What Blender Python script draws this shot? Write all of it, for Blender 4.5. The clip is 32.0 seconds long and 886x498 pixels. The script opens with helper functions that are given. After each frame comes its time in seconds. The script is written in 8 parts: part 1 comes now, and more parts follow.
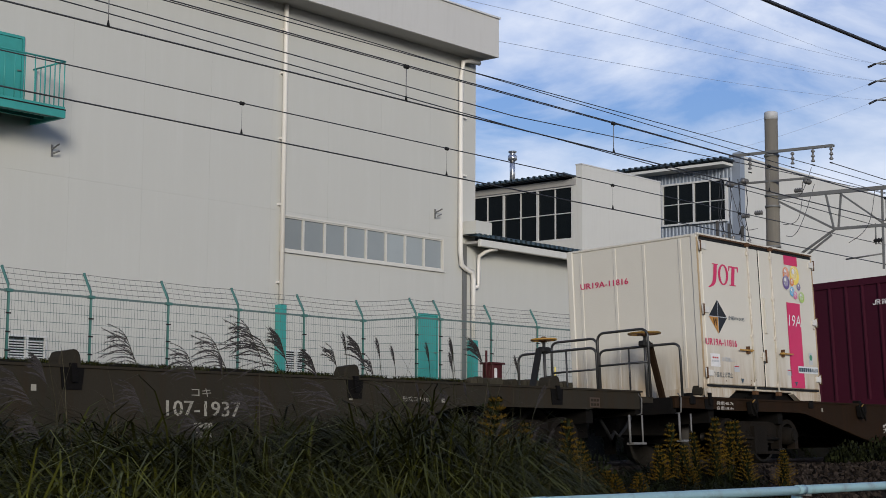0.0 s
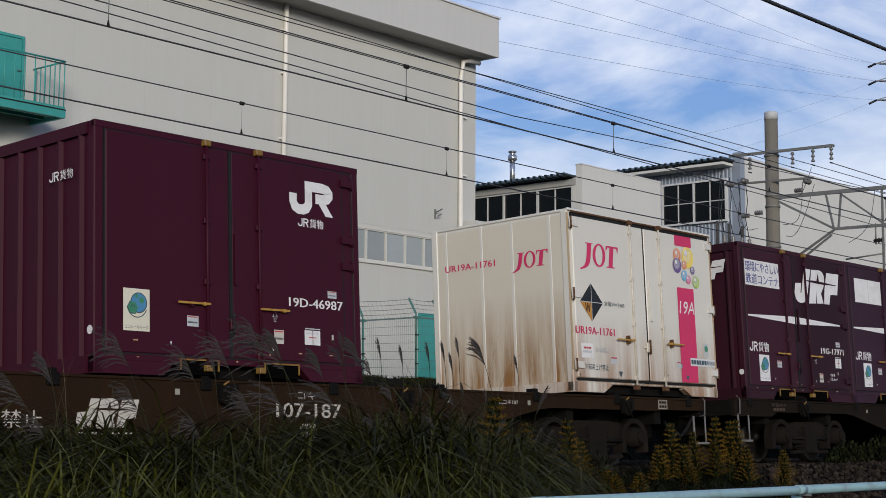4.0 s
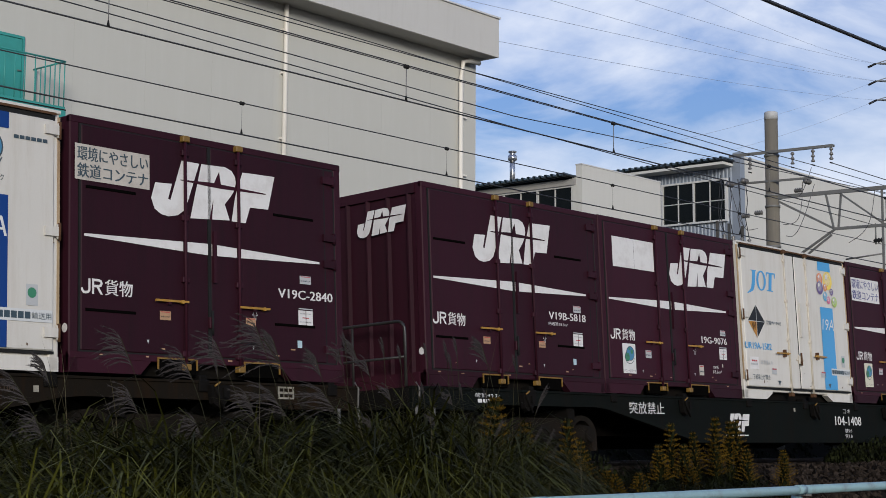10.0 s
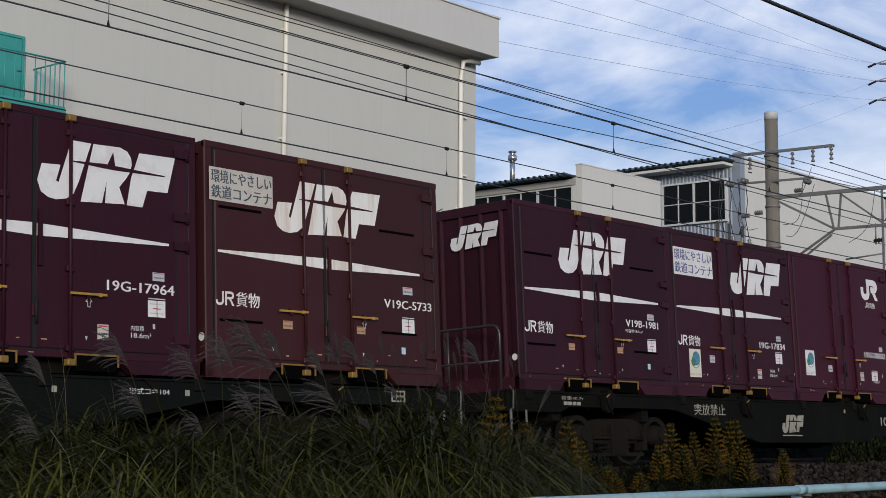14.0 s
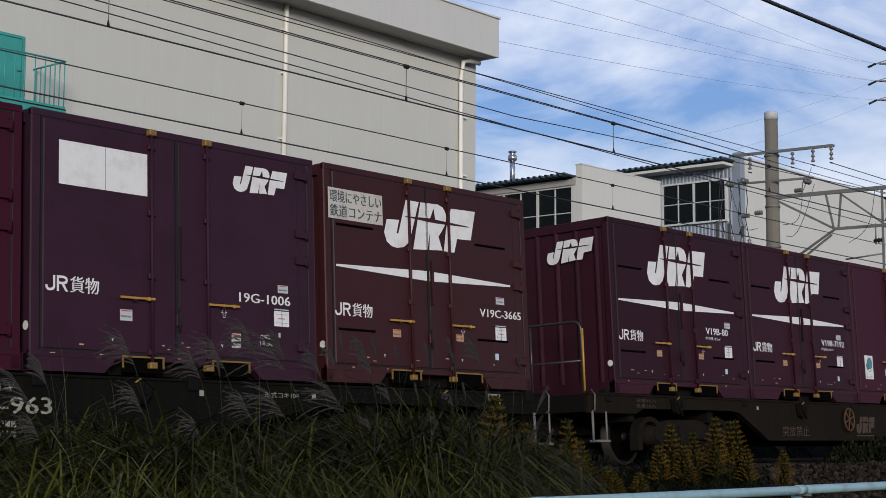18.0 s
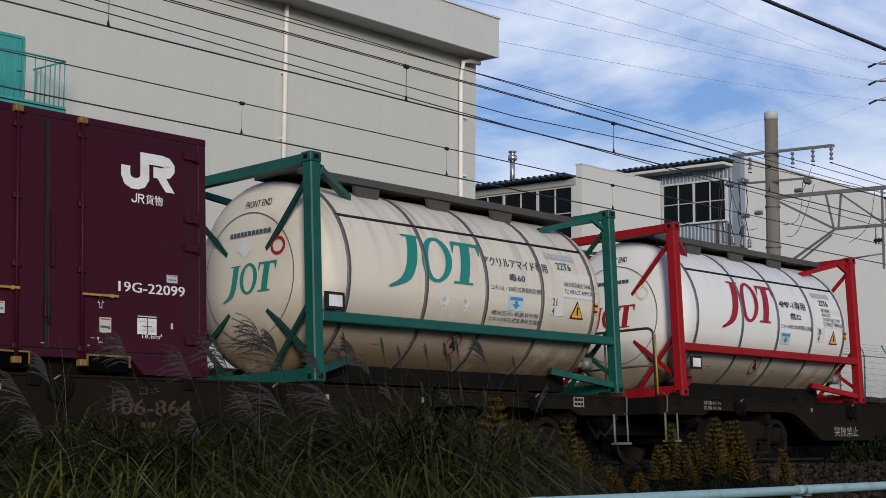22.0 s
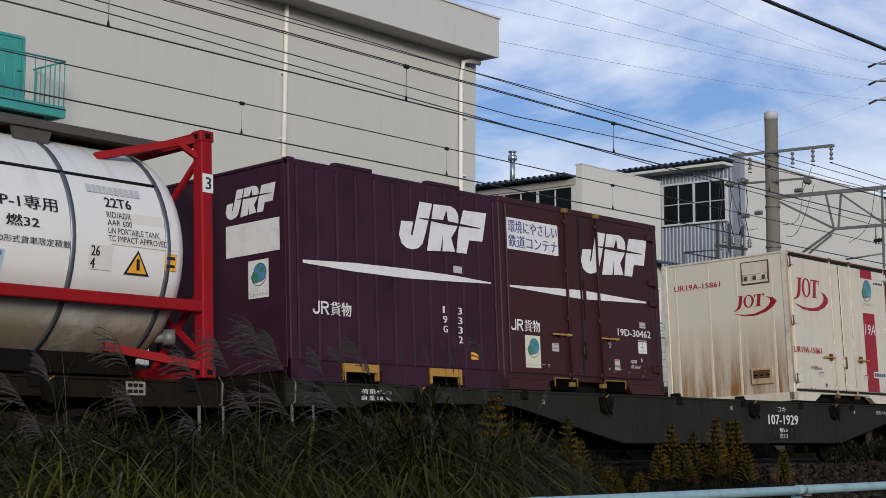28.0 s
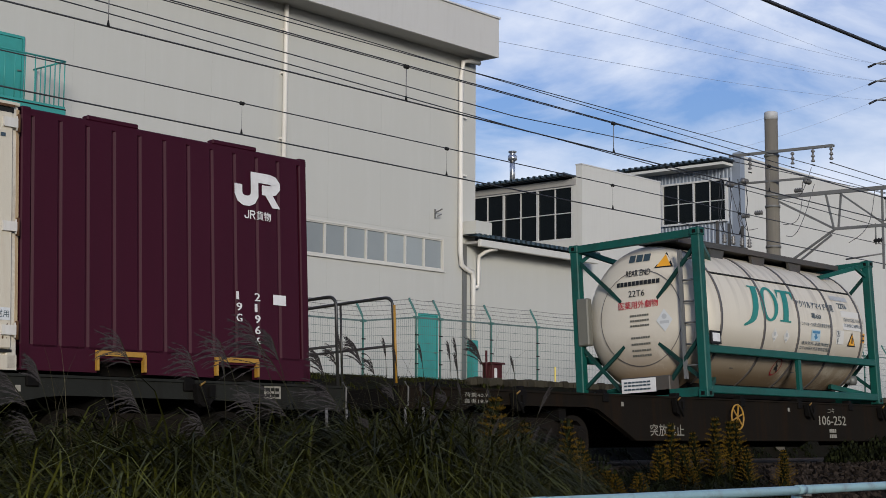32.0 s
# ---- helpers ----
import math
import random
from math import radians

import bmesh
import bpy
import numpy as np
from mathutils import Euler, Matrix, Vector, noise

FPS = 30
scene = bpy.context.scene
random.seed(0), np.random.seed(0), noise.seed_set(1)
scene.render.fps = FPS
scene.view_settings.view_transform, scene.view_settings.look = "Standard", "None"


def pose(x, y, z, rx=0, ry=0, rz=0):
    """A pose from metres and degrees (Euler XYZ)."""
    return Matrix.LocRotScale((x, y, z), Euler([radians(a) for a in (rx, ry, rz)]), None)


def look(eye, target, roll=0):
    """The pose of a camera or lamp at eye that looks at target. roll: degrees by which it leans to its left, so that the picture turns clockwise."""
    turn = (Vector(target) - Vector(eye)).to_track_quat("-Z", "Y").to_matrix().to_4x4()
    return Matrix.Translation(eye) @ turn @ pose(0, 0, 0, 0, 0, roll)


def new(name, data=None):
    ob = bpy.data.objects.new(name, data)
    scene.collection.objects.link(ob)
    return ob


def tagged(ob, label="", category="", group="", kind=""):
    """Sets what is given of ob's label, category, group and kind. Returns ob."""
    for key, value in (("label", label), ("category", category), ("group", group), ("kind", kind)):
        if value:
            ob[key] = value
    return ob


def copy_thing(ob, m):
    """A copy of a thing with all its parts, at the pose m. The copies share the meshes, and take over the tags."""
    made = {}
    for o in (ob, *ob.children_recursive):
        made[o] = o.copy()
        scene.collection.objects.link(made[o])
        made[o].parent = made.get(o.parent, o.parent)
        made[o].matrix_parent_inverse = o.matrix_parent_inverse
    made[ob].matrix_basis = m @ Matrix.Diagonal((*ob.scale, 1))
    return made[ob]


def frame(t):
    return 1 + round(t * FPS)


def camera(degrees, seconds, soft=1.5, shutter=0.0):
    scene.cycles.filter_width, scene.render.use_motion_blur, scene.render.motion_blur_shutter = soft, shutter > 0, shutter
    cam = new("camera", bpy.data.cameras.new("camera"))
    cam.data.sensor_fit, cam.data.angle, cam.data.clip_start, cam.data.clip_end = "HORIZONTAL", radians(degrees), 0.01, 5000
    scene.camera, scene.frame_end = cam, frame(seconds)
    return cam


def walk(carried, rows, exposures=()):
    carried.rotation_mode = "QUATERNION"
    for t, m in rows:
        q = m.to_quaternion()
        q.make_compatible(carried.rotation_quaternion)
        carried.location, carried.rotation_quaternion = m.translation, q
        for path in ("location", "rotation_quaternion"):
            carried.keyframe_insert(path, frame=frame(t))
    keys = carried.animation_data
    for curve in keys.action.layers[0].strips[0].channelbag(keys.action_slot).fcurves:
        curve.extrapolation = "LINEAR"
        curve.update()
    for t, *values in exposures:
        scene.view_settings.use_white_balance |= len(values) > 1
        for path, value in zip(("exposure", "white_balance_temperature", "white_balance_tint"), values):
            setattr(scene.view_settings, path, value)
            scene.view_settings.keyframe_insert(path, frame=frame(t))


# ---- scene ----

# camera on its stand beside the road
EYE = (0.0, 0.0, 0.515)
AIM = tuple(Vector(EYE) + Vector((0.752076, 0.648117, 0.119482)) * 20)
cam = camera(32.15, 32.0, soft=0.55)
walk(cam, [(0, look(EYE, AIM, 0.371)), (32, look(EYE, AIM, 0.371))], exposures=[(0, 0.42), (32, 0.42)])

# ---- light: hazy low sun from behind the camera, broken cloud ----
world = bpy.data.worlds.new("sky")
scene.world = world
world.use_nodes = True
wn, wl = world.node_tree.nodes, world.node_tree.links
wn.clear()
SUN_EL, SUN_AZ = radians(13), radians(221)   # azimuth measured clockwise from +y
sky = wn.new("ShaderNodeTexSky")
sky.sky_type, sky.sun_disc = "NISHITA", False
sky.sun_elevation, sky.sun_rotation = SUN_EL, SUN_AZ
sky.air_density, sky.dust_density, sky.ozone_density = 1.6, 0.25, 3.0
coord = wn.new("ShaderNodeTexCoord")
mapping = wn.new("ShaderNodeMapping")
mapping.inputs["Scale"].default_value = (2.0, 2.0, 4.6)
mapping.inputs["Location"].default_value = (3.1, 0.4, 0.3)
mapping.inputs["Rotation"].default_value = (0.25, 0.2, 0.4)
clouds = wn.new("ShaderNodeTexNoise")
clouds.inputs["Scale"].default_value, clouds.inputs["Detail"].default_value = 2.1, 8.0
clouds.inputs["Roughness"].default_value, clouds.inputs["Distortion"].default_value = 0.55, 0.5
ramp = wn.new("ShaderNodeValToRGB")
ramp.color_ramp.elements[0].position, ramp.color_ramp.elements[1].position = 0.43, 0.66
mix = wn.new("ShaderNodeMix")
mix.data_type = "RGBA"
mix.inputs["B"].default_value = (6.7, 7.2, 8.3, 1)
tint = wn.new("ShaderNodeMix")
tint.data_type, tint.blend_type = "RGBA", "MULTIPLY"
tint.inputs["Factor"].default_value, tint.inputs["B"].default_value = 1.0, (0.56, 0.67, 1.20, 1)
back = wn.new("ShaderNodeBackground")
back.inputs["Strength"].default_value = 0.090
out = wn.new("ShaderNodeOutputWorld")
wl.new(coord.outputs["Generated"], mapping.inputs["Vector"])
wl.new(mapping.outputs["Vector"], clouds.inputs["Vector"])
# cloud thickens towards the horizon
split = wn.new("ShaderNodeSeparateXYZ")
low = wn.new("ShaderNodeMapRange")
low.inputs["From Min"].default_value, low.inputs["From Max"].default_value = 0.13, 0.27
low.inputs["To Min"].default_value, low.inputs["To Max"].default_value = 0.11, -0.055
thick = wn.new("ShaderNodeMath")
wl.new(coord.outputs["Generated"], split.inputs["Vector"])
wl.new(split.outputs["Z"], low.inputs["Value"])
wl.new(low.outputs["Result"], thick.inputs[0])
wl.new(clouds.outputs["Fac"], thick.inputs[1])
wl.new(thick.outputs["Value"], ramp.inputs["Fac"])
wl.new(ramp.outputs["Color"], mix.inputs["Factor"])
wl.new(sky.outputs["Color"], tint.inputs["A"])
wl.new(tint.outputs["Result"], mix.inputs["A"])
wl.new(mix.outputs["Result"], back.inputs["Color"])
wl.new(back.outputs["Background"], out.inputs["Surface"])
sun = new("sun", bpy.data.lights.new("sun", "SUN"))
sun.data.energy, sun.data.angle, sun.data.color = 2.0, radians(14), (1.0, 0.945, 0.85)
toward = Vector((math.sin(SUN_AZ) * math.cos(SUN_EL), math.cos(SUN_AZ) * math.cos(SUN_EL), math.sin(SUN_EL)))
sun.matrix_world = look(tuple(toward * 80), (0, 0, 0))
# ---- materials ----
def surface(name, col, rough=0.6, metal=0.0, vary=0.18, scale=2.0, stain=None, stain_amount=0.0, streak=False,
            bump=0.15, bump_scale=60.0, island=0.0, spec=0.5, stain_size=1.3, per_object=0.0, low_stain_shade=None, even=False, runs=None):
    """A painted or raw surface: base colour varied at two scales, stains with their own colour, fine relief."""
    m = bpy.data.materials.new(name)
    m.use_nodes = True
    n, l = m.node_tree.nodes, m.node_tree.links
    b = n["Principled BSDF"]
    b.inputs["Roughness"].default_value, b.inputs["Metallic"].default_value = rough, metal
    b.inputs["Specular IOR Level"].default_value = spec
    tc = n.new("ShaderNodeTexCoord")
    big = n.new("ShaderNodeTexNoise")
    big.inputs["Scale"].default_value, big.inputs["Detail"].default_value = scale, 6.0
    fine = n.new("ShaderNodeTexNoise")
    fine.inputs["Scale"].default_value, fine.inputs["Detail"].default_value = bump_scale, 4.0
    l.new(tc.outputs["Object"], big.inputs["Vector"])
    l.new(tc.outputs["Object"], fine.inputs["Vector"])
    dark = tuple(c * (1 - vary) for c in col[:3]) + (1,)
    light = tuple(min(1, c * (1 + vary)) for c in col[:3]) + (1,)
    a = n.new("ShaderNodeMix")
    a.data_type = "RGBA"
    a.inputs["A"].default_value, a.inputs["B"].default_value = dark, light
    mixer = n.new("ShaderNodeMath")
    mixer.operation = "MULTIPLY_ADD"
    mixer.inputs[1].default_value, mixer.inputs[2].default_value = 0.35, 0.0
    l.new(fine.outputs["Fac"], mixer.inputs[0])
    add = n.new("ShaderNodeMath")
    add.operation = "MULTIPLY_ADD"
    add.inputs[1].default_value = 0.65
    l.new(big.outputs["Fac"], add.inputs[0])
    l.new(mixer.outputs[0], add.inputs[2])
    l.new(add.outputs[0], a.inputs["Factor"])
    colour = a.outputs["Result"]
    if stain:
        st = n.new("ShaderNodeTexNoise")
        st.inputs["Scale"].default_value, st.inputs["Detail"].default_value = stain_size, 8.0
        st.inputs["Roughness"].default_value = 0.7
        if streak:
            mp = n.new("ShaderNodeMapping")
            mp.inputs["Scale"].default_value = (5.0, 5.0, 0.45)
            l.new(tc.outputs["Object"], mp.inputs["Vector"])
            l.new(mp.outputs["Vector"], st.inputs["Vector"])
        else:
            l.new(tc.outputs["Object"], st.inputs["Vector"])
        rp = n.new("ShaderNodeValToRGB")
        rp.color_ramp.elements[0].position, rp.color_ramp.elements[1].position = 0.48, 0.78
        l.new(st.outputs["Fac"], rp.inputs["Fac"])
        k = n.new("ShaderNodeMath")
        k.operation = "MULTIPLY"
        k.inputs[1].default_value = stain_amount
        l.new(rp.outputs["Color"], k.inputs[0])
        amount = k.outputs[0]
        if low_stain_shade:
            # rust rising from the sill, tank grime with painted underside shade: strong at the first height, gone at
            # the second
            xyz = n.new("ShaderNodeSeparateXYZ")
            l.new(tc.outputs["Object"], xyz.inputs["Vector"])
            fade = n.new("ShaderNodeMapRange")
            fade.inputs["From Min"].default_value, fade.inputs["From Max"].default_value = low_stain_shade
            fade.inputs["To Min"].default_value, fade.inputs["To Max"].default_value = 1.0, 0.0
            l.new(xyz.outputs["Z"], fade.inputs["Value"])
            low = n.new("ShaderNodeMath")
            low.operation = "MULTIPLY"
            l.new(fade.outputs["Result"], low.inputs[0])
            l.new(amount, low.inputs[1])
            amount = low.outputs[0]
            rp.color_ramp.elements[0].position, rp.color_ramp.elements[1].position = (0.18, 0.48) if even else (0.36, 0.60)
        s = n.new("ShaderNodeMix")
        s.data_type = "RGBA"
        s.inputs["B"].default_value = (*stain[:3], 1)
        l.new(amount, s.inputs["Factor"])
        l.new(colour, s.inputs["A"])
        colour = s.outputs["Result"]
    if runs:
        # dirty water runs down from the top: colour, strength, height where they begin and end
        run_col, run_amount, z_top, z_end = runs
        mp2 = n.new("ShaderNodeMapping")
        mp2.inputs["Scale"].default_value = (4.5, 0.6, 0.25)
        l.new(tc.outputs["Object"], mp2.inputs["Vector"])
        rn = n.new("ShaderNodeTexNoise")
        rn.inputs["Scale"].default_value, rn.inputs["Detail"].default_value = 1.3, 7.0
        l.new(mp2.outputs["Vector"], rn.inputs["Vector"])
        rr = n.new("ShaderNodeValToRGB")
        rr.color_ramp.elements[0].position, rr.color_ramp.elements[1].position = 0.50, 0.72
        l.new(rn.outputs["Fac"], rr.inputs["Fac"])
        sep = n.new("ShaderNodeSeparateXYZ")
        l.new(tc.outputs["Object"], sep.inputs["Vector"])
        fd = n.new("ShaderNodeMapRange")
        fd.inputs["From Min"].default_value, fd.inputs["From Max"].default_value = z_end, z_top
        fd.inputs["To Min"].default_value, fd.inputs["To Max"].default_value = 0.0, run_amount
        l.new(sep.outputs["Z"], fd.inputs["Value"])
        mu = n.new("ShaderNodeMath")
        mu.operation = "MULTIPLY"
        l.new(rr.outputs["Color"], mu.inputs[0])
        l.new(fd.outputs["Result"], mu.inputs[1])
        rm = n.new("ShaderNodeMix")
        rm.data_type = "RGBA"
        rm.inputs["B"].default_value = (*run_col, 1)
        l.new(mu.outputs[0], rm.inputs["Factor"])
        l.new(colour, rm.inputs["A"])
        colour = rm.outputs["Result"]
    if island or per_object:
        hsv = n.new("ShaderNodeHueSaturation")
        mr = n.new("ShaderNodeMapRange")
        span = island or per_object
        mr.inputs["To Min"].default_value, mr.inputs["To Max"].default_value = 1 - span, 1 + span
        if island:
            g = n.new("ShaderNodeNewGeometry")
            l.new(g.outputs["Random Per Island"], mr.inputs["Value"])
        else:
            g = n.new("ShaderNodeObjectInfo")
            l.new(g.outputs["Random"], mr.inputs["Value"])
        l.new(mr.outputs["Result"], hsv.inputs["Value"])
        l.new(colour, hsv.inputs["Color"])
        colour = hsv.outputs["Color"]
    l.new(colour, b.inputs["Base Color"])
    if bump:
        bp = n.new("ShaderNodeBump")
        bp.inputs["Strength"].default_value, bp.inputs["Distance"].default_value = bump, 0.02
        l.new(fine.outputs["Fac"], bp.inputs["Height"])
        l.new(bp.outputs["Normal"], b.inputs["Normal"])
    return m


MAT = {
    "wall": surface("wall_panel_paint", (0.478, 0.470, 0.425), 0.8, vary=0.05, scale=0.35, stain=(0.55, 0.545, 0.505), stain_amount=0.3, streak=True, bump=0.04, stain_size=0.5),
    "wall_light": surface("pale_wall_paint", (0.555, 0.542, 0.495), 0.75, vary=0.05, scale=0.4, stain=(0.45, 0.43, 0.38), stain_amount=0.3, streak=True, bump=0.05),
    "fascia": surface("fascia_sheet", (0.52, 0.505, 0.47), 0.6, vary=0.05, scale=0.4, stain=(0.40, 0.38, 0.34), stain_amount=0.3, streak=True, bump=0.04),
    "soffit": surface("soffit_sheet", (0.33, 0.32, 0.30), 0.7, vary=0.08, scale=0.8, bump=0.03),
    "pipe": surface("downpipe_plastic", (0.70, 0.665, 0.60), 0.45, vary=0.05, scale=1.0, stain=(0.42, 0.32, 0.22), stain_amount=0.25, streak=True, bump=0.03),
    "teal": surface("teal_paint", (0.035, 0.27, 0.24), 0.5, vary=0.12, scale=1.5, stain=(0.02, 0.10, 0.09), stain_amount=0.3, bump=0.05),
    "fence": surface("fence_green_coat", (0.055, 0.150, 0.130), 0.5, vary=0.15, scale=3.0, bump=0.03, spec=0.3),
    "wire_mesh": surface("mesh_wire_coat", (0.10, 0.145, 0.135), 0.5, vary=0.1, scale=3.0, bump=0.0, spec=0.3),
    "roof": surface("blue_roof_sheet", (0.045, 0.075, 0.10), 0.5, vary=0.2, scale=1.5, stain=(0.10, 0.06, 0.04), stain_amount=0.4, bump=0.08),
    "clad": surface("grey_ribbed_sheet", (0.25, 0.28, 0.32), 0.45, metal=0.2, vary=0.1, scale=1.0, bump=0.05),
    "window": surface("dark_window_glass", (0.006, 0.008, 0.0085), 0.06, vary=0.2, scale=1.0, bump=0.0, spec=0.35),
    # Brightness steps from pane to pane are reflections put into the colour.
    "frost": surface("frosted_pane_reflection", (0.22, 0.24, 0.235), 0.22, vary=0.2, scale=0.9, bump=0.0, spec=0.7, per_object=0.30),
    "frame": surface("window_frame_aluminium", (0.62, 0.61, 0.58), 0.4, metal=0.2, vary=0.05, bump=0.02),
    "strip_frame": surface("strip_window_frame", (0.60, 0.57, 0.50), 0.45, metal=0.2, vary=0.1, bump=0.02),
    "steel": surface("galvanised_steel", (0.17, 0.17, 0.16), 0.55, metal=0.35, vary=0.2, scale=2.5, stain=(0.16, 0.13, 0.10), stain_amount=0.4, bump=0.08),
    "chimney": surface("stainless_flue", (0.55, 0.55, 0.54), 0.25, metal=0.9, vary=0.08, bump=0.02),
    "concrete": surface("spun_concrete", (0.155, 0.138, 0.108), 0.85, vary=0.2, scale=1.6, stain=(0.10, 0.09, 0.072), stain_amount=0.7, streak=True, bump=0.25),
    "cap": surface("pole_cap", (0.42, 0.42, 0.41), 0.6, bump=0.05),
    "hv_line": surface("far_line_aluminium", (0.30, 0.33, 0.38), 0.5, vary=0.1, bump=0.0),
    "cable": surface("wire_dark", (0.02, 0.02, 0.022), 0.5, vary=0.2, bump=0.0),
    "copper": surface("weathered_wire", (0.055, 0.05, 0.05), 0.5, metal=0.3, vary=0.2, bump=0.0),
    "porcelain": surface("glazed_porcelain", (0.13, 0.125, 0.12), 0.3, vary=0.15, bump=0.0),
    "white_paint": surface("container_white", (0.580, 0.556, 0.505), 0.5, vary=0.07, scale=0.9, stain=(0.33, 0.26, 0.17), stain_amount=0.32, streak=True, bump=0.05, per_object=0.04, spec=0.35),
    "rusty_white": surface("container_white_rusted", (0.565, 0.510, 0.405), 0.5, vary=0.08, scale=1.0, stain=(0.225, 0.105, 0.028), stain_amount=1.0, streak=True, bump=0.06, stain_size=0.7, low_stain_shade=(0.28, 1.45)),
    "dusty_white": surface("container_white_dusty", (0.560, 0.522, 0.440), 0.5, vary=0.08, scale=0.9, stain=(0.30, 0.20, 0.10), stain_amount=0.8, streak=True, bump=0.05, spec=0.3, stain_size=0.9, low_stain_shade=(0.10, 0.95)),
    "aged_white": surface("container_white_aged", (0.545, 0.495, 0.395), 0.5, vary=0.08, scale=0.9, stain=(0.36, 0.23, 0.11), stain_amount=0.5, streak=True, bump=0.05, spec=0.35, stain_size=0.8),
    "purple": surface("container_wine", (0.0285, 0.0056, 0.0116), 0.6, vary=0.2, scale=0.8, stain=(0.015, 0.0065, 0.008), stain_amount=0.65, streak=True, spec=0.15, bump=0.07, per_object=0.28),
    "wine_red": surface("container_wine_red", (0.0375, 0.0040, 0.0118), 0.55, spec=0.14, vary=0.12, scale=0.8, stain=(0.026, 0.0048, 0.0096), stain_amount=0.45, streak=True, bump=0.05),
    "brown_red": surface("container_wine_faded", (0.0347, 0.0079, 0.0090), 0.55, vary=0.16, scale=0.8, stain=(0.028, 0.011, 0.012), stain_amount=0.6, streak=True, spec=0.22, bump=0.06, per_object=0.12),
    "violet": surface("container_wine_repainted", (0.0340, 0.0092, 0.0200), 0.6, vary=0.4, scale=1.6, stain=(0.013, 0.0055, 0.0100), stain_amount=1.0, spec=0.18, bump=0.09, stain_size=2.2),
    "seal": surface("rubber_seal", (0.012, 0.012, 0.012), 0.75, vary=0.3, bump=0.03, spec=0.2),
    "under": surface("dark_underframe", (0.0045, 0.0040, 0.0035), 0.85, vary=0.3, scale=4.0, stain=(0.016, 0.010, 0.006), stain_amount=0.5, bump=0.2, spec=0.1),
    "gold": surface("yellow_handle", (0.36, 0.19, 0.022), 0.5, vary=0.25, scale=6.0, stain=(0.12, 0.055, 0.02), stain_amount=0.7, bump=0.1, stain_size=6.0),
    "rod_white": surface("rod_cream", (0.54, 0.49, 0.40), 0.5, vary=0.25, scale=4.0, stain=(0.14, 0.075, 0.035), stain_amount=0.85, bump=0.08, stain_size=3.0),
    "rust": surface("rusty_iron", (0.085, 0.042, 0.020), 0.8, vary=0.4, scale=9.0, bump=0.3, spec=0.2),
    "mark_white": surface("white_marking", (0.66, 0.645, 0.62), 0.55, vary=0.08, scale=3.0, stain=(0.34, 0.29, 0.26), stain_amount=0.45, bump=0.03, stain_size=4.0),
    "mark_faded": surface("faded_white_marking", (0.27, 0.25, 0.20), 0.7, vary=0.25, scale=6.0, stain=(0.05, 0.042, 0.035), stain_amount=0.85, bump=0.02, stain_size=7.0),
    "mark_rusty": surface("rust_run_marking", (0.70, 0.68, 0.63), 0.5, vary=0.06, scale=3.0, stain=(0.42, 0.22, 0.08), stain_amount=0.9, streak=True, bump=0.02, stain_size=0.8),
    "pink": surface("pink_marking", (0.52, 0.030, 0.105), 0.55, vary=0.07, scale=2.0, stain=(0.42, 0.04, 0.10), stain_amount=0.3, bump=0.02, spec=0.25),
    "crimson": surface("crimson_marking", (0.26, 0.010, 0.020), 0.55, vary=0.08, scale=2.0, stain=(0.17, 0.015, 0.02), stain_amount=0.3, bump=0.02, spec=0.25),
    "navy": surface("navy_marking", (0.005, 0.040, 0.185), 0.55, vary=0.08, scale=2.0, bump=0.02, spec=0.25),
    "skyblue": surface("sky_blue_marking", (0.055, 0.30, 0.58), 0.45, vary=0.08, scale=2.0, bump=0.02),
    "black": surface("black_marking", (0.016, 0.018, 0.020), 0.55, vary=0.15, bump=0.02, spec=0.2),
    "slate": surface("slate_marking", (0.035, 0.06, 0.075), 0.45, vary=0.15, bump=0.02),
    "orange": surface("orange_marking", (0.72, 0.33, 0.02), 0.45, vary=0.08, bump=0.02),
    "yellow": surface("yellow_marking", (0.78, 0.60, 0.10), 0.4, vary=0.1, bump=0.02),
    "ball_violet": surface("violet_marking", (0.115, 0.07, 0.20), 0.45, vary=0.2, bump=0.02),
    "ball_yellow": surface("ochre_marking", (0.74, 0.56, 0.085), 0.45, vary=0.15, bump=0.02),
    "ball_blue": surface("grey_blue_marking", (0.10, 0.36, 0.56), 0.45, vary=0.15, bump=0.02),
    "ball_pink": surface("rose_marking", (0.55, 0.13, 0.25), 0.45, vary=0.15, bump=0.02),
    "ball_green": surface("leaf_green_marking", (0.34, 0.47, 0.10), 0.45, vary=0.15, bump=0.02),
    "ball_red": surface("coral_marking", (0.60, 0.19, 0.055), 0.45, vary=0.15, bump=0.02),
    "eco_green": surface("emblem_green", (0.035, 0.19, 0.10), 0.5, vary=0.2, bump=0.02),
    "eco_blue": surface("emblem_blue", (0.055, 0.20, 0.34), 0.5, vary=0.2, bump=0.02),
    "sticker": surface("label_cream", (0.60, 0.565, 0.44), 0.5, vary=0.1, bump=0.02),
    "grey_print": surface("grey_print", (0.42, 0.43, 0.43), 0.5, vary=0.1, bump=0.0),
    "tag_pale": surface("tag_pale_grey", (0.56, 0.57, 0.56), 0.5, vary=0.08, bump=0.0),
    "label_blue": surface("label_pale_blue", (0.38, 0.50, 0.55), 0.5, vary=0.1, bump=0.0),
    "mark_grey": surface("grimy_white_board", (0.47, 0.43, 0.37), 0.6, vary=0.12, scale=4.0, stain=(0.20, 0.16, 0.14), stain_amount=0.6, bump=0.03, stain_size=5.0),
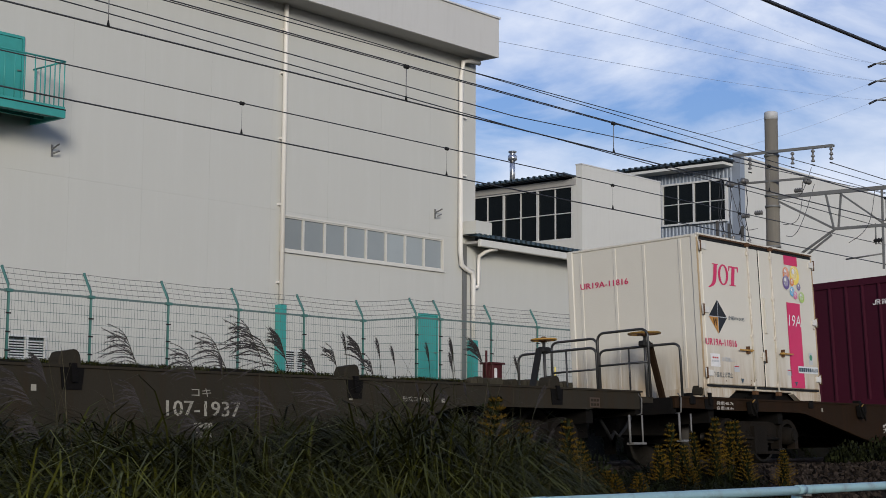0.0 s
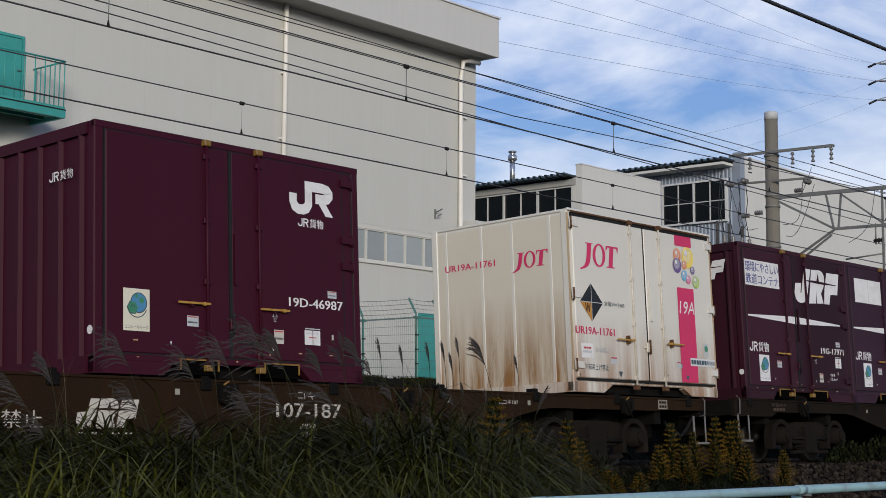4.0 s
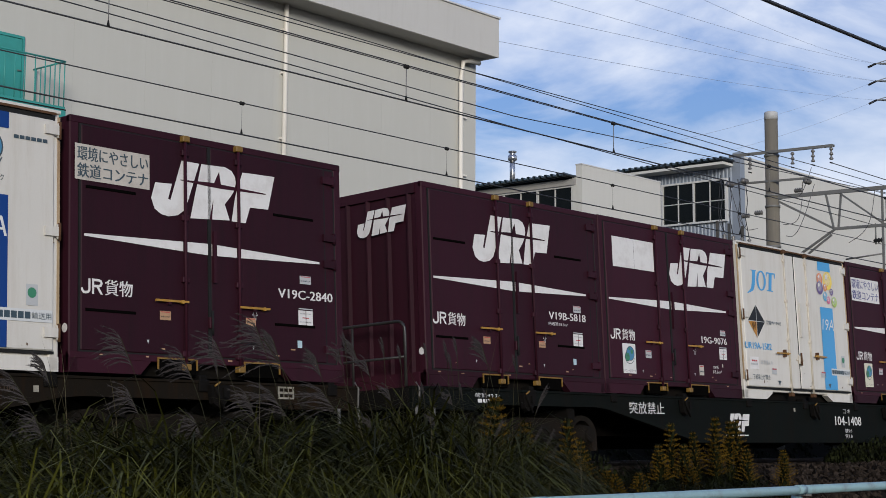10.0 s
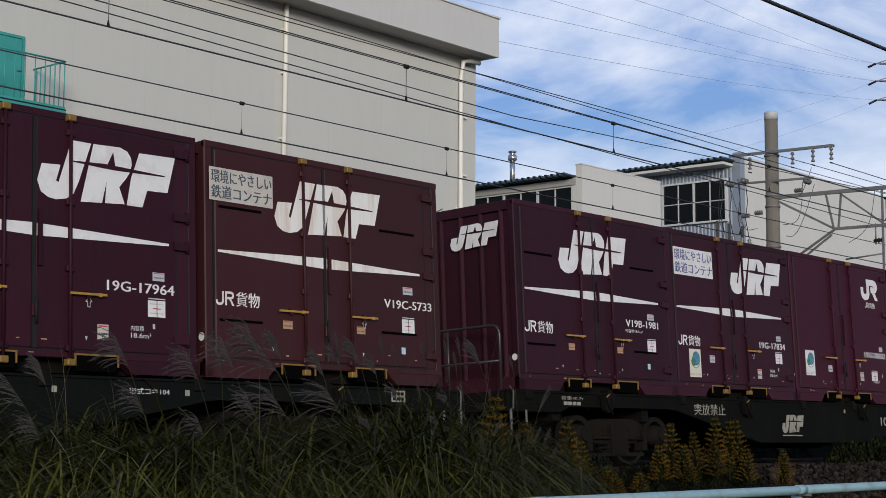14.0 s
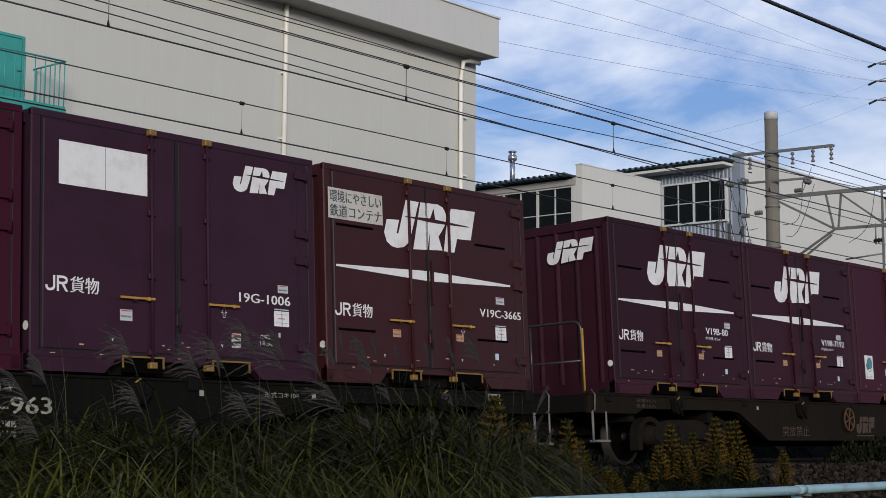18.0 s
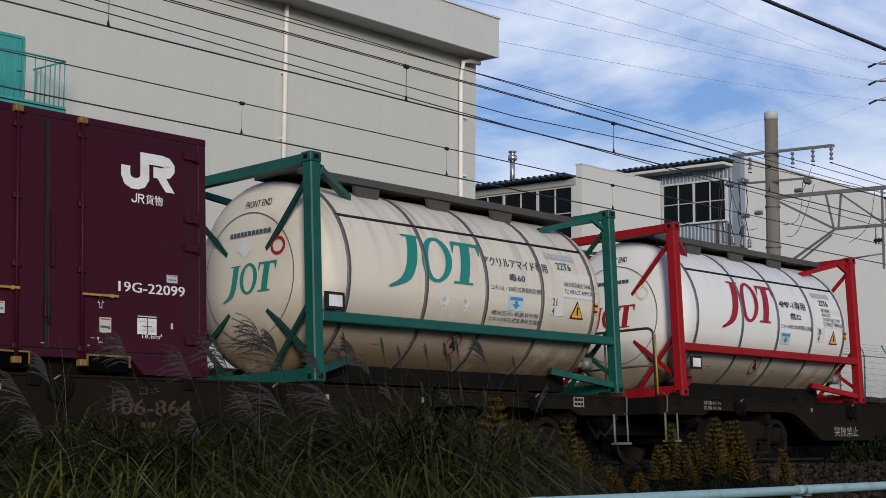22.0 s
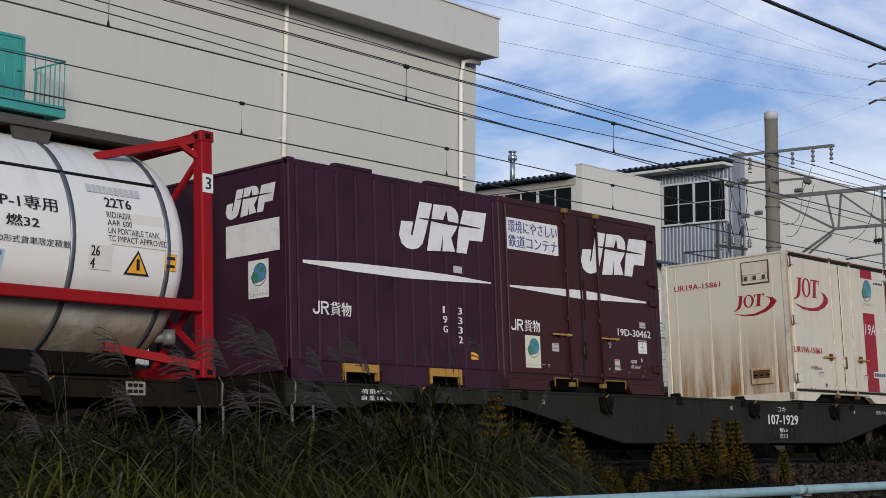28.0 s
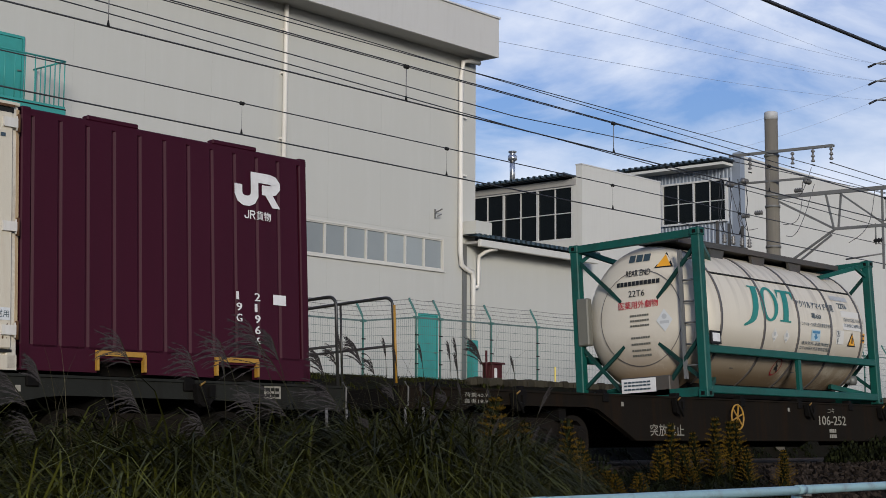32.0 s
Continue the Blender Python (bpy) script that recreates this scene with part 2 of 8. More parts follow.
    "mark_brown": surface("rust_brown_marking", (0.048, 0.026, 0.012), 0.7, vary=0.25, scale=6.0, stain=(0.035, 0.022, 0.014), stain_amount=0.8, bump=0.02, stain_size=7.0),
    "tan": surface("tan_label", (0.40, 0.24, 0.13), 0.6, vary=0.2, scale=8.0, stain=(0.22, 0.14, 0.10), stain_amount=0.6, bump=0.0, stain_size=9.0),
    "tube_steel": surface("handrail_tube", (0.035, 0.035, 0.034), 0.4, metal=0.3, vary=0.25, scale=5.0, stain=(0.05, 0.03, 0.02), stain_amount=0.5, bump=0.05),
    "edge_stain": surface("rusty_edge_paint", (0.42, 0.31, 0.18), 0.6, vary=0.3, scale=3.0, stain=(0.14, 0.06, 0.02), stain_amount=0.95, bump=0.1, stain_size=2.5, streak=True),
    "stained_white": surface("container_white_streaked", (0.585, 0.555, 0.485), 0.5, vary=0.07, scale=0.9, stain=(0.24, 0.11, 0.035), stain_amount=0.9, streak=True, bump=0.05, stain_size=0.6, low_stain_shade=(0.0, 1.1)),
    "tank_patch": surface("pale_grey_patch", (0.60, 0.575, 0.52), 0.5, vary=0.06, bump=0.0),
    "box_olive": surface("equipment_olive", (0.13, 0.125, 0.10), 0.6, vary=0.15, bump=0.05),
    "diamond_orange": surface("ochre_sign", (0.42, 0.19, 0.025), 0.5, vary=0.12, bump=0.0),
    "pylon_grey": surface("far_pylon_steel", (0.11, 0.12, 0.13), 0.6, vary=0.15, bump=0.0),
    "dark_steel": surface("weathered_dark_steel", (0.075, 0.073, 0.068), 0.6, metal=0.3, vary=0.25, scale=3.0, stain=(0.06, 0.04, 0.025), stain_amount=0.5, bump=0.1),
    "gold_dull": surface("dull_brass_paint", (0.19, 0.105, 0.016), 0.6, vary=0.3, scale=6.0, stain=(0.05, 0.03, 0.015), stain_amount=0.7, bump=0.1),
    "step_grey": surface("step_worn_paint", (0.125, 0.12, 0.112), 0.6, vary=0.25, scale=8.0, stain=(0.06, 0.05, 0.04), stain_amount=0.6, bump=0.05, stain_size=6.0),
    "wagon_olive": surface("wagon_olive_grime", (0.0265, 0.0228, 0.0165), 0.8, vary=0.4, scale=1.2, stain=(0.030, 0.018, 0.009), stain_amount=0.7, streak=True, spec=0.06, bump=0.14),
    "ink": surface("blue_ink", (0.05, 0.055, 0.19), 0.5, vary=0.1, bump=0.0),
    "red_ink": surface("red_ink", (0.42, 0.03, 0.04), 0.5, vary=0.1, bump=0.0),
    "teal_print": surface("teal_print", (0.006, 0.185, 0.150), 0.45, vary=0.10, scale=1.5, stain=(0.015, 0.12, 0.10), stain_amount=0.3, bump=0.02),
    # End braces of the green frames: a blacker green than the frame.
    "brace_dark": surface("brace_blackish_green", (0.005, 0.040, 0.032), 0.6, vary=0.2, scale=3.0, stain=(0.010, 0.014, 0.012), stain_amount=0.9, bump=0.08, spec=0.2, stain_size=2.5),
    # Tank shells: brown lower half is grime plus underside shade put into the colour.
    "tank_cream": surface("tank_cream", (0.60, 0.545, 0.445), 0.5, vary=0.10, scale=0.8, stain=(0.180, 0.125, 0.072), stain_amount=1.0, bump=0.03, stain_size=1.2, low_stain_shade=(0.40, 1.15), spec=0.35, even=True, runs=((0.10, 0.065, 0.035), 0.7, 2.40, 1.15)),
    "tank_white": surface("tank_white", (0.68, 0.66, 0.62), 0.5, vary=0.05, scale=0.8, stain=(0.23, 0.18, 0.125), stain_amount=1.0, bump=0.03, runs=((0.22, 0.17, 0.12), 0.5, 2.45, 1.6), low_stain_shade=(0.45, 1.0), stain_size=1.2, spec=0.35, even=True),
    "band": surface("steel_band", (0.13, 0.14, 0.155), 0.4, metal=0.6, vary=0.15, scale=3.0, stain=(0.12, 0.09, 0.07), stain_amount=0.6, bump=0.05),
    "band_dark": surface("dirty_steel_band", (0.11, 0.10, 0.095), 0.5, metal=0.3, vary=0.25, scale=3.0, stain=(0.10, 0.06, 0.03), stain_amount=0.6, bump=0.05),
    "frame_green": surface("frame_green", (0.004, 0.072, 0.056), 0.5, vary=0.15, scale=1.5, stain=(0.010, 0.022, 0.018), stain_amount=0.85, bump=0.07, spec=0.25, stain_size=1.8),
    "frame_red": surface("frame_red", (0.245, 0.0066, 0.0100), 0.6, vary=0.14, scale=1.5, stain=(0.14, 0.012, 0.012), stain_amount=0.5, bump=0.05, spec=0.12),
    "walkway": surface("tank_walkway_grating", (0.062, 0.058, 0.05), 0.6, metal=0.2, vary=0.25, scale=4.0, stain=(0.12, 0.07, 0.04), stain_amount=0.5, bump=0.2),
    "wagon_green": surface("wagon_dark_green", (0.0048, 0.0062, 0.0054), 0.75, vary=0.3, scale=1.2, stain=(0.010, 0.0065, 0.004), stain_amount=0.6, streak=True, spec=0.05, bump=0.12),
    "wagon_grey": surface("wagon_grey", (0.0190, 0.0196, 0.0168), 0.75, vary=0.3, scale=1.2, stain=(0.010, 0.007, 0.0045), stain_amount=0.6, streak=True, spec=0.05, bump=0.12),
    # Near-black colour painted in for the shade inside pockets, slits and slots.
    "pocket": surface("pocket_shade", (0.0028, 0.0026, 0.0024), 0.95, vary=0.4, scale=3.0, spec=0.0, bump=0.1),
    "wagon_moss": surface("wagon_moss_grime", (0.0042, 0.0050, 0.0038), 0.8, vary=0.4, scale=1.2, stain=(0.011, 0.0075, 0.004), stain_amount=0.7, streak=True, spec=0.05, bump=0.14),
    "wagon_brown": surface("wagon_brown_grime", (0.0100, 0.0080, 0.0058), 0.85, vary=0.4, scale=1.2, stain=(0.022, 0.011, 0.0045), stain_amount=0.8, streak=True, spec=0.05, bump=0.14),
    "wagon_orange": surface("wagon_red_brown", (0.0180, 0.0102, 0.0054), 0.75, vary=0.35, scale=1.2, stain=(0.031, 0.0145, 0.006), stain_amount=0.7, streak=True, spec=0.05, bump=0.14),
    "bogie": surface("bogie_grime", (0.0085, 0.0068, 0.0050), 0.9, vary=0.4, scale=4.0, stain=(0.026, 0.017, 0.011), stain_amount=0.6, bump=0.3, spec=0.1),
    "tread": surface("wheel_steel", (0.022, 0.019, 0.016), 0.6, metal=0.3, vary=0.3, scale=6.0, bump=0.1, spec=0.2),
    "rail_steel": surface("rail_rust", (0.045, 0.028, 0.019), 0.6, metal=0.3, vary=0.3, scale=8.0, bump=0.2),
    "sleeper": surface("sleeper_concrete", (0.034, 0.029, 0.024), 0.9, vary=0.25, scale=5.0, bump=0.3, spec=0.15),
    "ballast": surface("ballast_stone", (0.0215, 0.0162, 0.0128), 0.9, vary=0.35, scale=12.0, stain=(0.012, 0.009, 0.006), stain_amount=0.7, bump=0.7, bump_scale=25.0, island=0.9, spec=0.05),
    "rubble": surface("rubble_stone", (0.042, 0.036, 0.025), 0.9, vary=0.5, scale=5.0, stain=(0.028, 0.026, 0.014), stain_amount=0.7, bump=0.6, bump_scale=30.0, spec=0.1, stain_size=4.0, per_object=0.35),
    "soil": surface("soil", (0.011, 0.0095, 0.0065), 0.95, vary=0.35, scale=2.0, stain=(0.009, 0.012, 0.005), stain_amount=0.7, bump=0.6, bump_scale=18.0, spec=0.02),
    "asphalt": surface("asphalt", (0.05, 0.05, 0.052), 0.9, vary=0.2, scale=3.0, bump=0.4, bump_scale=120.0),
    "yard": surface("yard_ground", (0.055, 0.050, 0.038), 0.95, vary=0.25, scale=1.0, stain=(0.025, 0.035, 0.012), stain_amount=0.6, bump=0.4, bump_scale=20.0, spec=0.2),
    "handrail": surface("road_rail_pale_blue", (0.235, 0.37, 0.39), 0.4, vary=0.12, scale=5.0, stain=(0.12, 0.10, 0.09), stain_amount=0.8, bump=0.06, stain_size=5.0),
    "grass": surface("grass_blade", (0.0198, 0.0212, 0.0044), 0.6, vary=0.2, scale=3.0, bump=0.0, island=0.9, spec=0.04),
    # Yellow-green blades, coloured brighter so they also serve as painted highlights.
    "grass_bright": surface("grass_blade_highlight_yellow", (0.052, 0.054, 0.0093), 0.55, vary=0.2, scale=3.0, bump=0.0, island=0.75, spec=0.1),
    "dry": surface("dry_grass_blade", (0.050, 0.043, 0.021), 0.7, vary=0.2, scale=3.0, bump=0.0, island=0.4, spec=0.2),
    "plume": surface("plume_hair", (0.040, 0.0358, 0.036), 0.8, vary=0.25, scale=5.0, bump=0.0, island=0.65, spec=0.05),
    "stalk": surface("plume_stalk", (0.022, 0.021, 0.010), 0.7, vary=0.2, scale=5.0, bump=0.0, spec=0.1),
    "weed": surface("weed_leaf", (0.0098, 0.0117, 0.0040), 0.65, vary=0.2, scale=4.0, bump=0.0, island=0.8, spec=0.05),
    "gold_bloom": surface("golden_bloom", (0.094, 0.055, 0.005), 0.8, vary=0.3, scale=8.0, bump=0.0, island=0.6, spec=0.1),
    "red_box": surface("dark_red_box", (0.055, 0.012, 0.013), 0.6, vary=0.2, bump=0.05, spec=0.2),
    "box_grey": surface("equipment_grey", (0.33, 0.33, 0.31), 0.5, vary=0.1, bump=0.05),
    "orange_band": surface("orange_band", (0.62, 0.13, 0.02), 0.5, vary=0.1, bump=0.02),
}
print_film = MAT["gloss_film"] = surface("pale_print_film", (0.75, 0.74, 0.72), 0.5, vary=0.05, bump=0.0)
print_film.node_tree.nodes["Principled BSDF"].inputs["Alpha"].default_value = 0.30
MAT["plum"] = surface("container_plum", (0.0300, 0.0098, 0.0200), 0.6, vary=0.3, scale=1.2, stain=(0.020, 0.0065, 0.0130), stain_amount=0.8, spec=0.16, bump=0.08, stain_size=2.2)
# ---- builders ----
def box(bm, x0, x1, y0, y1, z0, z1):
    v = [bm.verts.new((x, y, z)) for x in (x0, x1) for y in (y0, y1) for z in (z0, z1)]
    for f in ((0, 1, 3, 2), (4, 6, 7, 5), (0, 4, 5, 1), (2, 3, 7, 6), (0, 2, 6, 4), (1, 5, 7, 3)):
        bm.faces.new([v[i] for i in f])
    return bm


def tube(bm, a, b, r, n=8, r2=None, cap=True):
    a, b = Vector(a), Vector(b)
    d = (b - a).normalized()
    p = d.orthogonal().normalized()
    q = d.cross(p)
    r2 = r if r2 is None else r2
    ring = [[bm.verts.new(c + (p * math.cos(2 * math.pi * i / n) + q * math.sin(2 * math.pi * i / n)) * k) for i in range(n)] for c, k in ((a, r), (b, r2))]
    for i in range(n):
        f = bm.faces.new((ring[0][i], ring[0][(i + 1) % n], ring[1][(i + 1) % n], ring[1][i]))
        f.smooth = True
    if cap:
        bm.faces.new(ring[0][::-1])
        bm.faces.new(ring[1])
    return bm


def pipe(bm, pts, r, n=8):
    """A bent tube through the points."""
    pts = [Vector(p) for p in pts]
    rings = []
    up = Vector((0.13, 0.29, 0.95)).normalized()
    for i, c in enumerate(pts):
        d = (pts[min(i + 1, len(pts) - 1)] - pts[max(i - 1, 0)]).normalized()
        p = d.cross(up)
        p = (p if p.length > 0.05 else d.orthogonal()).normalized()
        q = d.cross(p)
        rings.append([bm.verts.new(c + (p * math.cos(2 * math.pi * k / n) + q * math.sin(2 * math.pi * k / n)) * r) for k in range(n)])
    for a, b in zip(rings, rings[1:]):
        for k in range(n):
            f = bm.faces.new((a[k], a[(k + 1) % n], b[(k + 1) % n], b[k]))
            f.smooth = True
    bm.faces.new(rings[0][::-1])
    bm.faces.new(rings[-1])
    return bm


def rounded(pts, r, n=5):
    """The same path with its corners turned into arcs of about radius r."""
    pts = [Vector(p) for p in pts]
    out = [pts[0]]
    for a, b, c in zip(pts, pts[1:], pts[2:]):
        k = min(r, (a - b).length * 0.49, (c - b).length * 0.49)
        p, q = b + (a - b).normalized() * k, b + (c - b).normalized() * k
        for i in range(n + 1):
            f = i / n
            out.append(p * (1 - f) ** 2 + b * 2 * f * (1 - f) + q * f * f)
    return out + [pts[-1]]


def bar(bm, a, b, w, h):
    """A square-edged bar from a to b, w wide across and h deep."""
    a, b = Vector(a), Vector(b)
    d = (b - a).normalized()
    p = d.cross(Vector((0, 0, 1)))
    p = (p if p.length > 0.01 else Vector((1, 0, 0))).normalized() * w / 2
    q = p.normalized().cross(d) * h / 2
    v = [bm.verts.new(c + i * p + j * q) for c in (a, b) for i, j in ((-1, -1), (1, -1), (1, 1), (-1, 1))]
    for f in ((3, 2, 1, 0), (4, 5, 6, 7), (0, 1, 5, 4), (1, 2, 6, 5), (2, 3, 7, 6), (3, 0, 4, 7)):
        bm.faces.new([v[i] for i in f])
    return bm


def slab(bm, pts, y0, y1):
    """An outline of (x, z) points carried from y0 to y1."""
    a = [bm.verts.new((x, y0, z)) for x, z in pts]
    b = [bm.verts.new((x, y1, z)) for x, z in pts]
    bm.faces.new(a)
    bm.faces.new(b[::-1])
    for i in range(len(pts)):
        j = (i + 1) % len(pts)
        bm.faces.new((a[j], a[i], b[i], b[j]))
    return bm


def sheet(bm, pts, place, thick=0.002):
    """A flat marking: an outline of (a, b) points laid on a face by place(a, b, lift)."""
    f = [bm.verts.new(place(a, b, thick)) for a, b in pts]
    bm.faces.new(f)
    return bm


def mesh_of(name, bm, mat, bevel=0.0):
    if bevel:
        bmesh.ops.bevel(bm, geom=list(bm.edges), offset=bevel, segments=1, affect="EDGES", clamp_overlap=True)
    bmesh.ops.recalc_face_normals(bm, faces=bm.faces)
    me = bpy.data.meshes.new(name)
    bm.to_mesh(me)
    bm.free()
    me.materials.append(MAT[mat] if isinstance(mat, str) else mat)
    return me


def part(name, bm, mat, parent=None, label="", bevel=0.0, me=None):
    """One mesh object under a thing or a part."""
    ob = new(name, me or mesh_of(name, bm, mat, bevel))
    if parent is not None:
        ob.parent = parent
    if label:
        tagged(ob, label)
    return ob


def put(name, me, parent, at=(0, 0, 0), turn=(0, 0, 0), label=""):
    ob = new(name, me)
    ob.parent = parent
    ob.matrix_basis = pose(*at, *turn)
    if label:
        tagged(ob, label)
    return ob


def thing(name, label, category, group="", kind="", m=None):
    ob = tagged(new(name), label, category, group, kind)
    ob.empty_display_size = 0.2
    if m is not None:
        ob.matrix_basis = m
    return ob


def B():
    return bmesh.new()


def lathe(bm, prof, n=16, axis="z", centre=(0, 0, 0)):
    """A turned form from (radius, height) points."""
    cx, cy, cz = centre
    rings = []
    for r, h in prof:
        ring = []
        for i in range(n):
            c, s = math.cos(2 * math.pi * i / n) * r, math.sin(2 * math.pi * i / n) * r
            p = {"z": (cx + c, cy + s, cz + h), "x": (cx + h, cy + c, cz + s), "y": (cx + c, cy + h, cz + s)}[axis]
            ring.append(bm.verts.new(p))
        rings.append(ring)
    for a, b in zip(rings, rings[1:]):
        for i in range(n):
            f = bm.faces.new((a[i], a[(i + 1) % n], b[(i + 1) % n], b[i]))
            f.smooth = True
    bm.faces.new(rings[0][::-1])
    bm.faces.new(rings[-1])
    return bm


TEXTS = {}


def text_outline(words):
    """The built-in font's letters as flat triangles, one unit high, starting at 0, 0."""
    if words not in TEXTS:
        cu = bpy.data.curves.new("letters", "FONT")
        cu.body, cu.resolution_u = words, 2
        ob = new("letters", cu)
        bpy.context.view_layer.update()
        me = bpy.data.meshes.new_from_object(ob.evaluated_get(bpy.context.evaluated_depsgraph_get()))
        co = np.array([v.co[:2] for v in me.vertices]) if len(me.vertices) else np.zeros((1, 2))
        lo, hi = co.min(0), co.max(0)
        TEXTS[words] = ((co - lo) / max(hi[1] - lo[1], 1e-6), [tuple(p.vertices) for p in me.polygons], (hi[0] - lo[0]) / max(hi[1] - lo[1], 1e-6))
        bpy.data.objects.remove(ob)
        bpy.data.curves.remove(cu)
        bpy.data.meshes.remove(me)
    return TEXTS[words]


def lettering(parent, words, at, size, place, mat, bold=0.0, slant=0.0, lift=0.004, name="lettering"):
    """Words on a face. at: lower left corner on the face; size: (width, height), width None for the natural one."""
    co, faces, ratio = text_outline(words)
    w, h = size
    sx = (w / ratio) if w else h
    me = bpy.data.meshes.new(name)
    verts, polys = [], []
    for k, dx in enumerate((0.0, bold) if bold else (0.0,)):
        base = len(verts)
        verts += [place(at[0] + x * sx + dx + y * h * slant, at[1] + y * h, lift + 0.0012 * k) for x, y in co]
        polys += [tuple(base + i for i in f) for f in faces]
    me.from_pydata(verts, [], polys)
    me.materials.append(MAT[mat])
    ob = new(name, me)
    ob.parent = parent
    return ob


def side_face(y):
    return lambda a, b, k: (a, y - k, b)


def end_face(x):
    return lambda a, b, k: (x - k, -a, b)


def disc(c, r, n=20, squash=1.0):
    return [(c[0] + math.cos(2 * math.pi * i / n) * r, c[1] + math.sin(2 * math.pi * i / n) * r * squash) for i in range(n)]


def rect(x0, z0, x1, z1):
    return [(x0, z0), (x1, z0), (x1, z1), (x0, z1)]


def marking(parent, name, outlines, place, mat, lift=0.004, label=""):
    bm = B()
    for o in outlines:
        sheet(bm, o, place, lift)
    return part(name, bm, mat, parent, label)
# ---- ground, tracks ----
TRACK_Y, FAR_Y, CANT, GRADE = 13.326, 17.25, 2.96, 0.0019


def profile(y):
    """Height of the ground across the line."""
    pts = [(-400, -1.0), (4.6, -1.0), (5.3, -0.95), (7.5, -0.62), (10.0, -0.45), (11.0, -0.36), (19.5, -0.36), (20.6, 0.6), (23.4, 1.75), (26.5, 1.9), (29.5, 2.0), (60, 2.0), (900, 4.0)]
    for (a, p), (b, q) in zip(pts, pts[1:]):
        if y <= b:
            return p + (q - p) * (y - a) / (b - a)
    return pts[-1][1]


def make_ground():
    xs = [-900, -300, -100, -50, -25] + [i * 0.5 for i in range(-40, 131)] + [75, 90, 120, 200, 400, 900, 2500]
    ys = [-400, -100, -40, -15, -6, 0, 3, 4.6] + [5 + 0.35 * i for i in range(62)] + [27.5, 29.5, 40, 60, 150, 400, 900]
    verts, faces = [], []
    for x in xs:
        for y in ys:
            z = profile(y)
            if 5 < y < 11:
                z += 0.10 * noise.noise((x * 0.5, y * 0.7, 3.1)) + 0.04 * noise.noise((x * 2.1, y * 2.3, 1.0))
            elif 19.6 < y < 26:
                z += 0.10 * noise.noise((x * 0.6, y * 0.8, 7.7))
            verts.append((x, y, z))
    n = len(ys)
    for i in range(len(xs) - 1):
        for j in range(n - 1):
            faces.append((i * n + j, (i + 1) * n + j, (i + 1) * n + j + 1, i * n + j + 1))
    me = bpy.data.meshes.new("ground")
    me.from_pydata(verts, [], faces)
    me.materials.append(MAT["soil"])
    tagged(new("ground", me), "earth bank with weeds sloping up from the road", "ground", kind="structure")
    bm = box(B(), -300, 400, -6.0, 4.3, -1.2, -0.96)
    tagged(part("road", bm, "asphalt"), "grey asphalt road beside the railway", "road", kind="structure")
    bm = box(B(), -100, 300, 27.5, 29.98, 1.5, 1.93)
    tagged(part("pavement", bm, "yard"), "bare yard strip at the foot of the factory wall", "yard", kind="structure")


# ballast section of the near track: heaped outside the rail
SHOULDER = [(-2.95, -0.56), (-2.0, -0.06), (-0.85, -0.035), (-0.68, -0.13), (-0.4, -0.21), (1.55, -0.21), (1.9, -0.52)]


def ballast_top(y):
    d = y - TRACK_Y
    for (a, p), (b, q) in zip(SHOULDER, SHOULDER[1:]):
        if a <= d <= b:
            return p + (q - p) * (d - a) / (b - a) - math.tan(radians(CANT)) * d
    return -0.5


def make_track(name, y, cant):
    base = thing(name, "ballasted railway track with concrete sleepers and rusty rails", "railway track", kind="structure", m=pose(0, y, 0, -cant, 0, 0))
    x0, x1 = -40.0, 170.0
    for s in (-0.533, 0.533):
        bm = B()
        for w, a, b in ((0.0325, -0.04, 0.0), (0.008, -0.12, -0.04), (0.06, -0.15, -0.12)):
            box(bm, x0, x1, s - w, s + w, a, b)
        part("rail", bm, "rail_steel", base)
    me = mesh_of("sleeper", box(B(), -0.12, 0.12, -1.0, 1.0, -0.30, -0.152), "sleeper", 0.015)
    for i in range(150):
        put("sleeper", me, base, (-8 + i * 0.62, 0, 0))
    bm = B()
    prof = SHOULDER if cant else [(-1.9, -0.52), (-1.55, -0.21), (1.55, -0.21), (1.9, -0.52)]
    a = [bm.verts.new((x0, p, q)) for p, q in prof]
    b = [bm.verts.new((x1, p, q)) for p, q in prof]
    for i in range(len(prof) - 1):
        bm.faces.new((a[i], b[i], b[i + 1], a[i + 1]))
    part("ballast_bed", bm, "ballast", base)


